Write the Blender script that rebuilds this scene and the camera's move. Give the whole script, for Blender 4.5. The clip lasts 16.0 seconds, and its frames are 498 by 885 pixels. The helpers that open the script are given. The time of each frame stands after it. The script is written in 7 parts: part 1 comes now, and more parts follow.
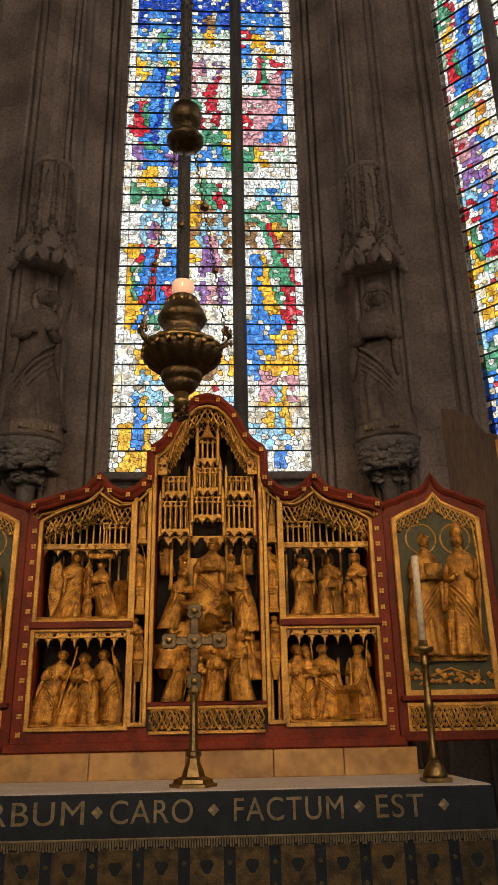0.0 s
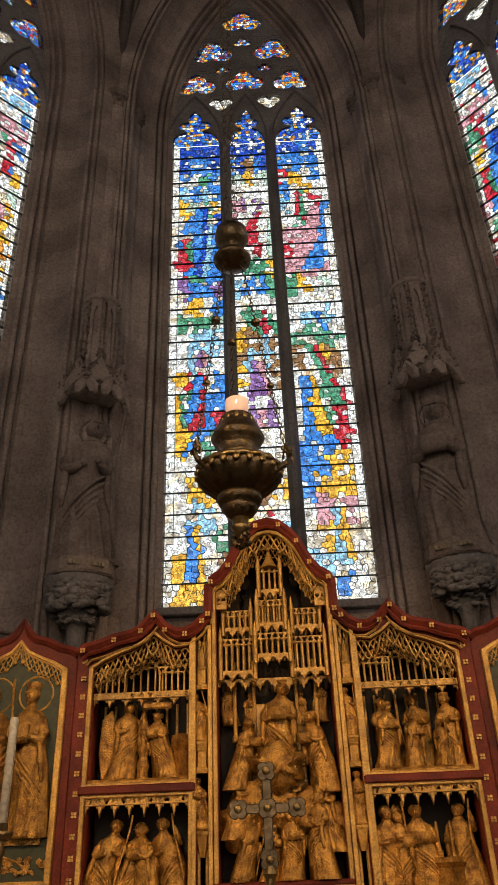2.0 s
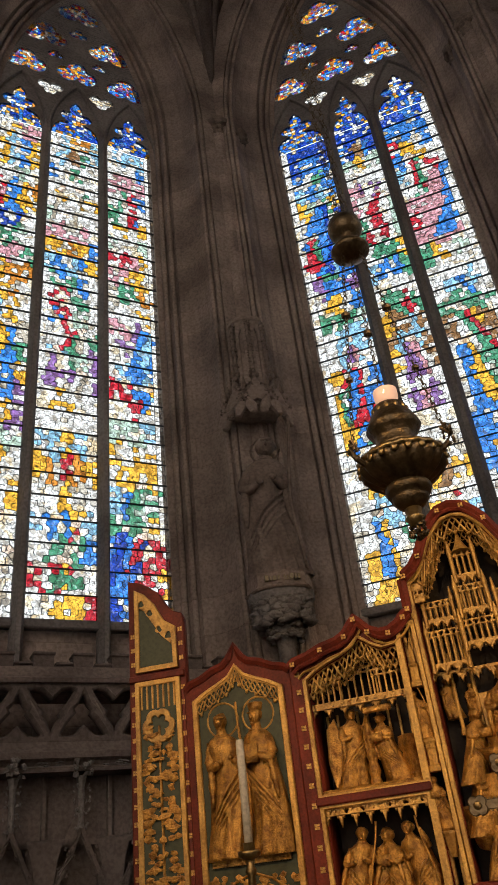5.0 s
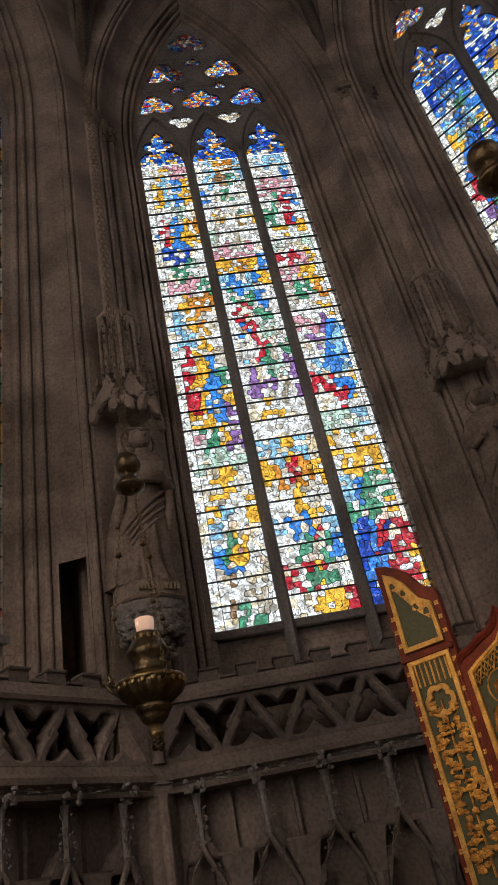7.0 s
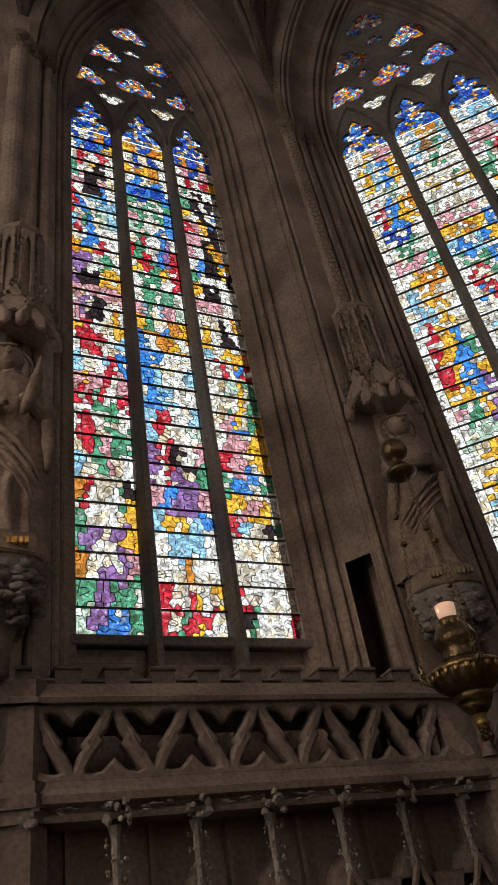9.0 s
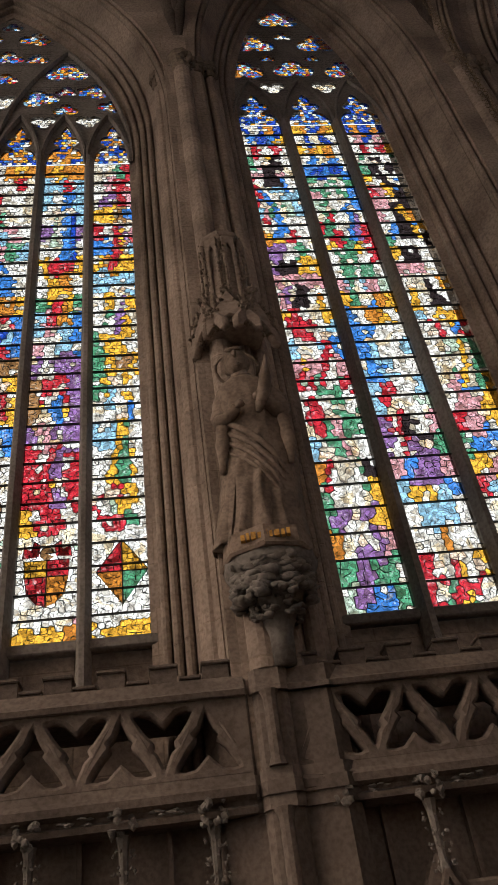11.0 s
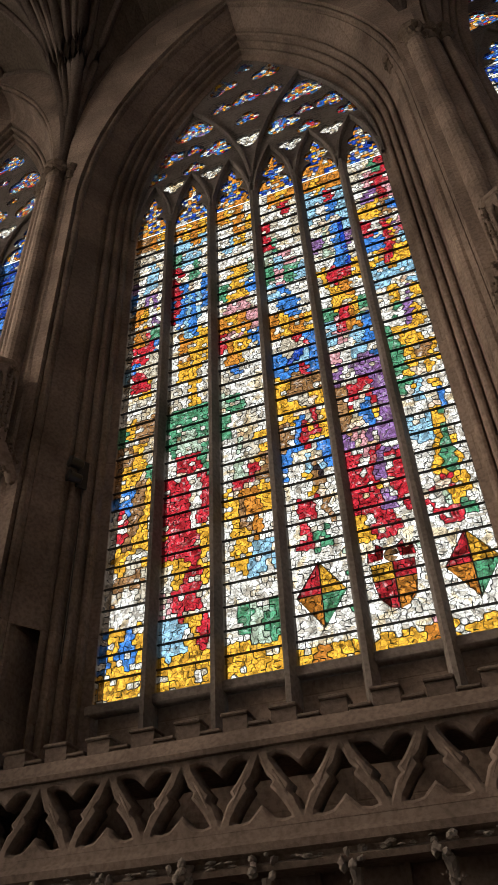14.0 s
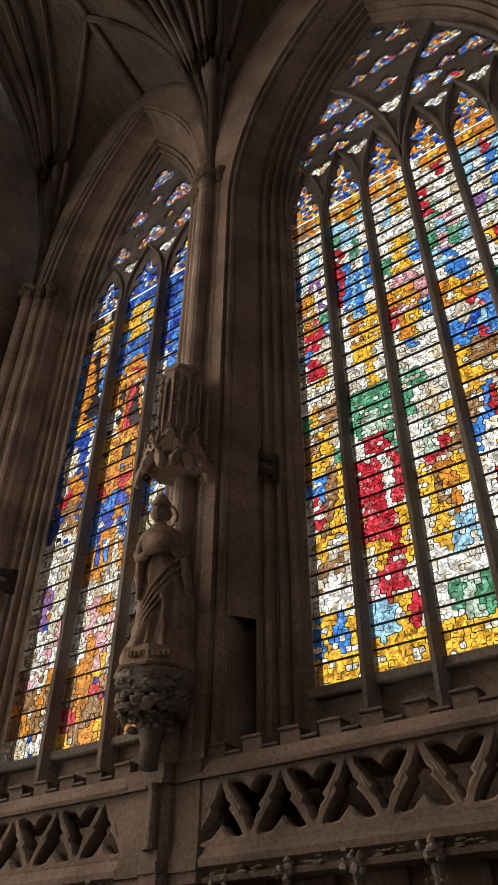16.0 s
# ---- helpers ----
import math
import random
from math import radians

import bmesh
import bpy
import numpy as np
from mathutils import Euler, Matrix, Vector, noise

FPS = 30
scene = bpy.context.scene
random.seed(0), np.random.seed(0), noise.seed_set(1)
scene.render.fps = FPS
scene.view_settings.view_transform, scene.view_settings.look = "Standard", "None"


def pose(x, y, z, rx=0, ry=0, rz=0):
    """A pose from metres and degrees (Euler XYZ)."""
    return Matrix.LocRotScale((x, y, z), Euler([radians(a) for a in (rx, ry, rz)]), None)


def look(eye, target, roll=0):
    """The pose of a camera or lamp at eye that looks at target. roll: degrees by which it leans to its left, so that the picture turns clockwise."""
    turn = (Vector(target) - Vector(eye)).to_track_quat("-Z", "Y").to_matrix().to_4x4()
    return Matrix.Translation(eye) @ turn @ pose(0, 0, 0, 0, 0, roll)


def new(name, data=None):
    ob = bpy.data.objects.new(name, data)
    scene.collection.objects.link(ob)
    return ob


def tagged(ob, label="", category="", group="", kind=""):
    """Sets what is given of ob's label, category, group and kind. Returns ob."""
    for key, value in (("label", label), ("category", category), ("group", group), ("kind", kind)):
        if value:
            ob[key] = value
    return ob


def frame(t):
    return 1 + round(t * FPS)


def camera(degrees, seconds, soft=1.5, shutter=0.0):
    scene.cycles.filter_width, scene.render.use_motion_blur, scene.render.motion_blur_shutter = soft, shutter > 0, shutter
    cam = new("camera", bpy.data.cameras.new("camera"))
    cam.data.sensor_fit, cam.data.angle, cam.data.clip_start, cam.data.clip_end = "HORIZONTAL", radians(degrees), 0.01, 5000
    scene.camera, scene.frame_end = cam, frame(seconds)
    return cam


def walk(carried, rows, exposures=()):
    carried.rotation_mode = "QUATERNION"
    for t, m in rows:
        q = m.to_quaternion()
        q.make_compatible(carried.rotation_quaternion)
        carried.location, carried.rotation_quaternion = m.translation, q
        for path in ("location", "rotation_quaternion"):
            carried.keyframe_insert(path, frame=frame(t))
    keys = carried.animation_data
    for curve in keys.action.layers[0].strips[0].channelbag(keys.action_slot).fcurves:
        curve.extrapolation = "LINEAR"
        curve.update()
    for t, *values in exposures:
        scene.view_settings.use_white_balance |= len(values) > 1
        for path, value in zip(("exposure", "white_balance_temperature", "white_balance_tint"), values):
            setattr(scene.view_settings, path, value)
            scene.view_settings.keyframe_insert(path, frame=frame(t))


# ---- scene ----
cam = camera(36.9, 16.0)
PATH = [
    (0, (0.051, 0.361, 1.441), (0.138, 2.232, 2.144), -1.1),
    (0.5, (0.027, 0.468, 1.49), (0.103, 2.261, 2.375), -1.8),
    (1, (0.005, 0.551, 1.529), (0.023, 2.271, 2.549), -1.6),
    (1.5, (0.006, 0.605, 1.546), (-0.012, 2.324, 2.568), -1.9),
    (2, (0.003, 0.639, 1.553), (-0.034, 2.364, 2.564), -2.3),
    (2.5, (0.012, 0.643, 1.553), (-0.005, 2.355, 2.587), -2.4),
    (3, (0.007, 0.649, 1.553), (0.0, 2.362, 2.586), -2.1),
    (3.5, (0.0, 0.652, 1.554), (-0.089, 2.368, 2.578), -2.5),
    (4, (-0.002, 0.651, 1.558), (-0.23, 2.353, 2.583), -3.9),
    (4.2, (-0.003, 0.648, 1.56), (-0.286, 2.341, 2.586), -4.6),
    (6.3, (0.32, 0.689, 1.592), (-0.547, 2.138, 2.663), -9.7),
    (6.5, (0.322, 0.671, 1.593), (-0.603, 2.084, 2.663), -10.2),
    (7, (0.279, 0.666, 1.592), (-0.76, 1.995, 2.667), -12.2),
    (7.5, (0.218, 0.671, 1.593), (-0.919, 1.896, 2.692), -12.7),
    (8, (0.184, 0.679, 1.602), (-1.064, 1.762, 2.728), -12.2),
    (8.5, (0.184, 0.687, 1.608), (-1.16, 1.611, 2.766), -11.4),
    (9, (0.159, 0.707, 1.607), (-1.252, 1.484, 2.791), -10.5),
    (9.5, (0.151, 0.727, 1.611), (-1.317, 1.375, 2.805), -10.4),
    (10, (0.161, 0.686, 1.621), (-1.364, 1.193, 2.812), -9.9),
    (10.2, (0.157, 0.666, 1.626), (-1.385, 1.114, 2.818), -9.7),
    (12.5, (0.041, 0.379, 1.687), (-1.508, 0.272, 2.947), -6.5),
    (13, (0.04, 0.351, 1.702), (-1.49, 0.118, 2.968), -5.3),
    (13.5, (-0.012, 0.336, 1.699), (-1.51, -0.032, 2.972), -4.0),
    (14, (-0.022, 0.298, 1.702), (-1.474, -0.193, 2.987), -3.0),
    (14.5, (0.01, 0.253, 1.698), (-1.393, -0.365, 2.982), -2.2),
    (15, (0.024, 0.229, 1.696), (-1.341, -0.491, 2.968), -1.8),
    (15.5, (0.052, 0.219, 1.699), (-1.267, -0.605, 2.957), -0.6),
    (16, (0.083, 0.203, 1.702), (-1.188, -0.701, 2.954), 0.4),
]
walk(cam, [(t, look(e, g, r)) for t, e, g, r in PATH], 
     [(0, -0.04, 6480, 10), (1.0, -0.02, 6280, 10), (2.5, 0.0, 6200, 10), (4.2, 0.0, 6120, 10), (7.0, -0.12, 5950, 10), (9.0, -0.12, 6250, 10), (10.2, -0.12, 6320, 10),
      (12.5, -0.20, 6480, 10), (14.0, -0.20, 6580, 10), (16, -0.14, 6620, 10)])

# ---- world, sun, lamps ----
world = bpy.data.worlds.new("overcast_sky")
scene.world = world
world.use_nodes = True
wn, wl = world.node_tree.nodes, world.node_tree.links
wn.clear()
sky = wn.new("ShaderNodeTexSky")
sky.sky_type, sky.sun_disc = "NISHITA", False
sky.sun_elevation, sky.sun_rotation = radians(38), radians(150)
sky.air_density, sky.dust_density = 1.2, 4.0
bg_sky, bg_cloud, bg_sum, w_out = (wn.new("ShaderNodeBackground"), wn.new("ShaderNodeBackground"),
                                   wn.new("ShaderNodeAddShader"), wn.new("ShaderNodeOutputWorld"))
bg_sky.inputs["Strength"].default_value = 0.06
bg_cloud.inputs["Color"].default_value = (0.95, 0.98, 1.0, 1)
bg_cloud.inputs["Strength"].default_value = 2.65
wl.new(sky.outputs[0], bg_sky.inputs["Color"])
wl.new(bg_sky.outputs[0], bg_sum.inputs[0])
wl.new(bg_cloud.outputs[0], bg_sum.inputs[1])
wl.new(bg_sum.outputs[0], w_out.inputs["Surface"])

sun_data = bpy.data.lights.new("sun", "SUN")
sun_data.energy, sun_data.angle, sun_data.color = 1.0, radians(12), (1.0, 0.96, 0.9)
sun = new("sun", sun_data)
sun.matrix_world = look((20, -34, 32), (0, 2, 2))


def spot(name, eye, target, watts, degrees, color):
    data = bpy.data.lights.new(name, "SPOT")
    data.energy, data.spot_size, data.spot_blend, data.color = watts, radians(degrees), 0.9, color
    data.shadow_soft_size = 0.06
    ob = new(name, data)
    ob.matrix_world = look(eye, target)
    return ob


WARM = (1.0, 0.61, 0.26)
spot("spot_lamp_light", (-3.55, -2.20, 5.40), (-0.3, 4.3, 2.45), 720, 30, WARM)
# unseen second lamp, added as a mirror of the first, without a fitting
spot("spot_lamp_light", (3.45, -2.20, 5.40), (0.3, 4.3, 2.45), 720, 30, WARM)


# ---- materials ----
def mat(name, color, rough=0.7, metal=0.0, vary=0.25, scale=6.0, bump=0.3, fine=60.0, dark=None, spec=0.4, stretch=None):
    """A surface with two scales of colour variation and fine relief."""
    m = bpy.data.materials.new(name)
    m.use_nodes = True
    n, l = m.node_tree.nodes, m.node_tree.links
    b = n["Principled BSDF"]
    b.inputs["Roughness"].default_value, b.inputs["Metallic"].default_value = rough, metal
    b.inputs["Specular IOR Level"].default_value = spec
    tc = n.new("ShaderNodeTexCoord")
    src = tc.outputs["Object"]
    if stretch:
        mp = n.new("ShaderNodeMapping")
        mp.inputs["Scale"].default_value = stretch
        l.new(src, mp.inputs["Vector"])
        src = mp.outputs[0]
    n1, n2 = n.new("ShaderNodeTexNoise"), n.new("ShaderNodeTexNoise")
    n1.inputs["Scale"].default_value, n1.inputs["Detail"].default_value = scale, 6
    n2.inputs["Scale"].default_value, n2.inputs["Detail"].default_value = fine, 4
    l.new(src, n1.inputs["Vector"]), l.new(src, n2.inputs["Vector"])
    r1 = n.new("ShaderNodeValToRGB")
    d = dark if dark else tuple(c * (1 - 2 * vary) for c in color)
    r1.color_ramp.elements[0].color, r1.color_ramp.elements[0].position = (*d, 1), 0.32
    r1.color_ramp.elements[1].color, r1.color_ramp.elements[1].position = (*color, 1), 0.62
    l.new(n1.outputs["Fac"], r1.inputs["Fac"])
    oi = n.new("ShaderNodeObjectInfo")
    hs = n.new("ShaderNodeHueSaturation")
    mr = n.new("ShaderNodeMapRange")
    mr.inputs["To Min"].default_value, mr.inputs["To Max"].default_value = 0.88, 1.12
    l.new(oi.outputs["Random"], mr.inputs["Value"])
    l.new(mr.outputs[0], hs.inputs["Value"])
    mx = n.new("ShaderNodeMix")
    mx.data_type, mx.blend_type = "RGBA", "MULTIPLY"
    mx.inputs["Factor"].default_value = 0.55
    l.new(r1.outputs["Color"], mx.inputs[6])
    r2 = n.new("ShaderNodeValToRGB")
    r2.color_ramp.elements[0].color, r2.color_ramp.elements[0].position = (0.45, 0.43, 0.42, 1), 0.35
    r2.color_ramp.elements[1].color, r2.color_ramp.elements[1].position = (1, 1, 1, 1), 0.6
    l.new(n2.outputs["Fac"], r2.inputs["Fac"])
    l.new(r2.outputs["Color"], mx.inputs[7])
    l.new(mx.outputs[2], hs.inputs["Color"])
    l.new(hs.outputs[0], b.inputs["Base Color"])
    bp = n.new("ShaderNodeBump")
    bp.inputs["Strength"].default_value, bp.inputs["Distance"].default_value = bump, 0.01
    l.new(n2.outputs["Fac"], bp.inputs["Height"])
    l.new(bp.outputs[0], b.inputs["Normal"])
    return m


def stone_mat(name, color, dark, blocks=True):
    m = mat(name, color, 0.9, 0, 0.2, 1.7, 0.5, 38.0, dark, 0.2)
    if blocks:
        n, l = m.node_tree.nodes, m.node_tree.links
        b = n["Principled BSDF"]
        geo, mp = n.new("ShaderNodeNewGeometry"), n.new("ShaderNodeMapping")
        sep, cmb, add = n.new("ShaderNodeSeparateXYZ"), n.new("ShaderNodeCombineXYZ"), n.new("ShaderNodeMath")
        l.new(geo.outputs["Position"], sep.inputs[0])
        l.new(sep.outputs["X"], add.inputs[0]), l.new(sep.outputs["Y"], add.inputs[1])
        l.new(add.outputs[0], cmb.inputs["X"]), l.new(sep.outputs["Z"], cmb.inputs["Y"])
        br = n.new("ShaderNodeTexBrick")
        br.inputs["Scale"].default_value = 1.0
        br.inputs["Brick Width"].default_value, br.inputs["Row Height"].default_value = 0.62, 0.31
        br.inputs["Mortar Size"].default_value, br.inputs["Mortar Smooth"].default_value = 0.006, 0.6
        br.inputs["Color1"].default_value, br.inputs["Color2"].default_value = (0.72, 0.72, 0.74, 1), (1, 1, 1, 1)
        br.inputs["Mortar"].default_value = (0.8, 0.78, 0.75, 1)
        l.new(cmb.outputs[0], br.inputs["Vector"])
        old = b.inputs["Base Color"].links[0].from_socket
        mx = n.new("ShaderNodeMix")
        mx.data_type, mx.blend_type = "RGBA", "MULTIPLY"
        mx.inputs["Factor"].default_value = 0.8
        l.new(old, mx.inputs[6]), l.new(br.outputs["Color"], mx.inputs[7])
        l.new(mx.outputs[2], b.inputs["Base Color"])
        bp = n.new("ShaderNodeBump")
        bp.invert = True
        bp.inputs["Strength"].default_value, bp.inputs["Distance"].default_value = 0.6, 0.006
        l.new(br.outputs["Fac"], bp.inputs["Height"])
        l.new(b.inputs["Normal"].links[0].from_socket, bp.inputs["Normal"])
        l.new(bp.outputs[0], b.inputs["Normal"])
    return m


STONE = stone_mat("sandstone_ashlar", (0.34, 0.27, 0.222), (0.18, 0.14, 0.115))
# silhouetted tracery and under-lit carving: their shade is put into this stone colour
DARKSTONE = stone_mat("shade_toned_stone", (0.21, 0.19, 0.175), (0.12, 0.108, 0.10), False)
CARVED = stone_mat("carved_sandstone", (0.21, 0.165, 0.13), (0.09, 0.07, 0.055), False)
# a darker sandstone for parapets, pier feet and vault ribs
GALLERY = stone_mat("darker_gallery_stone", (0.18, 0.145, 0.125), (0.095, 0.076, 0.066), False)
PLASTER = mat("vault_web_stone", (0.14, 0.115, 0.093), 0.95, 0, 0.2, 1.2, 0.4, 30, (0.085, 0.07, 0.057), 0.2)
STATUE = mat("statue_limestone", (0.235, 0.18, 0.145), 0.85, 0, 0.2, 5, 0.4, 45, (0.12, 0.09, 0.07), 0.25)
LEAD = mat("lead_came", (0.045, 0.045, 0.05), 0.6, 0.5, 0.2, 20, 0.3)
IRON = mat("iron_saddle_bar", (0.03, 0.028, 0.028), 0.6, 0.6, 0.2, 20, 0.3)
GILT = mat("gilded_wood", (0.64, 0.365, 0.075), 0.42, 0.35, 0.2, 14, 0.5, 90, (0.36, 0.19, 0.04), 0.5)
GILT_FIG = mat("gilded_carving", (0.64, 0.335, 0.06), 0.32, 0.6, 0.25, 26, 0.7, 120, (0.22, 0.095, 0.018), 0.5)
REDWOOD = mat("red_painted_wood", (0.175, 0.027, 0.011), 0.55, 0, 0.2, 9, 0.2, 80, (0.09, 0.014, 0.007), 0.2)
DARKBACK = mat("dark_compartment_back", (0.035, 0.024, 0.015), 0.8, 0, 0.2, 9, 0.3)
GREEN = mat("green_painted_panel", (0.052, 0.058, 0.025), 0.6, 0, 0.2, 6, 0.2, 50, (0.045, 0.05, 0.022))
BRASS = mat("aged_brass", (0.30, 0.21, 0.085), 0.35, 0.9, 0.25, 14, 0.3, 70, (0.2, 0.13, 0.05))
DARKBRASS = mat("tarnished_lamp_brass", (0.15, 0.105, 0.055), 0.38, 0.85, 0.25, 16, 0.4, 60, (0.07, 0.05, 0.025))
MARBLE = mat("veined_cream_marble", (0.46, 0.28, 0.095), 0.35, 0, 0.15, 4, 0.1, 18, (0.28, 0.15, 0.06))
LINEN = mat("white_altar_linen", (0.55, 0.50, 0.45), 0.9, 0, 0.08, 6, 0.2, 140)
CLOTH = mat("midnight_blue_cloth", (0.022, 0.03, 0.04), 0.95, 0, 0.2, 12, 0.4, 160)
BROCADE = mat("gold_brocade", (0.13, 0.085, 0.03), 0.6, 0.25, 0.3, 18, 0.5, 150, (0.03, 0.024, 0.012))
GOLDTHREAD = mat("gold_thread", (0.25, 0.20, 0.115), 0.5, 0.3, 0.2, 40, 0.3)
WAX = mat("cream_wax", (0.70, 0.62, 0.47), 0.5, 0, 0.06, 8, 0.1)
FLOORM = stone_mat("floor_flags", (0.22, 0.19, 0.16), (0.13, 0.11, 0.095))
BLACKM = mat("black_fitting", (0.02, 0.02, 0.02), 0.5, 0.2, 0.1, 20, 0.1)
PALE = mat("pale_grey_paint", (0.55, 0.55, 0.55), 0.6, 0, 0.08, 10, 0.1)


def emit(name, color, strength):
    m = bpy.data.materials.new(name)
    m.use_nodes = True
    b = m.node_tree.nodes["Principled BSDF"]
    b.inputs["Base Color"].default_value = (*color, 1)
    b.inputs["Emission Color"].default_value = (*color, 1)
    b.inputs["Emission Strength"].default_value = strength
    return m


FLAME = emit("candle_flame", (1.0, 0.55, 0.2), 9.0)
GLASSCUP = emit("lit_frosted_cup", (0.92, 0.58, 0.40), 0.36)

# stained glass: light passes through the coloured pane, thinned by fired paint
TINT = {"w": (0.78, 0.78, 0.73), "y": (0.80, 0.44, 0.05), "o": (0.60, 0.24, 0.04), "r": (0.50, 0.025, 0.04),
        "b": (0.05, 0.22, 0.66), "B": (0.015, 0.06, 0.40), "c": (0.28, 0.52, 0.70), "g": (0.08, 0.29, 0.16),
        "v": (0.45, 0.58, 0.46), "p": (0.25, 0.13, 0.33), "s": (0.60, 0.30, 0.33), "k": (0.03, 0.022, 0.024),
        "n": (0.55, 0.50, 0.40), "u": (0.30, 0.16, 0.065), "f": (0.82, 0.66, 0.52), "z": (0.86, 0.86, 0.84)}
GLASS = {}
for code, tint in TINT.items():
    gm = bpy.data.materials.new("stained_glass")
    gm.use_nodes = True
    n, l = gm.node_tree.nodes, gm.node_tree.links
    n.clear()
    out, tr, gl, mixs = (n.new("ShaderNodeOutputMaterial"), n.new("ShaderNodeBsdfTransparent"),
                         n.new("ShaderNodeBsdfGlossy"), n.new("ShaderNodeMixShader"))
    gl.inputs["Roughness"].default_value = 0.25
    mixs.inputs[0].default_value = 0.03
    tc, geo = n.new("ShaderNodeTexCoord"), n.new("ShaderNodeNewGeometry")
    na, nb = n.new("ShaderNodeTexNoise"), n.new("ShaderNodeTexNoise")
    na.inputs["Scale"].default_value, na.inputs["Detail"].default_value, na.inputs["Distortion"].default_value = 34, 4, 2.6
    nb.inputs["Scale"].default_value, nb.inputs["Detail"].default_value = 15, 4
    l.new(tc.outputs["Object"], na.inputs["Vector"]), l.new(tc.outputs["Object"], nb.inputs["Vector"])
    # thin brush lines and washes of brown glass paint
    ra = n.new("ShaderNodeValToRGB")
    e = ra.color_ramp.elements
    e[0].position, e[0].color = 0.30, (0.75, 0.70, 0.62, 1)
    e[1].position, e[1].color = 0.66, (1, 1, 1, 1)
    for mid in (0.43, 0.50, 0.57):
        for off, v in ((-0.024, 0.98), (-0.009, 0.06), (0.009, 0.06), (0.024, 0.98)):
            e.new(mid + off).color = (v, v * 0.95, v * 0.9, 1)
    l.new(na.outputs["Fac"], ra.inputs["Fac"])
    rb = n.new("ShaderNodeValToRGB")
    rb.color_ramp.elements[0].position, rb.color_ramp.elements[0].color = 0.37, (0.22, 0.18, 0.14, 1)
    rb.color_ramp.elements[1].position, rb.color_ramp.elements[1].color = 0.53, (1, 1, 1, 1)
    l.new(nb.outputs["Fac"], rb.inputs["Fac"])
    # outlines drawn in dark enamel and the uneven tone of each small painted field
    warp, wm = n.new("ShaderNodeTexNoise"), n.new("ShaderNodeMix")
    warp.inputs["Scale"].default_value, warp.inputs["Detail"].default_value = 14, 2
    wm.data_type, wm.blend_type = "RGBA", "LINEAR_LIGHT"
    wm.inputs["Factor"].default_value = 0.035
    l.new(tc.outputs["Object"], warp.inputs["Vector"]), l.new(tc.outputs["Object"], wm.inputs[6]), l.new(warp.outputs["Color"], wm.inputs[7])
    edge, field = n.new("ShaderNodeTexVoronoi"), n.new("ShaderNodeTexVoronoi")
    edge.feature = "DISTANCE_TO_EDGE"
    re, rf = n.new("ShaderNodeValToRGB"), n.new("ShaderNodeValToRGB")
    for vor in (edge, field):
        vor.inputs["Scale"].default_value = 25
        l.new(wm.outputs[2], vor.inputs["Vector"])
    re.color_ramp.elements[0].position, re.color_ramp.elements[0].color = 0.018, (0.10, 0.085, 0.07, 1)
    re.color_ramp.elements[1].position, re.color_ramp.elements[1].color = 0.055, (1, 1, 1, 1)
    rf.color_ramp.elements[0].position, rf.color_ramp.elements[0].color = 0.15, (0.48, 0.43, 0.37, 1)
    rf.color_ramp.elements[1].position, rf.color_ramp.elements[1].color = 0.52, (1, 1, 1, 1)
    l.new(edge.outputs["Distance"], re.inputs["Fac"]), l.new(field.outputs["Color"], rf.inputs["Fac"])
    drawn_lines = n.new("ShaderNodeMix")
    drawn_lines.data_type, drawn_lines.blend_type = "RGBA", "MULTIPLY"
    drawn_lines.inputs["Factor"].default_value = 1.0
    l.new(re.outputs[0], drawn_lines.inputs[6]), l.new(rf.outputs[0], drawn_lines.inputs[7])
    m1, m2, m5 = n.new("ShaderNodeMix"), n.new("ShaderNodeMix"), n.new("ShaderNodeMix")
    for mm in (m1, m2, m5):
        mm.data_type, mm.blend_type = "RGBA", "MULTIPLY"
        mm.inputs["Factor"].default_value = (0.9 if mm is m5 else 0.62) if code != "z" else 0.15
    hs, mr = n.new("ShaderNodeHueSaturation"), n.new("ShaderNodeMapRange")
    hs.inputs["Color"].default_value = (*tint, 1)
    mr.inputs["To Min"].default_value, mr.inputs["To Max"].default_value = 0.86, 1.10
    l.new(geo.outputs["Random Per Island"], mr.inputs["Value"]), l.new(mr.outputs[0], hs.inputs["Value"])
    tone = hs.outputs[0]
    if code not in "wnfzkyo":
        # modelling of the drapery: paler streaks scraped out of the colour
        nd, rd, m4 = n.new("ShaderNodeTexNoise"), n.new("ShaderNodeValToRGB"), n.new("ShaderNodeMix")
        nd.inputs["Scale"].default_value, nd.inputs["Detail"].default_value, nd.inputs["Distortion"].default_value = 19, 3, 1.6
        l.new(tc.outputs["Object"], nd.inputs["Vector"]), l.new(nd.outputs["Fac"], rd.inputs["Fac"])
        rd.color_ramp.elements[0].position, rd.color_ramp.elements[0].color = 0.55, (0, 0, 0, 1)
        rd.color_ramp.elements[1].position, rd.color_ramp.elements[1].color = 0.72, (1, 1, 1, 1)
        m4.data_type = "RGBA"
        m4.inputs[7].default_value = (*[0.5 * t + 0.36 for t in tint], 1)
        l.new(rd.outputs[0], m4.inputs["Factor"]), l.new(tone, m4.inputs[6])
        tone = m4.outputs[2]
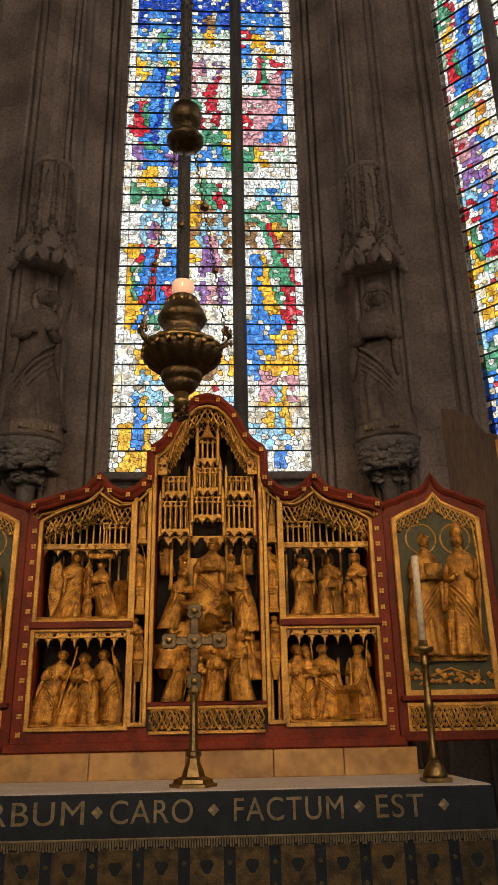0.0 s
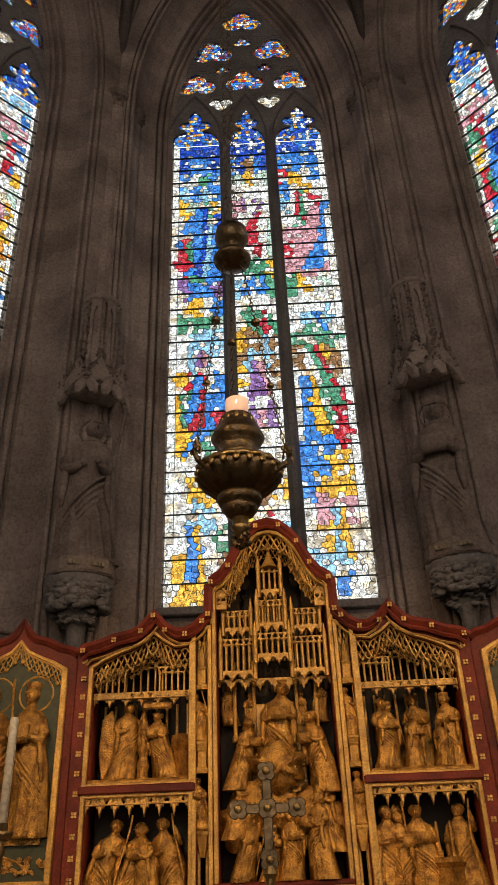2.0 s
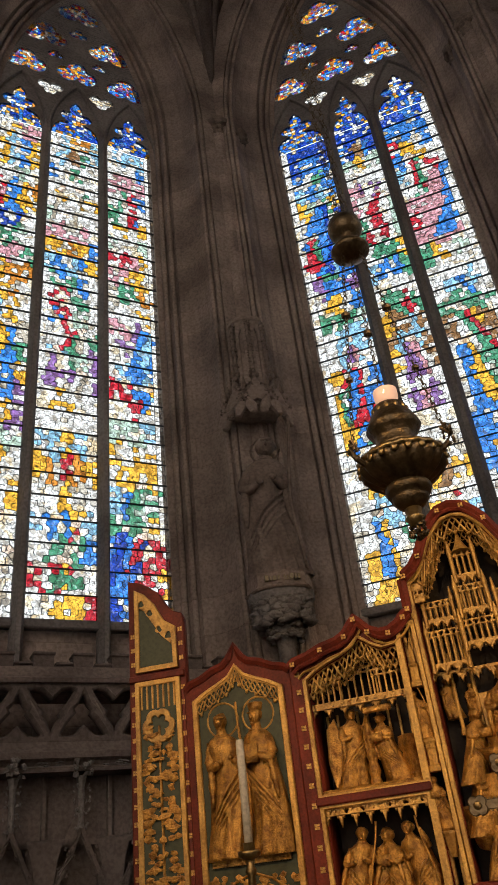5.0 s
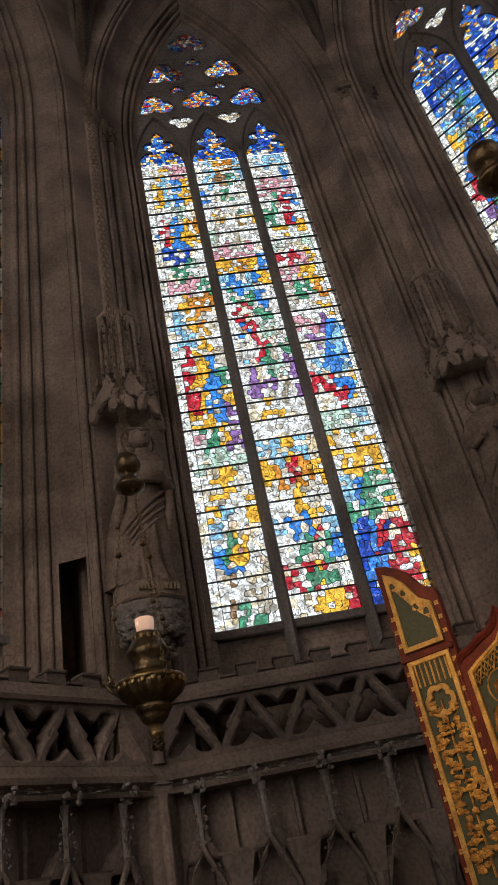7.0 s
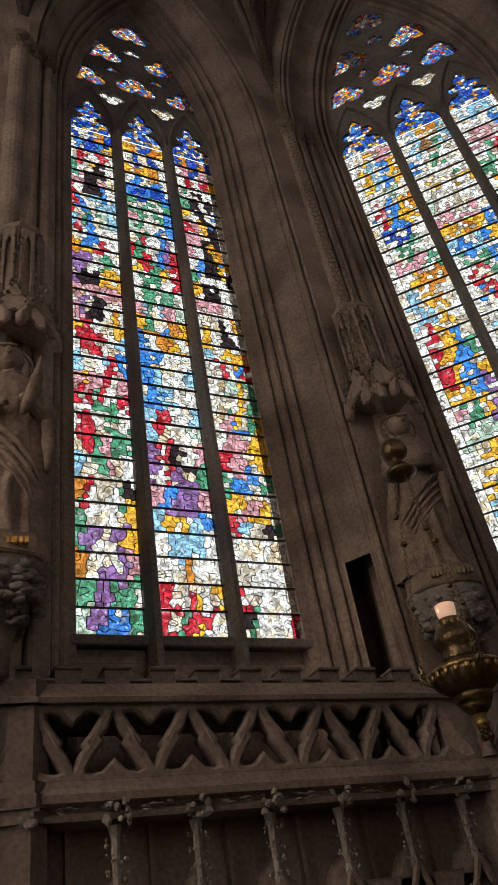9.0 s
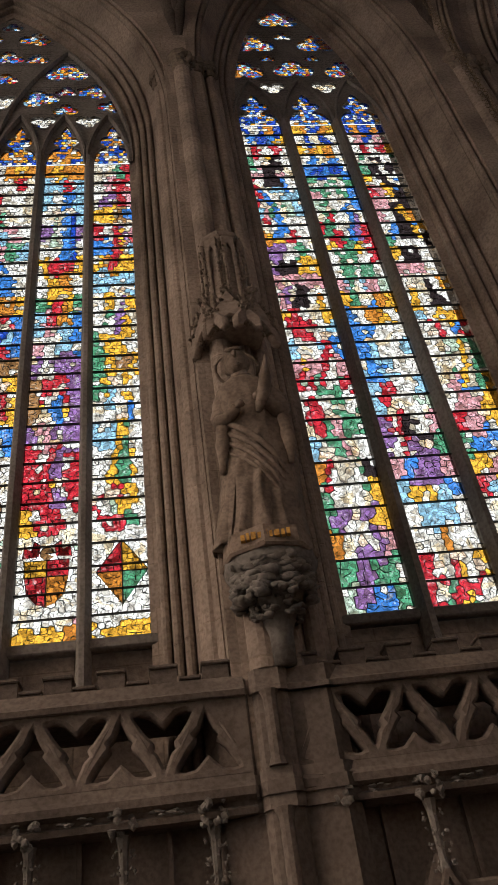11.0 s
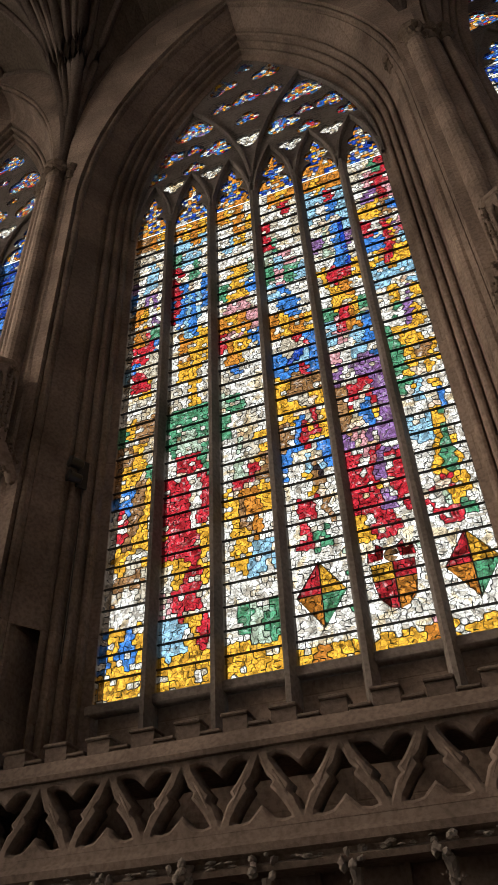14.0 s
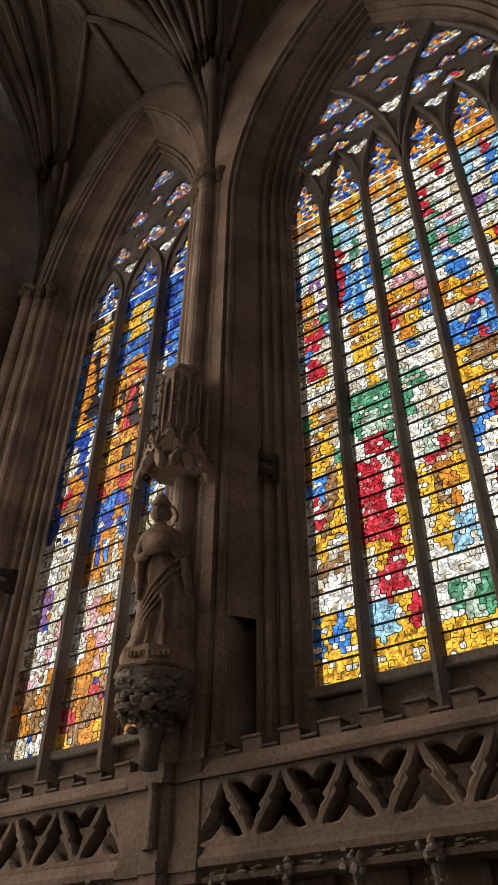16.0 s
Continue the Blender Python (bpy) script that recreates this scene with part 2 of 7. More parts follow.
    if code in "wnf":
        # silver stain in patches
        nc, rc, m3 = n.new("ShaderNodeTexNoise"), n.new("ShaderNodeValToRGB"), n.new("ShaderNodeMix")
        nc.inputs["Scale"].default_value, nc.inputs["Detail"].default_value, nc.inputs["Distortion"].default_value = 6, 3, 1.0
        l.new(tc.outputs["Object"], nc.inputs["Vector"]), l.new(nc.outputs["Fac"], rc.inputs["Fac"])
        rc.color_ramp.elements[0].position, rc.color_ramp.elements[0].color = 0.56, (1, 1, 1, 1)
        rc.color_ramp.elements[1].position, rc.color_ramp.elements[1].color = 0.61, (1.0, 0.84, 0.58, 1)
        m3.data_type, m3.blend_type = "RGBA", "MULTIPLY"
        m3.inputs["Factor"].default_value = 0.85
        l.new(tone, m3.inputs[6]), l.new(rc.outputs[0], m3.inputs[7])
        tone = m3.outputs[2]
    l.new(tone, m1.inputs[6]), l.new(ra.outputs[0], m1.inputs[7])
    l.new(m1.outputs[2], m2.inputs[6]), l.new(rb.outputs[0], m2.inputs[7])
    l.new(m2.outputs[2], m5.inputs[6]), l.new(drawn_lines.outputs[2], m5.inputs[7])
    l.new(m5.outputs[2], tr.inputs["Color"])
    l.new(tr.outputs[0], mixs.inputs[1]), l.new(gl.outputs[0], mixs.inputs[2])
    l.new(mixs.outputs[0], out.inputs["Surface"])
    GLASS[code] = gm
CODES = list(TINT)
DIMGLASS = bpy.data.materials.new("dim_grisaille_glass")
DIMGLASS.use_nodes = True
n, l = DIMGLASS.node_tree.nodes, DIMGLASS.node_tree.links
n.clear()
out, tr = n.new("ShaderNodeOutputMaterial"), n.new("ShaderNodeBsdfTransparent")
tr.inputs["Color"].default_value = (0.34, 0.285, 0.235, 1)
l.new(tr.outputs[0], out.inputs["Surface"])
# clearer pane for the made-up west opening and first south one, tuned as fill
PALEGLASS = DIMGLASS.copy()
PALEGLASS.name = "pale_fill_glass"
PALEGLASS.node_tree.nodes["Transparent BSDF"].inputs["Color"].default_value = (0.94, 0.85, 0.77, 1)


# ---- mesh helpers ----
def thing(name, m=Matrix(), label="", category="", group="", kind=""):
    ob = new(name)
    ob.matrix_world = m
    return tagged(ob, label, category, group, kind)


def part(name, data, material, parent=None, label="", m=None, smooth=False):
    """Links a bmesh or a mesh as one object, under a parent where one is given."""
    if isinstance(data, bmesh.types.BMesh):
        me = bpy.data.meshes.new(name)
        data.normal_update()
        data.to_mesh(me)
        data.free()
    else:
        me = data
    if not me.materials:
        for x in (material if isinstance(material, (list, tuple)) else [material]):
            me.materials.append(x)
    if smooth:
        me.shade_smooth()
    ob = new(name, me)
    if m is not None:
        ob.matrix_world = m
    if parent is not None:
        ob.parent = parent
    if label:
        ob["label"] = label
    return ob


def box(bm, x0, x1, y0, y1, z0, z1, bev=0.0):
    vs = [bm.verts.new((x, y, z)) for z in (z0, z1) for y in (y0, y1) for x in (x0, x1)]
    fs = [bm.faces.new([vs[i] for i in q]) for q in ((0, 2, 3, 1), (4, 5, 7, 6), (0, 1, 5, 4), (2, 6, 7, 3), (0, 4, 6, 2), (1, 3, 7, 5))]
    if bev:
        bmesh.ops.bevel(bm, geom=list({e for f in fs for e in f.edges}), offset=bev, segments=1, affect="EDGES")
    return bm


def boxed(x0, x1, y0, y1, z0, z1, bev=0.0):
    return box(bmesh.new(), x0, x1, y0, y1, z0, z1, bev)


def lathe(rows, n=16, bm=None, at=(0, 0, 0), wave=0.0, lobes=0):
    """A turned solid from (radius, height) rows."""
    bm = bm or bmesh.new()
    rings = []
    for r, z in rows:
        ring = []
        for i in range(n):
            a = 2 * math.pi * i / n
            q = r * (1 + wave * math.cos(lobes * a))
            ring.append(bm.verts.new((at[0] + q * math.cos(a), at[1] + q * math.sin(a), at[2] + z)))
        rings.append(ring)
    for a, b in zip(rings, rings[1:]):
        for i in range(n):
            bm.faces.new((a[i], a[(i + 1) % n], b[(i + 1) % n], b[i]))
    bm.faces.new(list(reversed(rings[0])))
    bm.faces.new(rings[-1])
    return bm


def tube(pts, r, n=6, bm=None, taper=None):
    """A round bar along points."""
    bm = bm or bmesh.new()
    pts = [Vector(p) for p in pts]
    rings = []
    for i, p in enumerate(pts):
        d = (pts[min(i + 1, len(pts) - 1)] - pts[max(i - 1, 0)]).normalized()
        ref = Vector((0, 0, 1)) if abs(d.z) < 0.9 else Vector((1, 0, 0))
        s = d.cross(ref).normalized()
        t = d.cross(s).normalized()
        rr = r * (taper[i] if taper else 1)
        rings.append([bm.verts.new(p + rr * (math.cos(2 * math.pi * k / n) * s + math.sin(2 * math.pi * k / n) * t)) for k in range(n)])
    for a, b in zip(rings, rings[1:]):
        for k in range(n):
            bm.faces.new((a[k], b[k], b[(k + 1) % n], a[(k + 1) % n]))
    bm.faces.new(rings[0])
    bm.faces.new(list(reversed(rings[-1])))
    return bm


def blob(bm, c, r, seed=0, rough=0.0, sub=1):
    """A lumpy ball, stretched by the radii r."""
    res = bmesh.ops.create_icosphere(bm, subdivisions=sub, radius=1)
    for v in res["verts"]:
        k = 1 + rough * noise.noise(v.co * 2.3 + Vector((seed * 3.1, seed, 0)))
        v.co = Vector((c[0] + v.co.x * r[0] * k, c[1] + v.co.y * r[1] * k, c[2] + v.co.z * r[2] * k))
    return bm


def plate(loops, depth, bevel=0.0, v=0.0):
    """A flat slab in the wall's plane (x, z) with holes, from closed outlines; v is its middle depth."""
    cu = bpy.data.curves.new("outline", "CURVE")
    cu.dimensions, cu.fill_mode = "2D", "BOTH"
    cu.extrude, cu.bevel_depth, cu.bevel_resolution = depth / 2, bevel, 0
    for pts in loops:
        sp = cu.splines.new("POLY")
        sp.points.add(len(pts) - 1)
        for p, q in zip(sp.points, pts):
            p.co = (q[0], q[1], 0, 1)
        sp.use_cyclic_u = True
    ob = bpy.data.objects.new("outline", cu)
    me = bpy.data.meshes.new_from_object(ob)
    me.materials.clear()
    me.transform(Matrix(((1, 0, 0, 0), (0, 0, -1, v), (0, 1, 0, 0), (0, 0, 0, 1))))
    bpy.data.objects.remove(ob)
    bpy.data.curves.remove(cu)
    return me


def arch_pts(w, zb, zs, h, o=0.0, n=14):
    """A pointed arch with jambs, pushed outwards by o: from the foot on one side over the apex to the other."""
    rad = (w * w + h * h) / (2 * w)
    c = rad - w
    top = math.acos(max(-1, min(1, c / (rad + o))))
    left = [(-(w + o), zb)]
    for i in range(n + 1):
        f = top * i / n
        left.append((c - (rad + o) * math.cos(f), zs + (rad + o) * math.sin(f)))
    return left + [(-x, z) for x, z in reversed(left[:-1])]


def sweep(w, zb, zs, h, profile, n=14, bm=None):
    """A moulding run round a pointed arch; profile rows are (outward offset, depth)."""
    bm = bm or bmesh.new()
    rows = [[bm.verts.new((x, v, z)) for x, z in arch_pts(w, zb, zs, h, o, n)] for o, v in profile]
    for a, b in zip(rows, rows[1:]):
        for i in range(len(a) - 1):
            bm.faces.new((a[i], b[i], b[i + 1], a[i + 1]))
    return bm


def foil(cx, cz, s, lobes=3, turn=90, n=30, deep=0.42):
    pts = []
    for i in range(n):
        a = 2 * math.pi * i / n
        r = s * ((1 - deep) + deep * abs(math.cos(lobes * (a - radians(turn)) / 2)) ** 0.7)
        pts.append((cx + r * math.cos(a), cz + r * math.sin(a)))
    return pts


def trefoil(cx, cz, s, turn=90, n=36):
    """A cusped opening with one lobe along the turn and two spread at its foot."""
    pts = []
    for i in range(n):
        a = 360 * i / n
        r = 0.46
        for lobe, size in ((0, 0.80), (118, 1.0), (-118, 1.0)):
            d = abs((a - lobe + 180) % 360 - 180)
            if d < 62:
                r = max(r, 0.46 + (size - 0.46) * math.cos(radians(d * 90 / 62)) ** 0.75)
        q = radians(a + turn)
        pts.append((cx + s * r * math.cos(q), cz + s * r * math.sin(q)))
    return pts


# ---- plan: a half-octagon apse with straight bays ----
CX, CY, APO = 0.0, 2.53, 4.25          # centre of the octagon and distance of the glass from it
SILL, SPRING, VAULT = 3.55, 9.6, 14.2


def bay(theta, cx, cy):
    """Local axes of a wall: x along it to the right as seen from inside, y outwards."""
    return Matrix.Translation((cx, cy, 0)) @ Matrix.Rotation(radians(theta), 4, "Z")


def apse(theta):
    a = radians(theta)
    return bay(theta, CX - APO * math.sin(a), CY + APO * math.cos(a))


# colour charts of the glass, one word per row of panels from the top down, one letter per patch of glass
E_1 = ("wBBBB wBbbB wbwgb wcbcb wyvgy wbbwB wbBbB wrgbb wrgbb wpbbp wwywb wgggv wwccc wwccw wyrwb wwgbb wyybr wybgr wwwww "
       "wwyyw wwccw nwgwg nybwu nyygu").split()
E_2 = ("BBBBB bBubB vvyvv wwwww swwpw swrpw gwrwp grwrw wgggy cbbbg wwwww wggrg yuucu ucccu ywcwu wpwpw wpspw wwwww nwwwn "
       "yyuyy wwwww yywyc rwwrr rwwrr").split()
E_3 = ("BBbBw bbbbw rywbw bwyww cwwrw wgrsw ssbbw rssbw ssssw gywvw wwwww wcbcw ggggw uwyuw wwwuw wgvrw wggrw bbbrw bbyyw byyyw "
       "wsssw nyynn ccwwn vwbwn").split()
NE_1 = ("wwyss wycby wycby wwwvw wrbyo wbyby wBBBw wwgvw wsssg wwyoo wcyow wccyw wwywn wrwbg wryby wyybp wsgyp wvvvv wwyyw wycwy "
        "wcwww wbbsw wwwnw wwggw").split()
NE_2 = ("wcyoc wcugc bwgww wwwgw wywyy vwwww ssssw yyoyb cbcby wggbw wrrgw wbgvw wwrwg wcgvp wppwp wyyww wwwww ccycn yoroy wwynw "
        "cbbyc wwggb rgrgw wwyyr").split()
NE_3 = ("wcccw wwwbw ssssw wgrbw ggrww wywyw vwwvw wrsyw ssyyw nggow wwwyw sspbw wppbw wcbbw rrbcw wwrww vvvcw ywyyw wyyyw cbggw "
        "gggyw bbwrr Bbrry Bbbry").split()
N1_1 = ("BwBoB wbBby wrwrw gwykw ssssw rwcbw rbwcc cggvc wwwww oyrrw ppwgw pkkyy sssss wnnww yrwny wrrwc cwwcb sysys rvggr wrwgw "
        "wrygg cwyww oonnk gwwwy gpppy owpps ggpgg vvbbg").split()
N1_2 = ("yoBoy wBwBw yoyow wbwbw bBbBb gwgwg sgwgb vgwbb wwwww rrwrr yrgyr wggwr wgggw sccsv yoboy bwoyw bbwww bbwwc cbcww crwwc "
        "crwwv prkws pppkg sbbbs cyycb wcccw wwoww rwowy rggww").split()
N1_3 = ("BoBoB wsBsw wrwry gwkwg gkkkw ywybw rsykw sskkw swbow wbwby gwwwk ykkww sssww wnnoy wwnyw cwyyo wrwbr wvvgg wgwgg wsbgy "
        "wssyy rssyy gbbgg yynww rcnkg wwwww nwwwn rwwwn kwwrr").split()
N2_1 = ("ouoy wnnw nwcn pwcw bwpw uoyw wrrg wrrb cbnn nwyn wwnw gyuu uuyn uyyg bbuy wrrw wyny wuun wwww byby yyyy").split()
N2_2 = ("oyoy ccoc gccw rwgw rbwb bbcb wbcw woyy woyy wwyw nwyw gggg gvvg wrrg rrwr rwwr yyry wyry srrw ccyr yyyy").split()
N2_3 = ("oyow wwoy wcyw wwww wyyv gyyb wssw oyos rsyb wbww nwww vgww gwnw wwny wrru yooy wyow wycc wwww wgvg yyyy").split()
N2_4 = ("woyo wwrw rnwn rgwn vcsw gsgc cbww wbbw oyoy wnrb bbrb yuuu yyny uwyy bwcb wwyw wrrw wrgw wwww pyyp yoyy").split()
N2_5 = ("oyoo ccrc cwbc wwbc pbbp wwyw yrry wyow gyyg cscb swcb pwpp urrp uyyp pspp rwwr rryr yrrw wrrw wwww yyyo").split()
N2_6 = ("nwgr wsrr wprs yyub rwpw bbwc yoyy cccc wywy wgyn gyyw gyuy gyyw wwbw ccww wwyw wryw rrgw wggw pppv yyyy").split()
N3_1 = ("uknk kuyk uynu bbon boow bkob bkkb bkwb bouB byob BBBw BwBw BwBw BooB BroB BuuB Bwuw wnwn wwnw nwnn wpnw npnw swns nwsw uswo "
        "ouou uoun wnww").split()
N3_2 = ("BbBB byyb yyyy byyb bBbB BbbB boob oyro okrb okrw wkrw wyyo yoyo yoko oooo roro BbBo bBob bobB obwo oono wnwn nson wsns wnsn "
        "ooyo uoru rouo yuoy").split()
N3_3 = ("bBbB BbBb bBbB BbBb wbwb wbwn wnwn wnnw kyoo bwbw nnun oonn wuwn nwun yoyo uoun").split()


def cut(poly, p, d):
    """Both halves of a convex outline cut by the line through p along d."""
    a, b = [], []
    nrm = (-d[1], d[0])
    side = [(q[0] - p[0]) * nrm[0] + (q[1] - p[1]) * nrm[1] for q in poly]
    for i, q in enumerate(poly):
        j = (i + 1) % len(poly)
        (a if side[i] >= 0 else b).append(q)
        if side[i] * side[j] < 0:
            t = side[i] / (side[i] - side[j])
            x = (q[0] + t * (poly[j][0] - q[0]), q[1] + t * (poly[j][1] - q[1]))
            a.append(x)
            b.append(x)
    return a, b


def area(poly):
    return abs(sum(p[0] * q[1] - q[0] * p[1] for p, q in zip(poly, poly[1:] + poly[:1]))) / 2


def cells_round(poly, pts):
    """The cell of the outline nearest to each point."""
    cells = []
    for i, p in enumerate(pts):
        cell = poly
        near = sorted(((q[0] - p[0]) ** 2 + (q[1] - p[1]) ** 2, q) for j, q in enumerate(pts) if j != i)[:14]
        for _, q in near:
            d = (q[0] - p[0], q[1] - p[1])
            mid = ((p[0] + q[0]) / 2, (p[1] + q[1]) / 2)
            a, b = cut(cell, mid, (d[1], -d[0]))
            cell = a if (p[0] - mid[0]) * d[0] + (p[1] - mid[1]) * d[1] >= 0 else b
            if len(cell) < 3:
                break
        cells.append(cell if len(cell) > 2 and area(cell) > 1e-5 else None)
    return cells


class Cartoon:
    """The drawing of one light: robed figures, each from its head to its hem, and the arms at the foot."""

    def __init__(self, x0, x1, z0, figs, shield=None):
        self.x0, self.x1, self.z0, self.shield = x0, x1, z0, shield
        self.figs = [(f[0], f[1], f[2], f[3], 0.84 * f[4], f[5]) for f in figs if x0 - 0.1 < (f[0] + f[2]) / 2 < x1 + 0.1]

    def spot(self, f, side, t):
        """A point on the outline of a robe: t from the hem (0) to the shoulder (1)."""
        hx, hz, fx, fz, w, _ = f
        k = 1.0 - 0.42 * t - 0.16 * math.sin(t * 3.1) if hz - fz > 2.2 * w else 1.0 - 0.5 * t * t
        top = hz - 0.05
        return (fx + (hx - fx) * t + side * w * k, fz + (top - fz) * t)

    def heraldry(self, x, z):
        dx, dz = x - (self.x0 + self.x1) / 2, z - self.z0 - 0.47
        if dz > 0.30:
            return None
        if abs(dx) > 0.185:
            return "vsg"[int((z - self.z0) * 9) % 3]
        return "z" if abs(dx) / 0.175 + abs(dz) / 0.25 < 1 else "w"

    def code(self, x, z):
        if self.shield and 0.14 < z - self.z0 < 0.80:
            got = self.heraldry(x, z)
            if got:
                return got
        for f in reversed(self.figs):
            hx, hz, fx, fz, w, c = f
            if math.hypot(x - hx, z - hz) < 0.045:
                return "f" if z < hz + 0.02 else "n"
            t = (z - fz) / (hz - 0.05 - fz)
            if 0 <= t <= 1:
                a, b = self.spot(f, -1, t)[0], self.spot(f, 1, t)[0]
                if a < x < b:
                    u = (x - a) / (b - a)
                    fold = 0.5 + 0.28 * math.sin(5.0 * t + 40 * fx) * (1 - 0.5 * t)
                    return c[0] if u < fold + 0.08 else c[1]
        return None

    def drawn(self):
        """The arms at the foot of a light, each field one piece of glass."""
        out = []

        def ring(cx, cz, r0, r1, a0, a1, n=9):
            a = [radians(a0 + (a1 - a0) * k / n) for k in range(n + 1)]
            return [(cx + r1 * math.cos(q), cz + r1 * math.sin(q)) for q in a] + [(cx + r0 * math.cos(q), cz + r0 * math.sin(q)) for q in reversed(a)]
        if self.shield:
            c, d = (self.x0 + self.x1) / 2, self.z0 + 0.47
            if self.shield == "lozenge":
                for sx, sz, col in ((-1, 1, "r"), (1, 1, "y"), (-1, -1, "o"), (1, -1, "g")):
                    out.append(([(c, d), (c + sx * 0.17, d), (c, d + sz * 0.24)], col))
            else:
                for sx, col in ((-1, "y"), (1, "r")):
                    out.append(([(c, d), (c + sx * 0.14, d), (c + sx * 0.145, d + 0.12), (c, d + 0.12)], col))
                for sx, col in ((-1, "r"), (1, "o")):
                    out.append(([(c, d), (c + sx * 0.14, d), (c + sx * 0.12, d - 0.12), (c + sx * 0.06, d - 0.19), (c, d - 0.21)], col))
                out.append((ring(c, d + 0.17, 0, 0.05, 0, 330, 8), "u"))
                for sx in (-1, 1):
                    out.append(([(c + sx * 0.055, d + 0.15), (c + sx * 0.16, d + 0.14), (c + sx * 0.15, d + 0.22), (c + sx * 0.10, d + 0.20), (c + sx * 0.09, d + 0.27), (c + sx * 0.04, d + 0.23)], "r"))
        return out

    def seeds(self):
        """Pairs of points across each contour, so that the leads follow it."""
        out = []
        for f in self.figs:
            hx, hz, fx, fz, w, _ = f
            out.append((hx, hz))
            out += [(hx + 0.088 * math.cos(radians(a)), hz + 0.088 * math.sin(radians(a))) for a in range(0, 360, 60)]
            n = max(2, int((hz - fz) / 0.085))
            for k in range(n):
                t = (k + 0.4) / n
                for side in (-1, 1):
                    x, z = self.spot(f, side, t)
                    out += [(x - side * 0.024, z), (x + side * 0.024, z)]
        return out


def shatter(poly, size, rng, fixed=(), pick=None):
    """Leaded pieces of about that area, some round fixed points. Returns outlines and colour codes."""
    xs, zs = [q[0] for q in poly], [q[1] for q in poly]
    x0, x1, z0, z1 = min(xs), max(xs), min(zs), max(zs)
    pts = []
    for q in fixed:
        if x0 < q[0] < x1 and z0 < q[1] < z1 and all((q[0] - p[0]) ** 2 + (q[1] - p[1]) ** 2 > 0.0005 for p in pts):
            pts.append(q)
    step = math.sqrt(size)
    nx, nz = max(1, round((x1 - x0) / step)), max(1, round((z1 - z0) / step))
    fix = list(pts)
    for i in range(nx):
        for j in range(nz):
            q = (x0 + (x1 - x0) * (i + 0.5 + 0.25 * (j % 2) + rng.uniform(-0.2, 0.2)) / nx, z0 + (z1 - z0) * (j + 0.5 + rng.uniform(-0.16, 0.16)) / nz)
            if all((q[0] - p[0]) ** 2 + (q[1] - p[1]) ** 2 > 0.35 * size for p in fix):
                pts.append(q)
    out = []
    for cell in cells_round(poly, pts):
        if cell:
            cx, cz = sum(q[0] for q in cell) / len(cell), sum(q[1] for q in cell) / len(cell)
            out.append((cell, pick(cx, cz)))
    return out


def leaded(pieces, came=0.0033, spare=0.3):
    """One leaded panel: leads stand proud where two colours meet and across some of the large pieces. Slot 0 is lead."""
    def key(p, q):
        return (round((p[0] + q[0]) * 900), round((p[1] + q[1]) * 900))
    meet = {}
    for p, code in pieces:
        for i in range(len(p)):
            meet.setdefault(key(p[i - 1], p[i]), []).append(code)
    verts, faces, slots = [], [], []
    for p, code in pieces:
        cx, cz = sum(q[0] for q in p) / len(p), sum(q[1] for q in p) / len(p)
        s, n = len(verts), len(p)
        verts += [(x, 0, z) for x, z in p]
        faces.append(tuple(range(s, s + n)))
        slots.append(1 + CODES.index(code))
        for i in range(n):
            a, b = p[i - 1], p[i]
            kk = key(a, b)
            both = meet[kk]
            if len(both) == 2 and both[0] == both[1] and (kk[0] * 73 + kk[1] * 151) % 100 > 100 * spare:
                continue
            ln = math.hypot(b[0] - a[0], b[1] - a[1])
            if ln < 0.002:
                continue
            nx, nz = -(b[1] - a[1]) / ln, (b[0] - a[0]) / ln
            if nx * (cx - a[0]) + nz * (cz - a[1]) < 0:
                nx, nz = -nx, -nz
            s = len(verts)
            verts += [(a[0], -0.006, a[1]), (b[0], -0.006, b[1]), (b[0] + nx * came, -0.001, b[1] + nz * came), (a[0] + nx * came, -0.001, a[1] + nz * came)]
            faces.append((s, s + 1, s + 2, s + 3))
            slots.append(0)
    me = bpy.data.meshes.new("glass_panel")
    me.from_pydata(verts, [], faces)
    me.materials.append(LEAD)
    used = {}
    for c in sorted(set(slots)):
        if c:
            used[c] = len(me.materials)
            me.materials.append(GLASS[CODES[c - 1]])
    for f, c in zip(me.polygons, slots):
        f.material_index = used.get(c, 0)
    return me


HEAD = ((0.5, 0), (0.49, 0.10), (0.44, 0.22), (0.33, 0.32), (0.17, 0.36), (0.30, 0.42), (0.36, 0.50), (0.28, 0.58),
        (0.13, 0.60), (0.15, 0.68), (0.10, 0.77), (0, 0.86))


def light_head(c, lw, z, scale=1.0):
    half = [(x * lw, h * 0.62 * scale) for x, h in HEAD]
    return [(c - x, z + h) for x, h in half] + [(c + x, z + h) for x, h in reversed(half[:-1])]


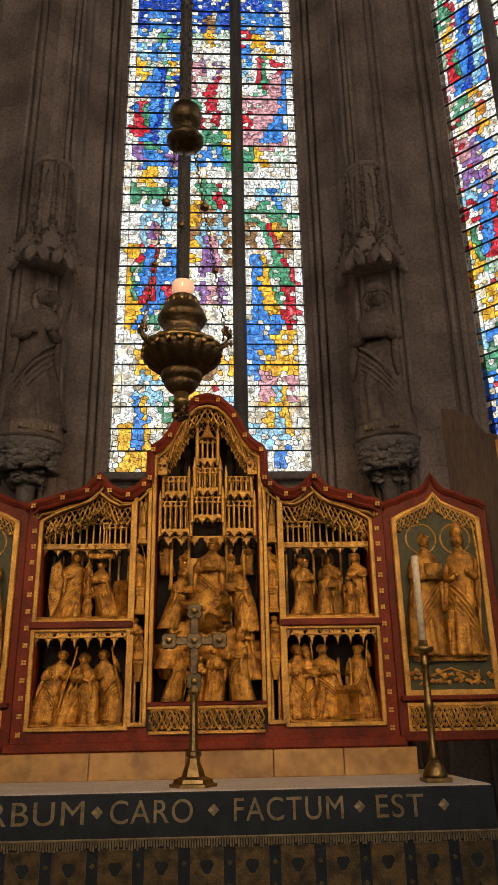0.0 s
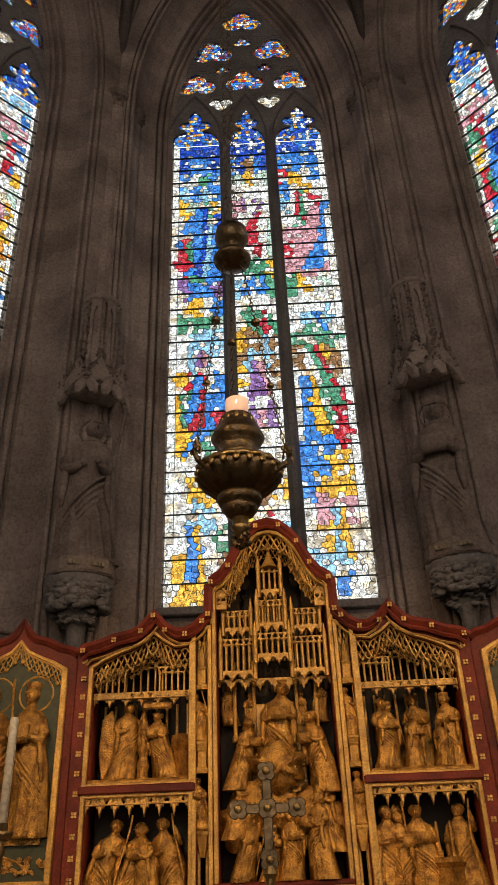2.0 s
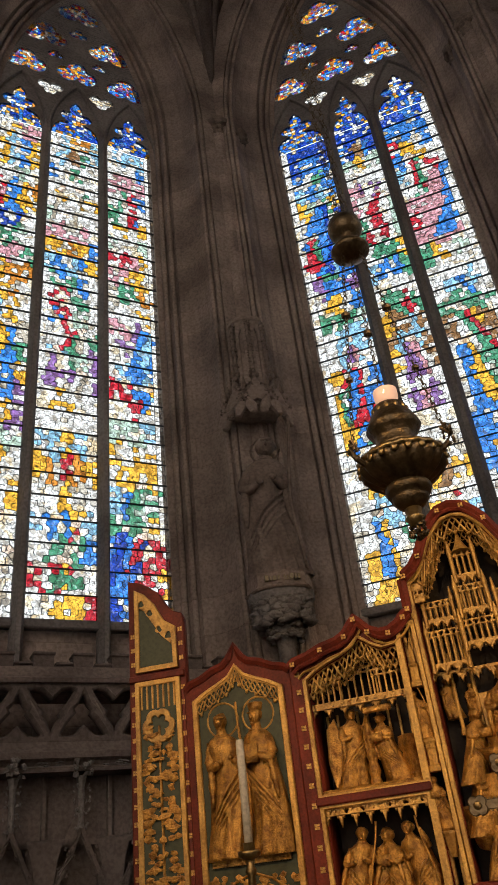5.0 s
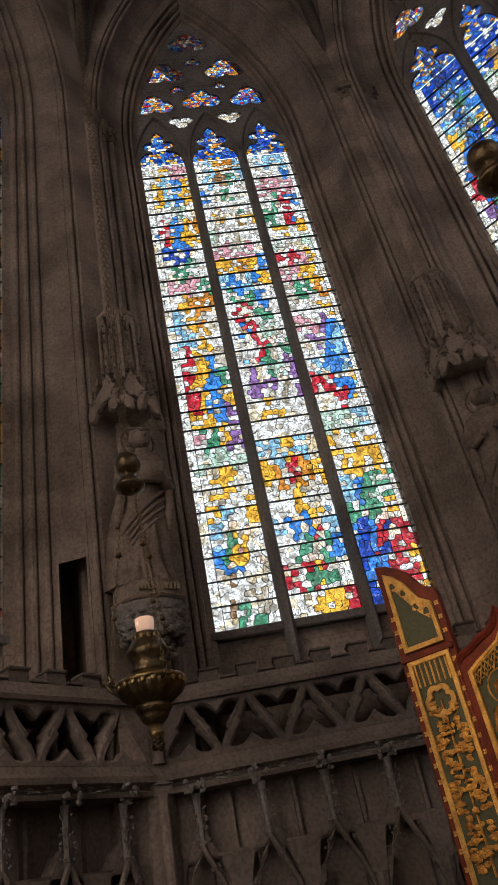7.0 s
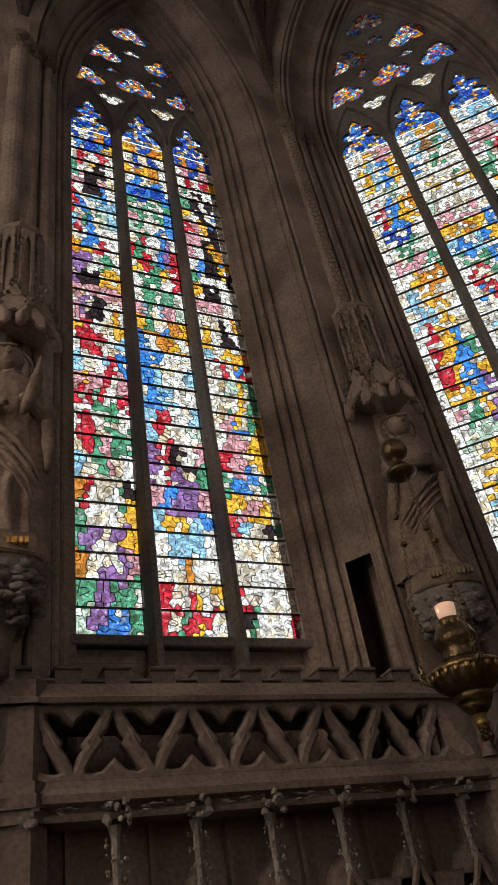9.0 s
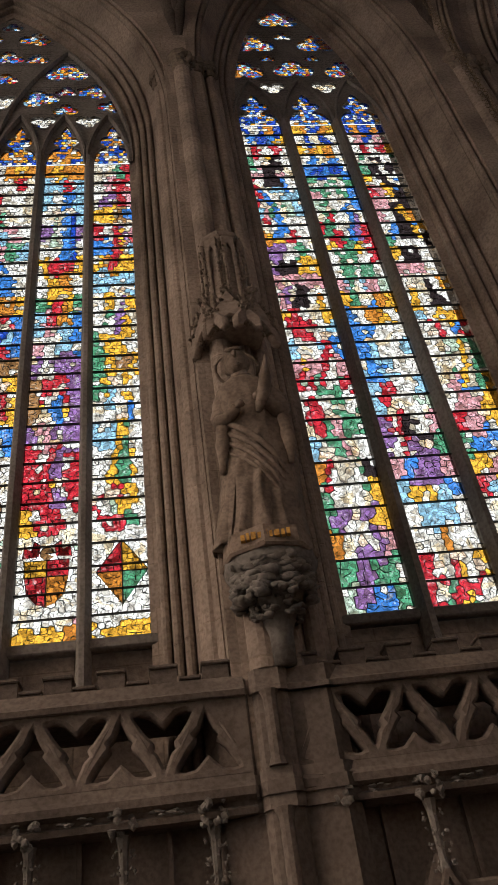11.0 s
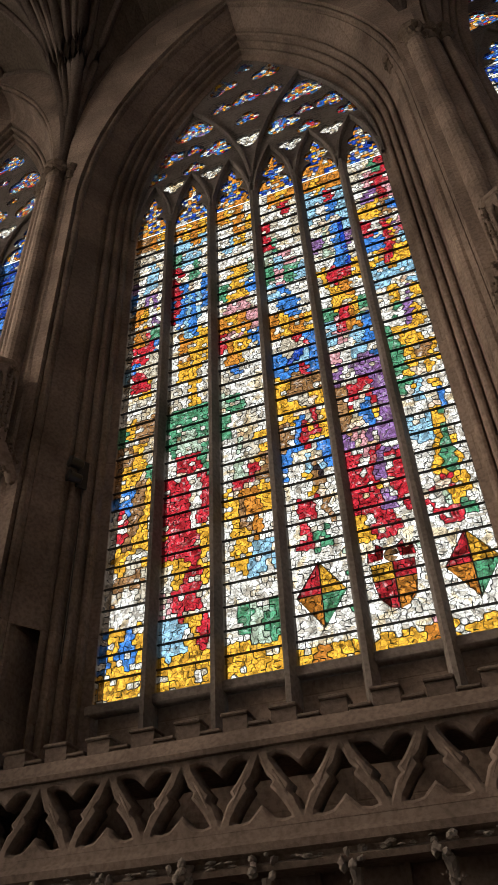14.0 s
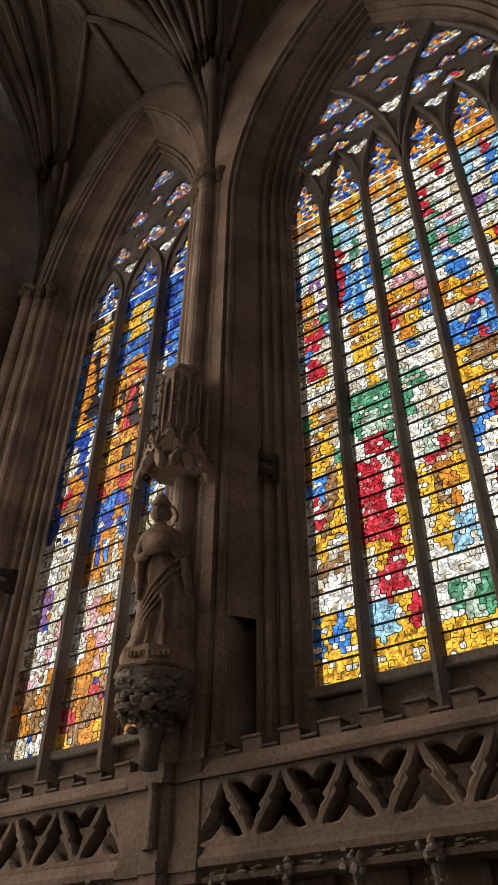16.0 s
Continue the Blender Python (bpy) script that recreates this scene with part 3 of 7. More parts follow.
def window(name, m, half, charts, ztop, zs, rise, foils, mull, seed, label, clear=0.1, stray="wwwnwycu", figs=(), mid=0.0, bars=27):
    """A traceried window of leaded lights: mullions, tracery, saddle bars and panels."""
    rng = random.Random(seed)
    n = len(charts)
    heads_pal = "bBwBobBwyB" if n == 3 else "oBowBynbwB"
    lw = (2 * half - (n - 1) * mull) / n
    win = thing(name, m, label, "window", "", "structure")
    # the middle light of three may be narrower than its neighbours
    wide = [lw + mid / 2, lw - mid, lw + mid / 2] if n == 3 else [lw] * n
    centres = [-half + sum(wide[:i]) + wide[i] / 2 + i * mull for i in range(n)]
    # tracery: the head of the arch, notched by the lights and pierced by the foils
    arch = [(x, z) for x, z in arch_pts(half + 0.03, ztop, zs, rise, 0.0, 16) if z >= ztop - 1e-6]
    outline = list(reversed(arch))
    if outline[-1][1] > ztop + 1e-3:
        outline = [(outline[0][0], ztop)] + outline + [(outline[-1][0], ztop)]
    sc = 1.28 if n == 3 else 1.40
    for c, w in zip(centres, wide):
        notch = light_head(c, w, ztop, sc)
        outline += notch
    holes = [trefoil(x, z, q * 1.18, t) for x, z, q, t in foils]
    part("tracery", plate([outline] + holes, 0.03, 0.004, 0.0), DARKSTONE, win)
    # ribs of the sub-arches, proud of the tracery
    if n == 6:
        for sg in (-1, 1):
            for x0, x1, rise2 in ((0.0, sg * half, 2.25), (sg * half * 0.333, sg * half * 0.01, 0.95), (sg * half * 0.667, sg * half * 0.99, 0.95), (sg * half * 0.333, sg * half * 0.667, 0.95)):
                bm = sweep(abs(x1 - x0) / 2, ztop - 0.05, ztop + (0.10 if rise2 > 2 else -0.05), rise2, [(-0.028, -0.03), (-0.012, -0.075), (0.012, -0.075), (0.028, -0.03)], 12)
                bmesh.ops.translate(bm, verts=bm.verts, vec=((x0 + x1) / 2, 0, 0))
                part("tracery_rib", bm, DARKSTONE, win)
    else:
        for sg in (-1, 0, 1):
            bm = sweep(wide[sg + 1] / 2 + mull / 2 - 0.02, ztop - 0.05, ztop, 0.95, [(-0.02, -0.03), (-0.008, -0.06), (0.008, -0.06), (0.02, -0.03)], 10)
            bmesh.ops.translate(bm, verts=bm.verts, vec=(centres[sg + 1], 0, 0))
            part("tracery_rib", bm, DARKSTONE, win)
    for i in range(n - 1):
        x = centres[i] + (wide[i] + mull) / 2
        a, d = mull / 2, 0.11
        sec = [(-a, 0.03), (-a, -0.03), (-0.35 * a, -d), (0.35 * a, -d), (a, -0.03), (a, 0.03), (0.35 * a, d), (-0.35 * a, d)]
        bm = bmesh.new()
        rows = [[bm.verts.new((x + p, q, z)) for p, q in sec] for z in (3.0, ztop + 0.02)]
        for k in range(len(sec)):
            bm.faces.new((rows[0][k], rows[0][(k + 1) % 8], rows[1][(k + 1) % 8], rows[1][k]))
        part("mullion", bm, DARKSTONE, win)
    # sill
    part("sill", plate([[(-half - .03, 0), (half + .03, 0), (half + .03, 0.05), (-half - .03, 0.05)]], 0.07, 0.012, 0.0), DARKSTONE, win).location.z = SILL - 0.05
    # panels
    for i, (c, lw, chart) in enumerate(zip(centres, wide, charts)):
        top = ztop
        hh = (top - SILL) / bars
        toon = Cartoon(c - lw / 2, c + lw / 2, SILL, figs, (None, None, None, "lozenge", "shield", "lozenge")[i] if n == 6 else None)
        contour = toon.seeds()
        for r in range(bars):
            word = chart[r * len(chart) // bars]
            z1, z0 = top - r * hh, top - (r + 1) * hh
            x0, x1 = c - lw / 2 - 0.004, c + lw / 2 + 0.004
            k = len(word)

            def pick(x, z, x0=x0, x1=x1, k=k, chart=chart, toon=toon):
                drawn = toon.code(x, z)
                if drawn:
                    return drawn
                f = (x - x0) / (x1 - x0) * k + 0.6 * noise.noise(Vector((x * 7, z * 7, seed)))
                g = (ztop - z) / (ztop - SILL) * len(chart) + 0.45 * noise.noise(Vector((x * 7, z * 7, seed + 30)))
                w = chart[max(0, min(len(chart) - 1, int(g)))]
                if noise.noise(Vector((x * 12, z * 16, seed + 60))) > 0.44 - clear:
                    return stray[int(abs(noise.noise(Vector((x * 3, z * 4, seed + 90)))) * 29) % len(stray)]
                return w[max(0, min(len(w) - 1, int(f)))]
            pieces = []
            edges = [x0, x1]
            if word[0] == "w" and chart[0][0] in "wB" and n == 3 and word.count("w") < 5 and i == 0:
                edges = [x0, x0 + (x1 - x0) * 0.2, x1]
            if word[-1] == "w" and n == 3 and i == 2:
                edges = [x0, x0 + (x1 - x0) * 0.8, x1]
            for ea, eb in zip(edges, edges[1:]):
                size = 0.0030 if n == 3 else 0.0019
                pieces += shatter([(ea, z0), (eb, z0), (eb, z1), (ea, z1)], size, rng, contour if eb - ea > 0.2 else (), pick)
            part("glass_panel", leaded(pieces), None, win)
            part("saddle_bar", boxed(x0, x1, -0.022, -0.008, z0 - 0.0042, z0 + 0.0042), IRON, win)
        if toon.shield:
            part("leaded_arms", leaded(toon.drawn(), 0.0045), None, win).location.y = -0.0075
        hd = [(c - lw / 2, top), (c + lw / 2, top), (c + lw / 2, top + 0.54 * sc), (c - lw / 2, top + 0.54 * sc)]
        pal = heads_pal
        part("head_glass", leaded(shatter(hd, 0.0022, rng, (), lambda x, z: pal[int(abs(noise.noise(Vector((x * 5, z * 5, seed)))) * 31) % len(pal)])), None, win).location.y = -0.012
    for x, z, q, t in foils:
        g = q * 1.2
        sq = [(x - g, z - g), (x + g, z - g), (x + g, z + g), (x - g, z + g)]
        small = "wwnw" if t == 270 else "bBoywwbpcro"
        part("tracery_glass", leaded(shatter(sq, 0.0022, rng, (), lambda a, b: rng.choice(small))), None, win).location.y = -0.015
    return win


FOILS3 = [(0, 12.08, 0.25, 90), (-0.42, 11.38, 0.25, 90), (0.42, 11.38, 0.25, 90), (0, 11.58, 0.11, 90), (-0.63, 10.68, 0.23, 90), (0, 10.72, 0.23, 90),
          (0.63, 10.68, 0.23, 90), (-0.32, 10.25, 0.14, 270), (0.31, 10.25, 0.14, 270), (-0.28, 10.98, 0.09, 90), (0.28, 10.98, 0.09, 90)]
FOILS6 = [(0, 10.50, 0.14, 90), (0, 9.98, 0.16, 270), (0, 11.02, 0.17, 90), (0, 11.82, 0.12, 90)]
for sg in (-1, 1):
    FOILS6 += [(sg * 0.70, 10.66, 0.23, 90), (sg * 0.99, 10.20, 0.17, 90 - sg * 20), (sg * 0.41, 10.06, 0.19, 90 + sg * 20), (sg * 0.70, 10.20, 0.12, 90),
               (sg * 0.47, 9.54, 0.13, 270), (sg * 0.95, 9.54, 0.13, 270), (sg * 1.19, 9.86, 0.13, 90 - sg * 25), (sg * 0.70, 9.80, 0.13, 90),
               (sg * 0.30, 11.50, 0.18, 90 - sg * 15), (sg * 0.34, 10.98, 0.13, 90)]


def shift(m, u):
    return m @ Matrix.Translation((u, 0, 0))


M_E, M_NE, M_SE, M_N1, M_S1 = apse(0), shift(apse(45), -0.08), apse(-45), shift(apse(90), -0.055), apse(-90)
M_N2, M_N3 = bay(90, -APO, -0.93), bay(90, -APO, -4.54)
M_S2, M_S3 = bay(-90, APO, -0.93), bay(-90, APO, -4.54)
# robed figures of the scenes: head x and height, hem x and height, half-width, colours of robe and mantle
FIG_E_1 = ((-0.57, 8.4, -0.65, 7.3, 0.16, 'bB'), (-0.73, 7.91, -0.74, 7.43, 0.11, 'rg'), (-0.44, 8.15, -0.5, 7.28, 0.1, 'cb'),
         (-0.1, 8.58, -0.11, 8.25, 0.08, 'sp'), (0.1, 8.27, 0.03, 7.74, 0.11, 'rw'), (0.19, 8.17, 0.14, 7.46, 0.08, 'wv'),
         (0.79, 8.38, 0.59, 7.33, 0.22, 'sb'), (0.57, 8.6, 0.57, 8.12, 0.09, 'rg'), (0.0, 6.15, 0.0, 5.66, 0.16, 'ps'),
         (0.55, 6.32, 0.79, 5.53, 0.12, 'gr'), (0.47, 5.93, 0.54, 5.2, 0.18, 'by'), (-0.58, 6.03, -0.66, 5.33, 0.14, 'br'),
         (-0.57, 6.35, -0.59, 6.06, 0.08, 'ps'), (-0.81, 5.8, -0.76, 5.21, 0.09, 'yg'), (0.65, 4.47, 0.68, 3.9, 0.12, 'cy'),
         (0.01, 4.46, -0.01, 4.24, 0.07, 'wr'),)
FIG_E_2 = ((-0.66, 4.37, -0.64, 3.79, 0.12, 'by'),)
FIG_NE_1 = ((-0.57, 8.38, -0.59, 7.96, 0.16, 'by'), (-0.73, 8.36, -0.76, 7.99, 0.05, 'rs'), (-0.51, 7.85, -0.57, 7.64, 0.09, 'gv'),
         (0.08, 8.51, -0.04, 7.86, 0.09, 'wn'), (-0.13, 8.5, -0.2, 7.89, 0.07, 'nw'), (0.57, 8.48, 0.52, 8.09, 0.13, 'gw'),
         (0.71, 8.35, 0.66, 8.11, 0.08, 'rb'), (0.45, 7.73, 0.45, 7.55, 0.1, 'rw'), (-0.71, 6.6, -0.76, 6.27, 0.08, 'rw'),
         (-0.57, 6.42, -0.66, 5.97, 0.17, 'yb'), (-0.69, 5.98, -0.73, 5.68, 0.09, 'ry'), (-0.0, 6.83, -0.03, 6.52, 0.08, 'rw'),
         (0.11, 6.49, 0.04, 6.13, 0.12, 'gn'), (-0.11, 6.23, -0.16, 5.82, 0.12, 'pw'), (0.12, 5.98, 0.02, 5.62, 0.12, 'wn'),
         (0.78, 6.69, 0.67, 6.02, 0.16, 'bc'),)
FIG_NE_2 = ((0.45, 6.06, 0.43, 5.71, 0.08, 'rw'), (0.79, 5.93, 0.74, 5.62, 0.07, 'by'), (-0.63, 4.49, -0.69, 4.12, 0.09, 'gy'),
         (-0.5, 4.43, -0.56, 4.1, 0.1, 'yw'), (-0.69, 4.12, -0.73, 3.66, 0.06, 'uw'), (-0.43, 4.13, -0.54, 3.65, 0.1, 'wn'),
         (-0.07, 4.44, -0.09, 4.23, 0.07, 'bc'), (0.12, 4.41, 0.08, 4.22, 0.07, 'rw'), (0.02, 4.07, -0.02, 3.8, 0.08, 'gy'),
         (0.67, 4.83, 0.61, 4.55, 0.12, 'gv'), (0.52, 4.39, 0.42, 3.77, 0.16, 'Bb'), (0.66, 4.34, 0.58, 3.97, 0.1, 'rB'),)
FIG_N1_1 = ((-0.58, 7.97, -0.63, 7.39, 0.12, 'bw'), (-0.72, 7.95, -0.74, 7.63, 0.05, 'rs'), (-0.1, 7.86, -0.16, 7.37, 0.1, 'gr'),
         (0.14, 7.85, 0.08, 7.36, 0.1, 'bp'), (-0.61, 8.7, -0.59, 8.25, 0.13, 'kk'), (0.57, 8.67, 0.67, 8.18, 0.13, 'kw'),
         (0.6, 7.97, 0.63, 7.34, 0.14, 'ky'), (-0.55, 6.8, -0.62, 6.44, 0.1, 'kk'), (-0.71, 6.78, -0.75, 6.45, 0.07, 'sp'),
         (-0.04, 7.05, -0.08, 6.44, 0.12, 'gw'), (0.64, 6.81, 0.66, 6.39, 0.14, 'kw'), (0.44, 6.67, 0.41, 6.33, 0.08, 'yy'),
         (-0.42, 6.7, -0.44, 6.47, 0.05, 'yo'), (-0.45, 6.09, -0.54, 5.51, 0.1, 'rw'), (-0.67, 5.85, -0.69, 5.48, 0.06, 'sr'),
         (-0.11, 6.01, -0.13, 5.53, 0.12, 'bc'),)
FIG_N1_2 = ((0.48, 6.06, 0.42, 5.5, 0.11, 'wn'), (0.71, 6.0, 0.6, 5.41, 0.09, 'yn'), (-0.58, 5.22, -0.6, 4.81, 0.13, 'gs'),
         (-0.68, 4.86, -0.7, 4.51, 0.09, 'rw'), (-0.47, 4.87, -0.49, 4.49, 0.08, 'wg'), (-0.07, 5.27, -0.13, 4.77, 0.08, 'wr'),
         (0.1, 4.88, -0.02, 4.51, 0.17, 'pp'), (0.62, 5.14, 0.67, 4.89, 0.11, 'bw'), (0.66, 4.78, 0.57, 4.49, 0.17, 'sy'),
         (-0.58, 4.3, -0.58, 4.01, 0.14, 'ww'), (-0.59, 4.1, -0.67, 3.62, 0.09, 'pp'), (0.04, 3.95, -0.01, 3.57, 0.09, 'ry'),
         (-0.1, 3.87, -0.15, 3.6, 0.07, 'wr'), (0.17, 3.86, 0.11, 3.61, 0.07, 'rw'), (0.7, 4.31, 0.58, 3.57, 0.18, 'ww'),
         (0.47, 3.85, 0.42, 3.57, 0.03, 'rg'),)
FIG_N2_1 = ((-1.11, 5.4, -1.15, 4.69, 0.14, 'uy'), (-0.79, 5.3, -0.79, 4.52, 0.17, 'rr'), (-0.33, 4.99, -0.27, 4.56, 0.12, 'yu'),
         (-0.85, 7.77, -0.83, 7.14, 0.1, 'rb'), (-0.72, 7.6, -0.71, 6.87, 0.1, 'cb'), (-1.14, 7.74, -1.12, 7.23, 0.08, 'wp'),
         (-1.24, 7.26, -1.23, 6.95, 0.12, 'ou'), (-0.77, 6.63, -0.75, 6.3, 0.13, 'yy'), (-0.3, 6.71, -0.29, 6.35, 0.12, 'oy'),
         (-1.23, 6.65, -1.19, 6.36, 0.14, 'rr'), (0.8, 7.96, 0.79, 7.18, 0.1, 'bB'), (0.68, 7.92, 0.67, 7.38, 0.08, 'vw'),
         (1.24, 7.71, 1.22, 7.03, 0.11, 'ry'), (1.38, 7.74, 1.34, 7.41, 0.05, 'sr'), (0.31, 6.35, 0.25, 6.13, 0.12, 'Bc'),
         (0.73, 6.69, 0.73, 6.37, 0.14, 'ro'),)
FIG_N2_2 = ((1.26, 6.78, 1.17, 6.23, 0.09, 'wp'), (0.24, 5.6, 0.21, 5.21, 0.1, 'br'), (0.35, 5.72, 0.34, 5.34, 0.06, 'ru'),
         (0.72, 5.63, 0.69, 5.29, 0.14, 'wb'), (0.65, 5.35, 0.64, 5.19, 0.08, 'sw'), (0.76, 5.13, 0.71, 4.78, 0.11, 'rp'),
         (1.18, 5.71, 1.18, 5.39, 0.12, 'cw'), (1.24, 5.35, 1.19, 4.73, 0.1, 'yg'), (0.31, 5.13, 0.32, 4.87, 0.07, 'uk'),
         (0.32, 4.82, 0.33, 4.53, 0.1, 'wu'), (0.79, 4.77, 0.79, 4.53, 0.11, 'pw'), (1.14, 4.64, 1.11, 4.46, 0.09, 'wv'),
         (-0.27, 5.55, -0.28, 5.11, 0.08, 'vw'), (1.01, 4.57, 1.02, 4.34, 0.08, 'ww'),)
FIG_N3_1 = ((0.02, 8.9, 0.0, 8.35, 0.23, 'yn'), (0.04, 7.76, 0.08, 6.8, 0.26, 'oo'), (0.06, 7.61, 0.07, 6.89, 0.18, 'rk'),
         (-0.74, 8.54, -0.66, 7.37, 0.23, 'ok'), (0.05, 5.7, 0.09, 5.21, 0.12, 'on'), (0.21, 5.64, 0.26, 5.16, 0.06, 'bw'),
         (-0.15, 5.74, -0.1, 5.27, 0.08, 'Bo'), (-0.02, 4.61, -0.01, 4.19, 0.16, 'os'), (0.2, 4.55, 0.24, 4.14, 0.11, 'no'),
         (-0.91, 7.01, -0.8, 6.34, 0.08, 'wn'), (-0.45, 6.06, -0.43, 5.77, 0.12, 'or'), (-0.89, 4.84, -0.85, 4.38, 0.15, 'wn'),)
BIG = "tall leaded stained-glass window with stone mullions and tracery"
window("window_1", M_E, 0.96, (E_1, E_2, E_3), 9.45, 9.6, 3.12, FOILS3, 0.13, 1, BIG + ", mostly blue and white", 0.20, "wwwnwwww", FIG_E_1 + FIG_E_2, 0.12)
window("window_2", M_NE, 0.945, (NE_1, NE_2, NE_3), 9.42, 9.6, 3.12, FOILS3, 0.10, 2, BIG + ", pale white and gold", 0.33, "wwwwnwww", FIG_NE_1 + FIG_NE_2)
window("window_3", M_N1, 0.835, (N1_1, N1_2, N1_3), 9.42, 9.6, 3.12, FOILS3, 0.11, 3, BIG + ", red, green and white scenes", 0.10, "wwnwwwww", FIG_N1_1 + FIG_N1_2, 0.0, 29)
window("window_4", M_N2, 1.40, (N2_1, N2_2, N2_3, N2_4, N2_5, N2_6), 8.72, 8.9, 3.2, FOILS6, 0.088, 4, "wide six-light stained-glass window with gold and heraldic panels", 0.13, "wwnwwnww", FIG_N2_1 + FIG_N2_2, 0.0, 30)
window("window_5", M_N3, 0.97, (N3_1, N3_2, N3_3), 9.2, 9.3, 3.1, [(x, z - 0.3, q, t) for x, z, q, t in FOILS3], 0.12, 5, BIG + ", deep blue and orange", 0.04, "uonuBkou", FIG_N3_1)
window("window_6", M_SE, 0.92, (NE_3, E_1, NE_1), 9.42, 9.6, 3.12, FOILS3, 0.12, 6, BIG + ", white with red and yellow", 0.32, "wwwwwrnw", FIG_E_1)

# ---- walls with deep moulded reveals ----
def rolls(n, o0, v0, o1, v1, r):
    """A splayed jamb of round rolls parted by deep hollows."""
    pts = []
    for k in range(n):
        f = (k + 0.5) / n
        o, v = o0 + (o1 - o0) * f, v0 + (v1 - v0) * f
        pts.append((o - r * 0.9, v + r * 1.25))
        for a in (200, 235, 270, 305, 340, 375):
            pts.append((o + r * math.cos(radians(a)), v + r * math.sin(radians(a))))
        pts.append((o + r * 1.05, v + r * 1.0))
    return pts


REVEAL = ([(0.22, 0.125), (-0.03, 0.10), (-0.03, -0.03), (0.02, -0.05)] + rolls(2, 0.02, -0.05, 0.14, -0.19, 0.028) + [(0.15, -0.215), (0.23, -0.25), (0.30, -0.32), (0.35, -0.42), (0.365, -0.49)]
          + rolls(2, 0.36, -0.50, 0.45, -0.60, 0.024) + [(0.46, -0.61)])
SPLAY_ROLLS = [(0.22, 0.125), (-0.03, 0.10), (-0.03, -0.03), (0.02, -0.05)] + rolls(3, 0.03, -0.06, 0.23, -0.28, 0.03) + [(0.24, -0.31), (0.37, -0.51)] + rolls(1, 0.37, -0.51, 0.44, -0.58, 0.03) + [(0.45, -0.60)]


def wall_bay(name, m, half, zs, rise, wide, label, reveal=REVEAL, top=13.6, door=0):
    hole = arch_pts(half - 0.02, SILL - 0.03, zs, rise, 0.16, 16)
    out = [(-wide, 0), (wide, 0), (wide, top), (-wide, top)]
    w = part(name, plate([out, hole], 0.12, 0.0, 0.125), STONE, None, "", m)
    tagged(w, label, "wall", "", "structure")
    bm = sweep(half, 2.45, zs, rise, reveal, 16)
    if door:
        # doorway of the wall passage, cut through the splay of one jamb
        k = max(range(3, len(reveal) - 1), key=lambda i: math.dist(reveal[i], reveal[i + 1]))
        (o0, v0), (o1, v1) = reveal[k], reveal[k + 1]
        for f in list(bm.faces):
            c = f.calc_center_median()
            if c.x * door > 0 and c.z < zs and abs(c.y - (v0 + v1) / 2) < 0.01:
                bm.faces.remove(f)

        def at(g, z):
            return (door * (half + o0 + (o1 - o0) * g), v0 + (v1 - v0) * g, z)
        for quad in ((at(0, 4.02), at(1, 4.02), at(1, zs), at(0, zs)), (at(0, 2.45), at(0.05, 2.45), at(0.05, 4.02), at(0, 4.02)),
                     (at(0.93, 2.45), at(1, 2.45), at(1, 4.02), at(0.93, 4.02))):
            bm.faces.new([bm.verts.new(q) for q in quad])
    part("window_reveal", bm, STONE, w)
    # wall face round the opening, in the plane of the piers
    o = reveal[-1][0]
    face = arch_pts(half, 2.45, zs, rise, o - 0.01, 16)
    face = [(x, z) for x, z in face]
    outl = [(-wide, 2.45)] + face + [(wide, 2.45), (wide, top), (-wide, top)]
    part("wall_face", plate([outl], 0.05, 0.0, reveal[-1][1] + 0.02), STONE, w)
    return w


LBL = "dark sandstone wall with a deeply moulded window opening"
for nm, m, half, zs, rise, wide in (("wall_east", M_E, 0.96, 9.6, 3.12, 1.62), ("wall_north_east", M_NE, 0.945, 9.6, 3.12, 1.62),
                                    ("wall_north_1", M_N1, 0.835, 9.6, 3.12, 1.62), ("wall_north_2", M_N2, 1.40, 8.9, 3.2, 2.05),
                                    ("wall_north_3", M_N3, 0.97, 9.3, 3.1, 1.5), ("wall_south_east", M_SE, 0.92, 9.6, 3.12, 1.62)):
    wall_bay(nm, m, half, zs, rise, wide, LBL, {"wall_north_1": SPLAY_ROLLS, "wall_north_2": SPLAY_ROLLS}.get(nm, REVEAL),
             door={"wall_north_1": 1, "wall_north_2": -1}.get(nm, 0))
# unseen south openings, assumed opposite the north windows, with plain tinted panes
for i, (nm, m, half, wide) in enumerate((("wall_south_1", M_S1, 0.84, 1.62), ("wall_south_2", M_S2, 1.39, 2.05), ("wall_south_3", M_S3, 0.97, 1.5))):
    hole = arch_pts(half, SILL, 7.4, 2.6, 0.0, 8)
    tagged(part(nm, plate([[(-wide, 0), (wide, 0), (wide, 13.6), (-wide, 13.6)], hole], 1.0, 0.0, -0.1), STONE, None, "", m), "plain dark sandstone wall closing the chapel", "wall", "", "structure")
    pane = plate([hole], 0.01, 0.0, 0.0)
    tagged(part("window_%d" % (7 + i), pane, DIMGLASS if i else PALEGLASS, None, "", m), "unseen plain pane letting sky light into the chapel", "window", "", "structure")
# made-up west opening, out of view, added so sky light reaches the east walls
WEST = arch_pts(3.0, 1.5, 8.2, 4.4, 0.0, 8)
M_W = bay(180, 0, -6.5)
tagged(part("window_10", plate([WEST], 0.01, 0.0, 0.0), PALEGLASS, None, "", M_W), "unseen plain pane letting sky light into the chapel", "window", "", "structure")
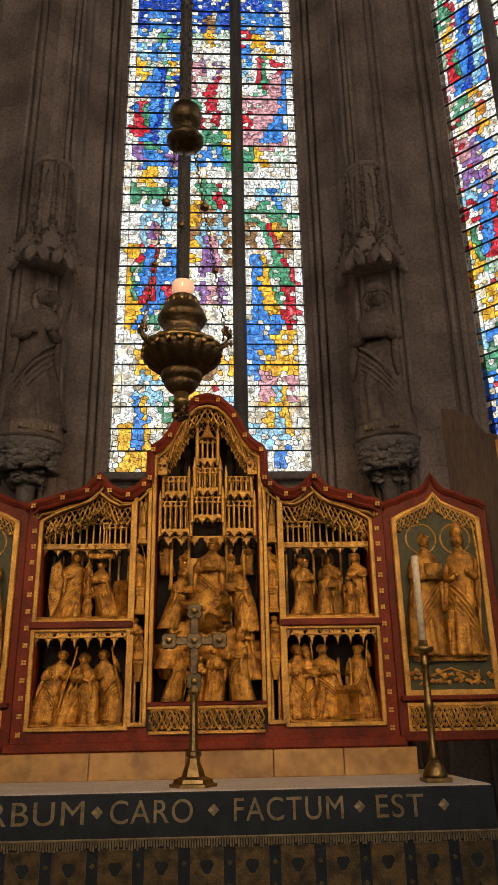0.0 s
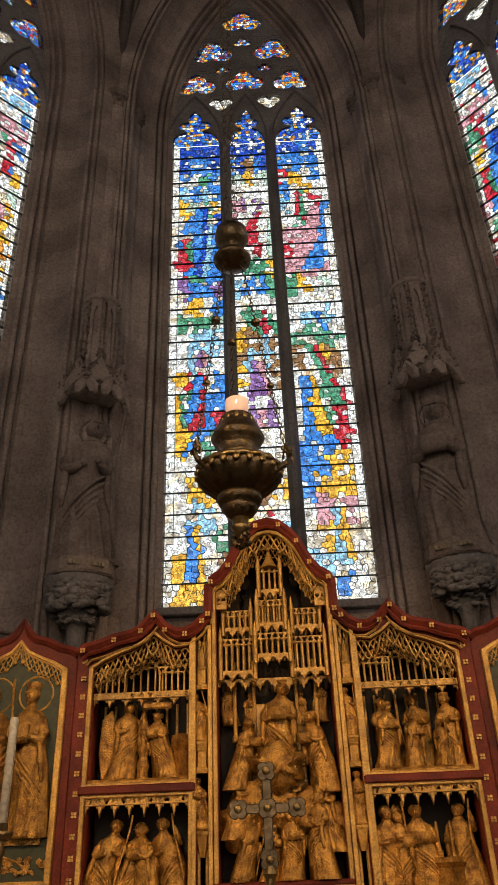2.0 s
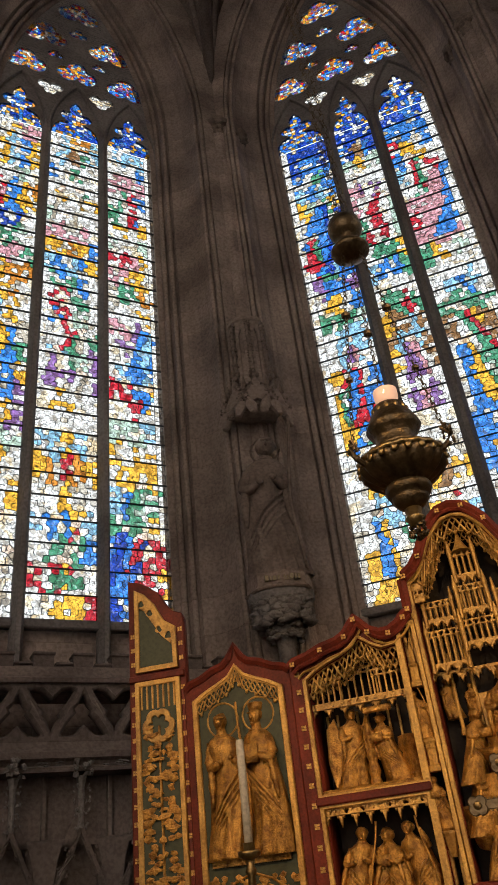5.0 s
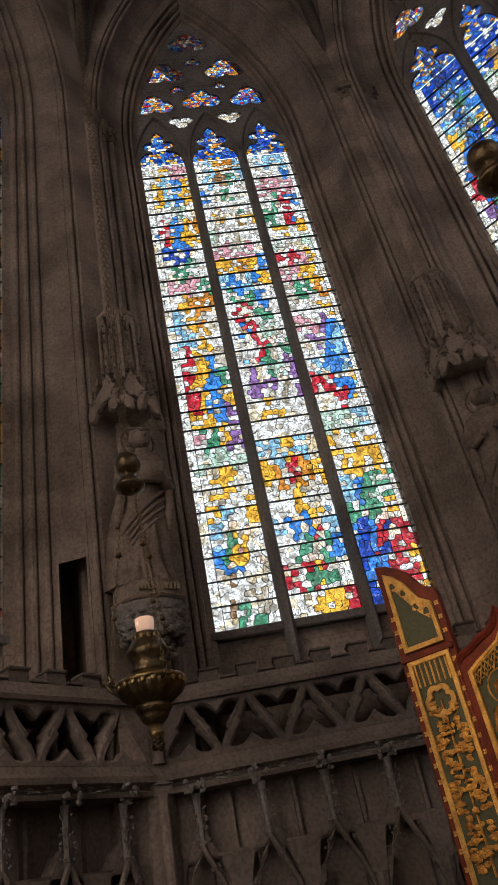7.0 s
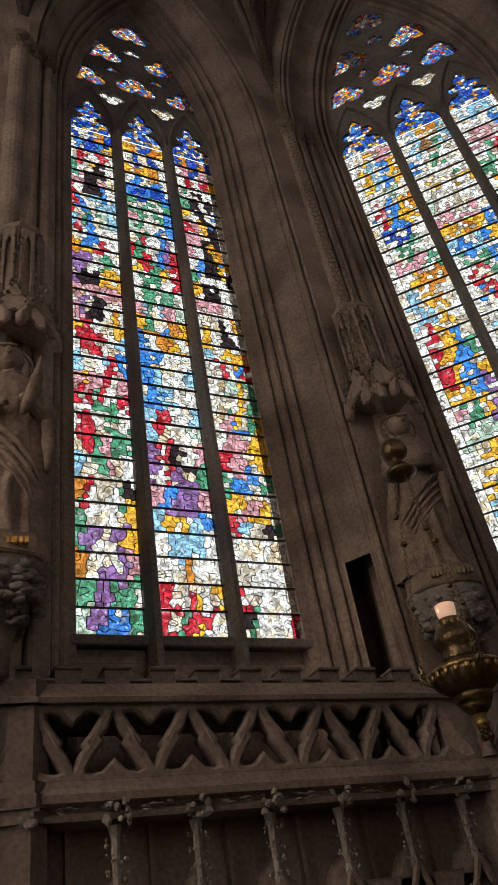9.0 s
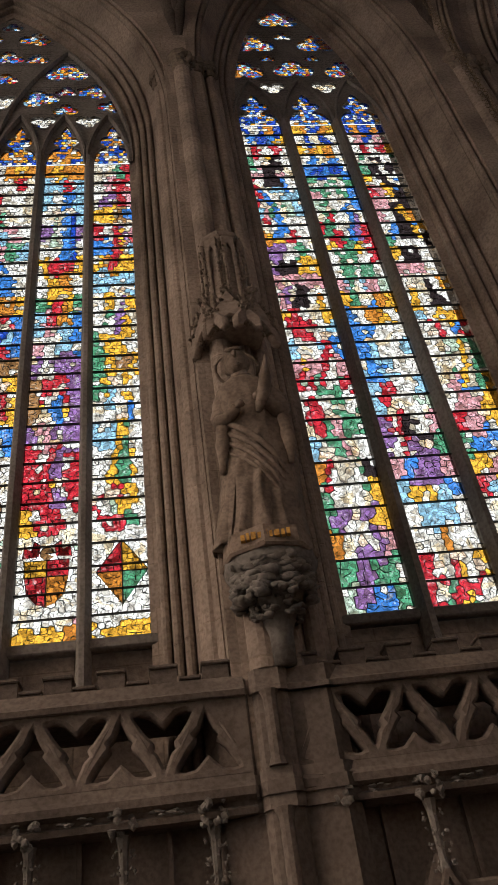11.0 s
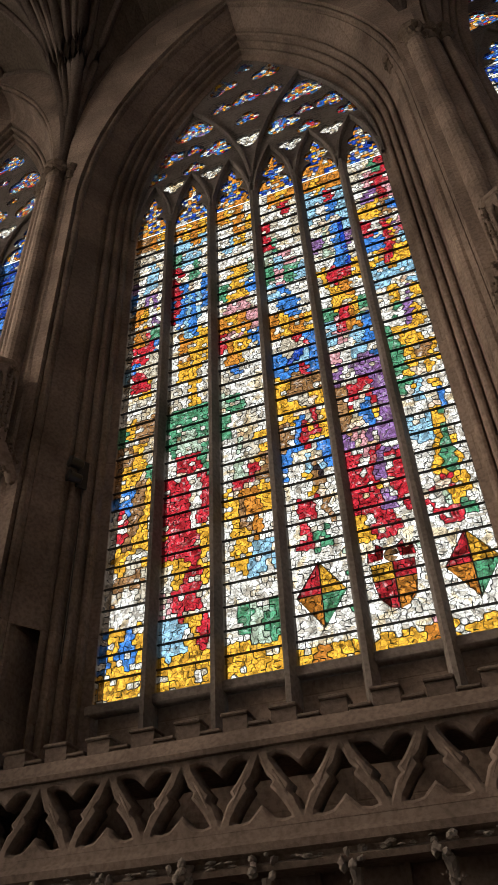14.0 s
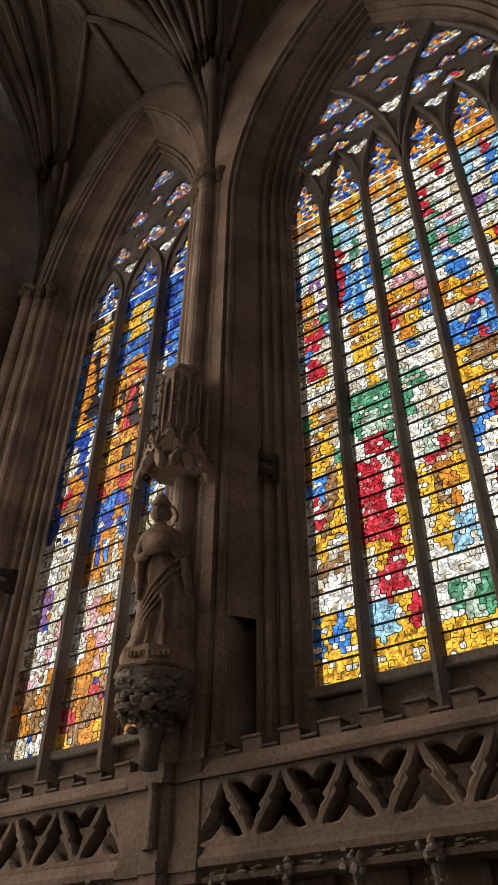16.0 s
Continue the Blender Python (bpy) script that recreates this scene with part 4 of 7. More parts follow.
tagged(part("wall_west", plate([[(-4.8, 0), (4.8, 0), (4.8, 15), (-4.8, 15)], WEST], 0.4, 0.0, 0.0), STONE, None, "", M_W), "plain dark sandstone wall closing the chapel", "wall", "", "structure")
tagged(part("floor", boxed(-5.2, 5.2, -6.8, 7.4, -0.3, 0), FLOORM), "worn grey stone flag floor", "floor", "", "structure")
tagged(part("roof", boxed(-4.7, 4.7, -6.8, 7.3, 15.0, 15.3), STONE), "stone roof over the vault", "roof", "", "structure")

# ---- piers, capitals and vault ----
def arc(cx, cy, r, a0, a1, n=6):
    return [(cx + r * math.cos(radians(a0 + (a1 - a0) * i / n)), cy + r * math.sin(radians(a0 + (a1 - a0) * i / n))) for i in range(n + 1)]


PIER = ([(-0.36, 0.62), (-0.36, 0.20), (-0.33, 0.17)] + arc(-0.275, 0.13, 0.05, 170, 370, 6) + [(-0.215, 0.10)]
        + arc(-0.16, 0.06, 0.045, 160, 370, 6) + [(-0.105, 0.03)] + arc(0, 0.0, 0.09, 165, 375, 9) + [(0.105, 0.03)]
        + arc(0.16, 0.06, 0.045, 170, 380, 6) + [(0.215, 0.10)] + arc(0.275, 0.13, 0.05, 170, 370, 6) + [(0.33, 0.17), (0.36, 0.20), (0.36, 0.62)])


FOOT = [(-0.36, 0.62), (-0.36, 0.08), (-0.29, 0.0), (-0.10, 0.0), (-0.09, -0.03), (-0.06, -0.06), (0.06, -0.06), (0.09, -0.03), (0.10, 0.0), (0.29, 0.0), (0.36, 0.08), (0.36, 0.62)]


def prism(plan, z0, z1, bm=None):
    bm = bm or bmesh.new()
    a = [bm.verts.new((x, y, z0)) for x, y in plan]
    b = [bm.verts.new((x, y, z1)) for x, y in plan]
    for i in range(len(plan)):
        j = (i + 1) % len(plan)
        bm.faces.new((a[i], a[j], b[j], b[i]))
    bm.faces.new(b)
    bm.faces.new(list(reversed(a)))
    return bm


def leaf_lump(bm, rng, c, r, count, fine=False):
    """A clump of carved leaves."""
    for _ in range(round(count * (3.2 if fine else 2.0))):
        a, b = rng.uniform(0, 2 * math.pi), rng.uniform(-1, 1)
        p = (c[0] + r[0] * math.cos(a) * 0.8, c[1] + r[1] * math.sin(a) * 0.8, c[2] + r[2] * b * 0.8)
        q = rng.uniform(0.10, 0.21) if fine else rng.uniform(0.2, 0.36)
        blob(bm, p, (r[0] * q, r[1] * q, r[2] * q * 1.1), rng.random() * 9, 0.8, 2 if fine else 1)
    return bm


def pier(m, seed):
    rng = random.Random(seed)
    p = thing("pier", m, "clustered sandstone wall pier with slender shafts", "pier", "wall piers", "structure")
    part("shafts", prism(PIER, 3.04, SPRING), STONE, p)
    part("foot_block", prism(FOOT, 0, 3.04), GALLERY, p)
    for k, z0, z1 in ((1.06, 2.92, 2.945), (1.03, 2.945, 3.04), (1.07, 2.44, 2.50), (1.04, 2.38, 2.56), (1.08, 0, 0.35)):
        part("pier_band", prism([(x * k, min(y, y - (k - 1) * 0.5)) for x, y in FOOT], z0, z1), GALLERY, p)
    part("front_shaft", lathe([(0.05, 2.56), (0.035, 2.6), (0.035, 2.88), (0.05, 2.92)], 10, None, (0, -0.075, 0)), GALLERY, p)
    part("front_shaft", lathe([(0.05, 0.35), (0.035, 0.4), (0.035, 2.32), (0.05, 2.38)], 10, None, (0, -0.075, 0)), GALLERY, p)
    bm = bmesh.new()
    for x, y, r in ((0, 0, 0.11), (-0.16, 0.06, 0.07), (0.16, 0.06, 0.07), (-0.275, 0.13, 0.07), (0.275, 0.13, 0.07)):
        lathe([(r * 0.85, -0.16), (r, -0.13), (r * 0.85, -0.11), (r * 1.05, 0), (r * 1.35, 0.05), (r * 1.35, 0.09), (r * 1.1, 0.11)], 10, bm, (x, y, SPRING))
        leaf_lump(bm, rng, (x, y, SPRING - 0.02), (r * 1.25, r * 1.25, 0.07), 8)
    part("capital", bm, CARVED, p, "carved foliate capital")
    return p


RP = 3.98
CORNERS = [(t, (CX - RP * math.sin(radians(t)), CY + RP * math.cos(radians(t)))) for t in (67.5, 22.5, -22.5, -67.5)]
PIERS = CORNERS + [(80, (-3.66, 1.04)), (90, (-3.62, -3.06)), (90, (-3.62, -6.1)), (-80, (3.66, 1.04)), (-90, (3.62, -3.06)), (-90, (3.62, -6.1))]
for i, (t, (x, y)) in enumerate(PIERS):
    pier(bay(t, x, y), i)


def rib_curve(a, b, n=14):
    """A pointed rib from the springing a up to b."""
    pts = []
    for i in range(n + 1):
        f = i / n
        ph = f * math.pi / 2
        s = 1 - math.cos(ph)
        pts.append(Vector((a[0] + (b[0] - a[0]) * s, a[1] + (b[1] - a[1]) * s, a[2] + (b[2] - a[2]) * math.sin(ph) ** 0.92)))
    return pts


def web(bm, ca, cb):
    n = len(ca)
    rows = [[bm.verts.new(p.lerp(q, j / 4)) for j in range(5)] for p, q in zip(ca, cb)]
    for a, b in zip(rows, rows[1:]):
        for j in range(4):
            bm.faces.new((a[j], b[j], b[j + 1], a[j + 1]))


vault = bmesh.new()
ribs = bmesh.new()


def vault_side(c0, c1, apex, boss):
    """The web over one wall: from two springings up to the wall arch and in to the boss."""
    for c in (c0, c1):
        wall_arch, cross = rib_curve(c, apex), rib_curve(c, boss)
        web(vault, wall_arch, cross)
        tube([p + Vector((0, 0, -0.04)) for p in wall_arch], 0.07, 6, ribs)
        for f in (0.36, 0.70, 1.0):
            mid = [p.lerp(q, f) + Vector((0, 0, -0.05)) for p, q in zip(wall_arch, cross)]
            tube(mid, 0.055 if f < 1 else 0.075, 6, ribs)
            tube([p + Vector((0, 0, -0.06)) for p in mid], 0.03, 5, ribs)
    ap, bo = Vector(apex), Vector(boss)
    tube([ap + Vector((0, 0, -0.04)), bo + Vector((0, 0, -0.04))], 0.06, 6, ribs)


def spring(t, x, y):
    a = radians(t)
    return (x - 0.08 * math.sin(a), y + 0.08 * math.cos(a), SPRING + 0.08)


SP = [spring(t, *c) for t, c in PIERS]
BOSS_A, BOSS_2, BOSS_3 = (0, CY, VAULT), (0, -1.0, VAULT), (0, -4.55, VAULT)


def wall_apex(t):
    a = radians(t)
    return (CX - 3.66 * math.sin(a), CY + 3.66 * math.cos(a), 13.35)


vault_side(SP[1], SP[2], wall_apex(0), BOSS_A)
vault_side(SP[0], SP[1], wall_apex(45), BOSS_A)
vault_side(SP[2], SP[3], wall_apex(-45), BOSS_A)
vault_side(SP[4], SP[0], wall_apex(90), BOSS_A)
vault_side(SP[7], SP[3], wall_apex(-90), BOSS_A)
for sx, a, b, c in ((-1, 4, 5, 6), (1, 7, 8, 9)):
    vault_side(SP[a], SP[b], (sx * 3.66, -1.0, 13.35), BOSS_2)
    vault_side(SP[b], SP[c], (sx * 3.66, -4.55, 13.35), BOSS_3)
for y, bosses, i, j in ((1.04, (BOSS_A, BOSS_2), 4, 7), (-3.06, (BOSS_2, BOSS_3), 5, 8), (-6.1, (BOSS_3,), 6, 9)):
    for bo in bosses:
        vault_side(SP[i], SP[j], (0, y, VAULT - 0.1), bo)
lump = random.Random(5)
for bo in (BOSS_A, BOSS_2, BOSS_3):
    leaf_lump(ribs, lump, (bo[0], bo[1], bo[2] - 0.12), (0.2, 0.2, 0.14), 10)
ceil = part("ceiling", vault, PLASTER, None)
tagged(ceil, "dark stone ribbed vault over the chapel", "ceiling", "", "structure")
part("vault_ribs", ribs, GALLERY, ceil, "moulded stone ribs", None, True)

# ---- parapet with pierced tracery, below each window ----
BOSSES = 0.42


def parapet(name, m, u0, u1, seed, lab):
    rng = random.Random(seed)
    par = thing(name, m, lab, "parapet", "pierced parapets", "structure")
    mid, ln = (u0 + u1) / 2, u1 - u0
    n = max(2, round(ln / 0.42))
    p = ln / n
    z0, z1 = 2.56, 2.92
    half = [(0, 0.345), (0.022, 0.30), (0.048, 0.24), (0.085, 0.205), (0.07, 0.178), (0.096, 0.15), (0.13, 0.105), (0.165, 0.05), (0.172, 0.02),
            (0.12, 0.008), (0.06, 0.018), (0.02, 0.055)]
    tri = half + [(0, 0.075)] + [(-x, z) for x, z in reversed(half[1:])]
    k = p / 0.42
    holes = []
    for i in range(n):
        c = u0 + (i + 0.5) * p
        holes.append([(c + x * k * 0.97, z0 + 0.008 + z * 0.97) for x, z in tri])
        if i < n - 1:
            holes.append([(c + p / 2 + x * k * 0.97, z1 - 0.008 - z * 0.97) for x, z in tri])
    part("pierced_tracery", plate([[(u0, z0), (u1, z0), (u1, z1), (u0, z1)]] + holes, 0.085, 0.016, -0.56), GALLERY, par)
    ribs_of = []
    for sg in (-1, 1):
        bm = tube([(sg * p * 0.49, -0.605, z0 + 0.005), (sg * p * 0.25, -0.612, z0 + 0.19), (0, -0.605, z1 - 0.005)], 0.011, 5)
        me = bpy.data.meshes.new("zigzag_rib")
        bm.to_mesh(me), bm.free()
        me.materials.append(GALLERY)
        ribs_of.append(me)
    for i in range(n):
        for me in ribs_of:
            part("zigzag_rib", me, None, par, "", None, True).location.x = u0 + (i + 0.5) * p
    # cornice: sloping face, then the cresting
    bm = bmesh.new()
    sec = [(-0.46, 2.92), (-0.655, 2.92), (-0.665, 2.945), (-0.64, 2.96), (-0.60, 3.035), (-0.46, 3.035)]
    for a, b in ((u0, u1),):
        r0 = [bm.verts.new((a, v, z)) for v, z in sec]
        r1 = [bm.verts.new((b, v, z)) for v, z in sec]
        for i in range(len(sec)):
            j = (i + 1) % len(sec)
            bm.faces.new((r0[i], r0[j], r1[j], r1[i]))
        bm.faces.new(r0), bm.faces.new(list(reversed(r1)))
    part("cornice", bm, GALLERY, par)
    q = ln / round(ln / 0.27)
    bm = bmesh.new()
    box(bm, -0.068, 0.068, -0.58, -0.47, 3.035, 3.115)
    box(bm, -0.076, 0.076, -0.60, -0.46, 3.115, 3.135, 0.006)
    mer = bpy.data.meshes.new("merlon")
    bm.to_mesh(mer), bm.free()
    mer.materials.append(GALLERY)
    bm = boxed(-0.058, 0.058, -0.598, -0.462, 3.050, 3.068, 0.005)
    box(bm, -0.058, 0.058, -0.58, -0.47, 3.035, 3.05)
    cren = bpy.data.meshes.new("crenel_cap")
    bm.to_mesh(cren), bm.free()
    cren.materials.append(GALLERY)
    for i in range(round(ln / q)):
        part("merlon", mer, None, par).location = (u0 + (i + 0.5) * q, 0, rng.uniform(-0.004, 0.004))
        if i:
            part("crenel_cap", cren, None, par).location = (u0 + i * q, 0, rng.uniform(-0.004, 0.003))
    # string course with leaf bosses
    bm = bmesh.new()
    sec = [(-0.40, 2.38), (-0.62, 2.38), (-0.63, 2.405), (-0.60, 2.42), (-0.615, 2.44), (-0.655, 2.455), (-0.66, 2.49), (-0.63, 2.52), (-0.615, 2.56), (-0.40, 2.56)]
    r0 = [bm.verts.new((u0, v, z)) for v, z in sec]
    r1 = [bm.verts.new((u1, v, z)) for v, z in sec]
    for i in range(len(sec)):
        j = (i + 1) % len(sec)
        bm.faces.new((r0[i], r0[j], r1[j], r1[i]))
    part("string_course", bm, GALLERY, par)
    for i in range(n):
        bm = leaf_lump(bmesh.new(), rng, (0, 0, 0), (0.065, 0.045, 0.06), 9)
        part("leaf_boss", bm, DARKSTONE, par, "", None, False).location = (u0 + (i + 0.5) * p, -0.625, 2.405)
        if i < n - 1:
            bm = leaf_lump(bmesh.new(), rng, (0, 0, 0), (0.08, 0.03, 0.022), 8)
            part("leaf_spray", bm, DARKSTONE, par).location = (u0 + (i + 1) * p, -0.615, 2.425)
    # slab added to shade the pierced openings, then passage bed and blind arcade
    part("passage_floor", boxed(u0, u1, -0.47, -0.16, 2.90, 2.96), STONE, par)
    part("passage_bed", boxed(u0, u1, -0.42, 0.06, 2.40, 2.50), STONE, par)
    part("dado_back", boxed(u0, u1, -0.42, -0.34, 0.05, 2.39), GALLERY, par)
    holes = [[(u0 + (i + 0.5) * p + x, z) for x, z in arch_pts(p * 0.36, 0.5, 1.75, 0.42, 0, 6)] for i in range(n)]
    part("blind_arcade", plate([[(u0, 0.05), (u1, 0.05), (u1, 2.0), (u0, 2.0)]] + holes, 0.10, 0.015, -0.48), GALLERY, par)
    for i in range(n):
        c = u0 + (i + 0.5) * p
        bm = bmesh.new()
        for s in (-1, 1):
            tube([(c + s * p * 0.46, -0.55, 1.60), (c + s * p * 0.30, -0.56, 1.80), (c + s * 0.05, -0.575, 1.95), (c, -0.58, 2.06)], 0.018, 5, bm)
            for f in (0.25, 0.5, 0.75):
                leaf_lump(bm, rng, (c + s * p * (0.46 - 0.40 * f), -0.575, 1.62 + 0.42 * f), (0.035, 0.03, 0.035), 3)
        part("gable", bm, GALLERY, par, "crocketed ogee gable")
        bm = lathe([(0.012, 2.02), (0.026, 2.06), (0.018, 2.1), (0.022, 2.30), (0.035, 2.36)], 8, None, (c, -0.56, 0))
        for f in range(4):
            for sg in (-1, 1):
                leaf_lump(bm, rng, (c + sg * 0.03, -0.575, 2.08 + f * 0.07), (0.026, 0.022, 0.026), 3)
        part("crocketed_shaft", bm, DARKSTONE, par)
        part("colonnette", lathe([(0.04, 0.05), (0.04, 0.2), (0.026, 0.24), (0.026, 1.62), (0.045, 1.68), (0.05, 1.74)], 8, None, (u0 + i * p, -0.56, 0)), GALLERY, par)
        part("panel_rib", boxed(c + p * 0.5 - 0.012, c + p * 0.5 + 0.012, -0.47, -0.41, 1.95, 2.38), GALLERY, par)
    return par


LP = "sandstone parapet of pierced triangular tracery with a battlemented cresting"
parapet("parapet_east", M_E, -1.36, 1.36, 11, LP)
parapet("parapet_north_east", M_NE, -1.42, 1.5, 12, LP)
parapet("parapet_north_1", M_N1, -1.36, 1.5, 13, LP)
parapet("parapet_north_2", M_N2, -1.90, 1.84, 14, LP)
parapet("parapet_north_3", M_N3, -1.4, 1.2, 15, LP)
parapet("parapet_south_east", M_SE, -1.36, 1.36, 16, LP)


# ---- statues on corbels under canopies ----
def figure(h, seed, bm=None, at=(0, 0, 0), seg=44, turn=0.0, lean=0.0, arms="book", crown=0, folds=0.12, fwd=0.0, big=1.0):
    """A standing robed figure of height h in one mesh, facing -y."""
    rng = random.Random(seed)
    bm = bm or bmesh.new()
    rot = Matrix.Rotation(turn, 3, "Z")
    sway = 0.022

    def put(x, y, z):
        p = rot @ Vector((x + lean * z + sway * math.sin(z * 5.0 + seed), y - fwd * z * z + 0.4 * sway * math.cos(z * 4.0 + seed), z))
        return (at[0] + p.x * h, at[1] + p.y * h, at[2] + p.z * h)

    rows = [(0.158, 0.122, 0), (0.156, 0.122, 0.03), (0.145, 0.112, 0.12), (0.135, 0.106, 0.25), (0.13, 0.102, 0.38), (0.12, 0.094, 0.50), (0.106, 0.086, 0.58),
            (0.112, 0.088, 0.66), (0.124, 0.086, 0.73), (0.118, 0.075, 0.775), (0.088, 0.06, 0.808), (0.05, 0.046, 0.828), (0.036, 0.039, 0.845), (0.034, 0.037, 0.88)]
    ph, ph2 = rng.uniform(0, 6), rng.uniform(0, 6)
    levels = 46 if seg > 32 else 16

    def radii(z):
        for (a0, b0, z0), (a1, b1, z1) in zip(rows, rows[1:]):
            if z <= z1:
                f = (z - z0) / (z1 - z0)
                return a0 + (a1 - a0) * f, b0 + (b1 - b0) * f
        return rows[-1][:2]

    def crease(v):
        return 1 - 2 * abs(math.sin(v / 2)) ** 0.8

    def drape(a, z):
        """Folds: long pleats at the hem, slanting drapery over the hips."""
        fr = abs((a + math.pi / 2 + math.pi) % (2 * math.pi) - math.pi)
        low = max(0.0, 1 - z / 0.75)
        mid = max(0.0, 1 - abs(z - 0.42) / 0.26)
        k = low * (0.9 * crease(11 * a + ph + 2.2 * math.sin(4 * z + ph2)) + 0.4 * crease(19 * a - 5 * z + ph2))
        k += mid * 1.1 * crease(26 * (z + (0.22 if seed % 2 else -0.22) * (a + math.pi / 2)) + ph2) * max(0.0, 1 - fr / 1.9)
        k += max(0.0, 1 - abs(z - 0.68) / 0.10) * 0.8 * crease(16 * a + ph)
        return k + 0.8 * noise.noise(Vector((3.2 * math.cos(a), 3.2 * math.sin(a), 3.0 * z + seed)))
    rings = []
    for q in range(levels + 1):
        z = 0.88 * q / levels
        rx, ry = radii(z)
        f = folds * max(0.0 if z > 0.77 else 0.3, min(1.0, 1.25 - z / 0.75))
        ring = []
        for i in range(seg):
            a = 2 * math.pi * i / seg
            k = 1 + f * drape(a, z)
            ring.append(bm.verts.new(put(rx * k * math.cos(a), ry * k * math.sin(a), z)))
        rings.append(ring)
    for a, b in zip(rings, rings[1:]):
        for i in range(seg):
            bm.faces.new((a[i], a[(i + 1) % seg], b[(i + 1) % seg], b[i]))
    bm.faces.new(list(reversed(rings[0])))
    bm.faces.new(rings[-1])
    # cloak round the back and sides, its edges sunk into the robe
    cols = 14
    cloak = []
    for q in range(11):
        z = 0.785 * q / 10
        rx, ry = radii(z)
        row = []
        for i in range(cols + 1):
            a = radians(-48 + 276 * i / cols)
            edge = min(1.0, min(i, cols - i) / 2)
            k = 0.93 + 0.25 * edge * (0.8 if z < 0.70 else 0.35) + folds * 0.6 * edge * math.sin(9 * a + ph2 + 2 * z)
            row.append(bm.verts.new(put(rx * k * math.cos(a), ry * k * math.sin(a), z)))
        cloak.append(row)
    for a, b in zip(cloak, cloak[1:]):
        for i in range(cols):
            bm.faces.new((a[i], a[i + 1], b[i + 1], b[i]))

    def ball(x, y, z, rx, ry, rz, rough=0.1, sub=2):
        c = put(x, y, z)
        blob(bm, c, (rx * h, ry * h, rz * h), seed, rough, sub)
    ball(0, -0.012, 0.918, 0.045 * big, 0.054 * big, 0.066 * big)
    ball(0, 0.014, 0.936, 0.056 * big, 0.054 * big, 0.060 * big, 0.25)
    ball(0, -0.012 - 0.052 * big, 0.915, 0.012, 0.017, 0.026, 0, 1)
    ball(0, -0.012 - 0.046 * big, 0.945, 0.040, 0.013, 0.011, 0, 1)
    ball(0, -0.012 - 0.04 * big, 0.868, 0.018, 0.014, 0.012, 0, 1)
    if crown == 1:
        lathe([(0.05 * h, 0), (0.056 * h, 0.02 * h), (0.06 * h, 0.055 * h), (0.045 * h, 0.06 * h)], 10, bm, put(0, 0.01, 0.965), 0.1, 5)
    if crown == 2:
        lathe([(0.052 * h, 0), (0.056 * h, 0.04 * h), (0.03 * h, 0.10 * h), (0.005 * h, 0.13 * h)], 10, bm, put(0, 0.01, 0.96))

    def limb(pts, r, taper=(1.0, 1.12, 1.0, 0.62)):
        line = []
        for a, b in zip(pts, pts[1:]):
            line += [tuple(a[c] + (b[c] - a[c]) * f for c in range(3)) for f in (0, 0.33, 0.67)]
        line.append(pts[-1])
        for _ in range(2):
            line = [line[0]] + [tuple((p[c] + 2 * q[c] + t[c]) / 4 for c in range(3)) for p, q, t in zip(line, line[1:], line[2:])] + [line[-1]]
        n = len(line) - 1
        tp = []
        for i in range(n + 1):
            u = i / n * (len(taper) - 1)
            a = min(len(taper) - 2, int(u))
            tp.append((taper[a] + (taper[a + 1] - taper[a]) * (u - a)) * (1 + 0.10 * math.sin(2.6 * i + seed)))
        tube([put(*p) for p in line], r * h, 9, bm, tp)
    sh = 0.755
    limb([(-0.092, 0.0, sh), (-0.128, -0.01, 0.64), (-0.112, -0.06, 0.585), (-0.05, -0.112, 0.615)], 0.036)
    ball(-0.035, -0.118, 0.625, 0.02, 0.018, 0.022, 0.3)
    if arms == "raised":
        limb([(0.092, 0, sh), (0.145, -0.02, 0.69), (0.15, -0.07, 0.80), (0.145, -0.085, 0.87)], 0.033)
        ball(0.145, -0.09, 0.885, 0.018, 0.018, 0.026, 0.3)
    else:
        limb([(0.092, 0.0, sh), (0.128, -0.01, 0.645), (0.112, -0.06, 0.60), (0.055, -0.112, 0.64)], 0.036)
        ball(0.04, -0.118, 0.652, 0.02, 0.018, 0.022, 0.3)
    # the mantle gathered over the forearms and swept across the hips
    sg = 1 if seed % 2 else -1
    for dz, r in ((0.0, 0.013), (-0.05, 0.011), (-0.10, 0.010), (-0.15, 0.008)):
        limb([(sg * 0.118, -0.045, 0.60 + dz), (sg * 0.04, -0.098, 0.52 + dz), (-sg * 0.06, -0.098, 0.40 + dz), (-sg * 0.122, -0.045, 0.27 + dz)], r, (0.9, 1.1, 1.0, 0.5))
    for q in (-1, 1):
        limb([(q * 0.118, -0.055, 0.60), (q * 0.128, -0.06, 0.48), (q * 0.132, -0.055, 0.34)], 0.026, (0.8, 1.1, 0.4))
    ball(0, -0.004, 0.822, 0.062, 0.054, 0.014, 0.15)
    if arms != "raised" and seg > 32:
        tube([put(0.088 * math.cos(0.3927 * k), 0.052, 0.935 + 0.088 * math.sin(0.3927 * k)) for k in range(17)], 0.007 * h, 6, bm)
    if arms == "book":
        c = put(0, -0.14, 0.64)
        box(bm, c[0] - 0.066 * h, c[0] + 0.066 * h, c[1] - 0.015 * h, c[1] + 0.03 * h, c[2] - 0.055 * h, c[2] + 0.07 * h)
    if arms in ("staff", "raised"):
        limb([(0.135, -0.10, 0.02), (0.137, -0.10, 0.5), (0.135, -0.10, 0.9), (0.135, -0.10, 1.04)], 0.010, (1, 1, 1, 1))
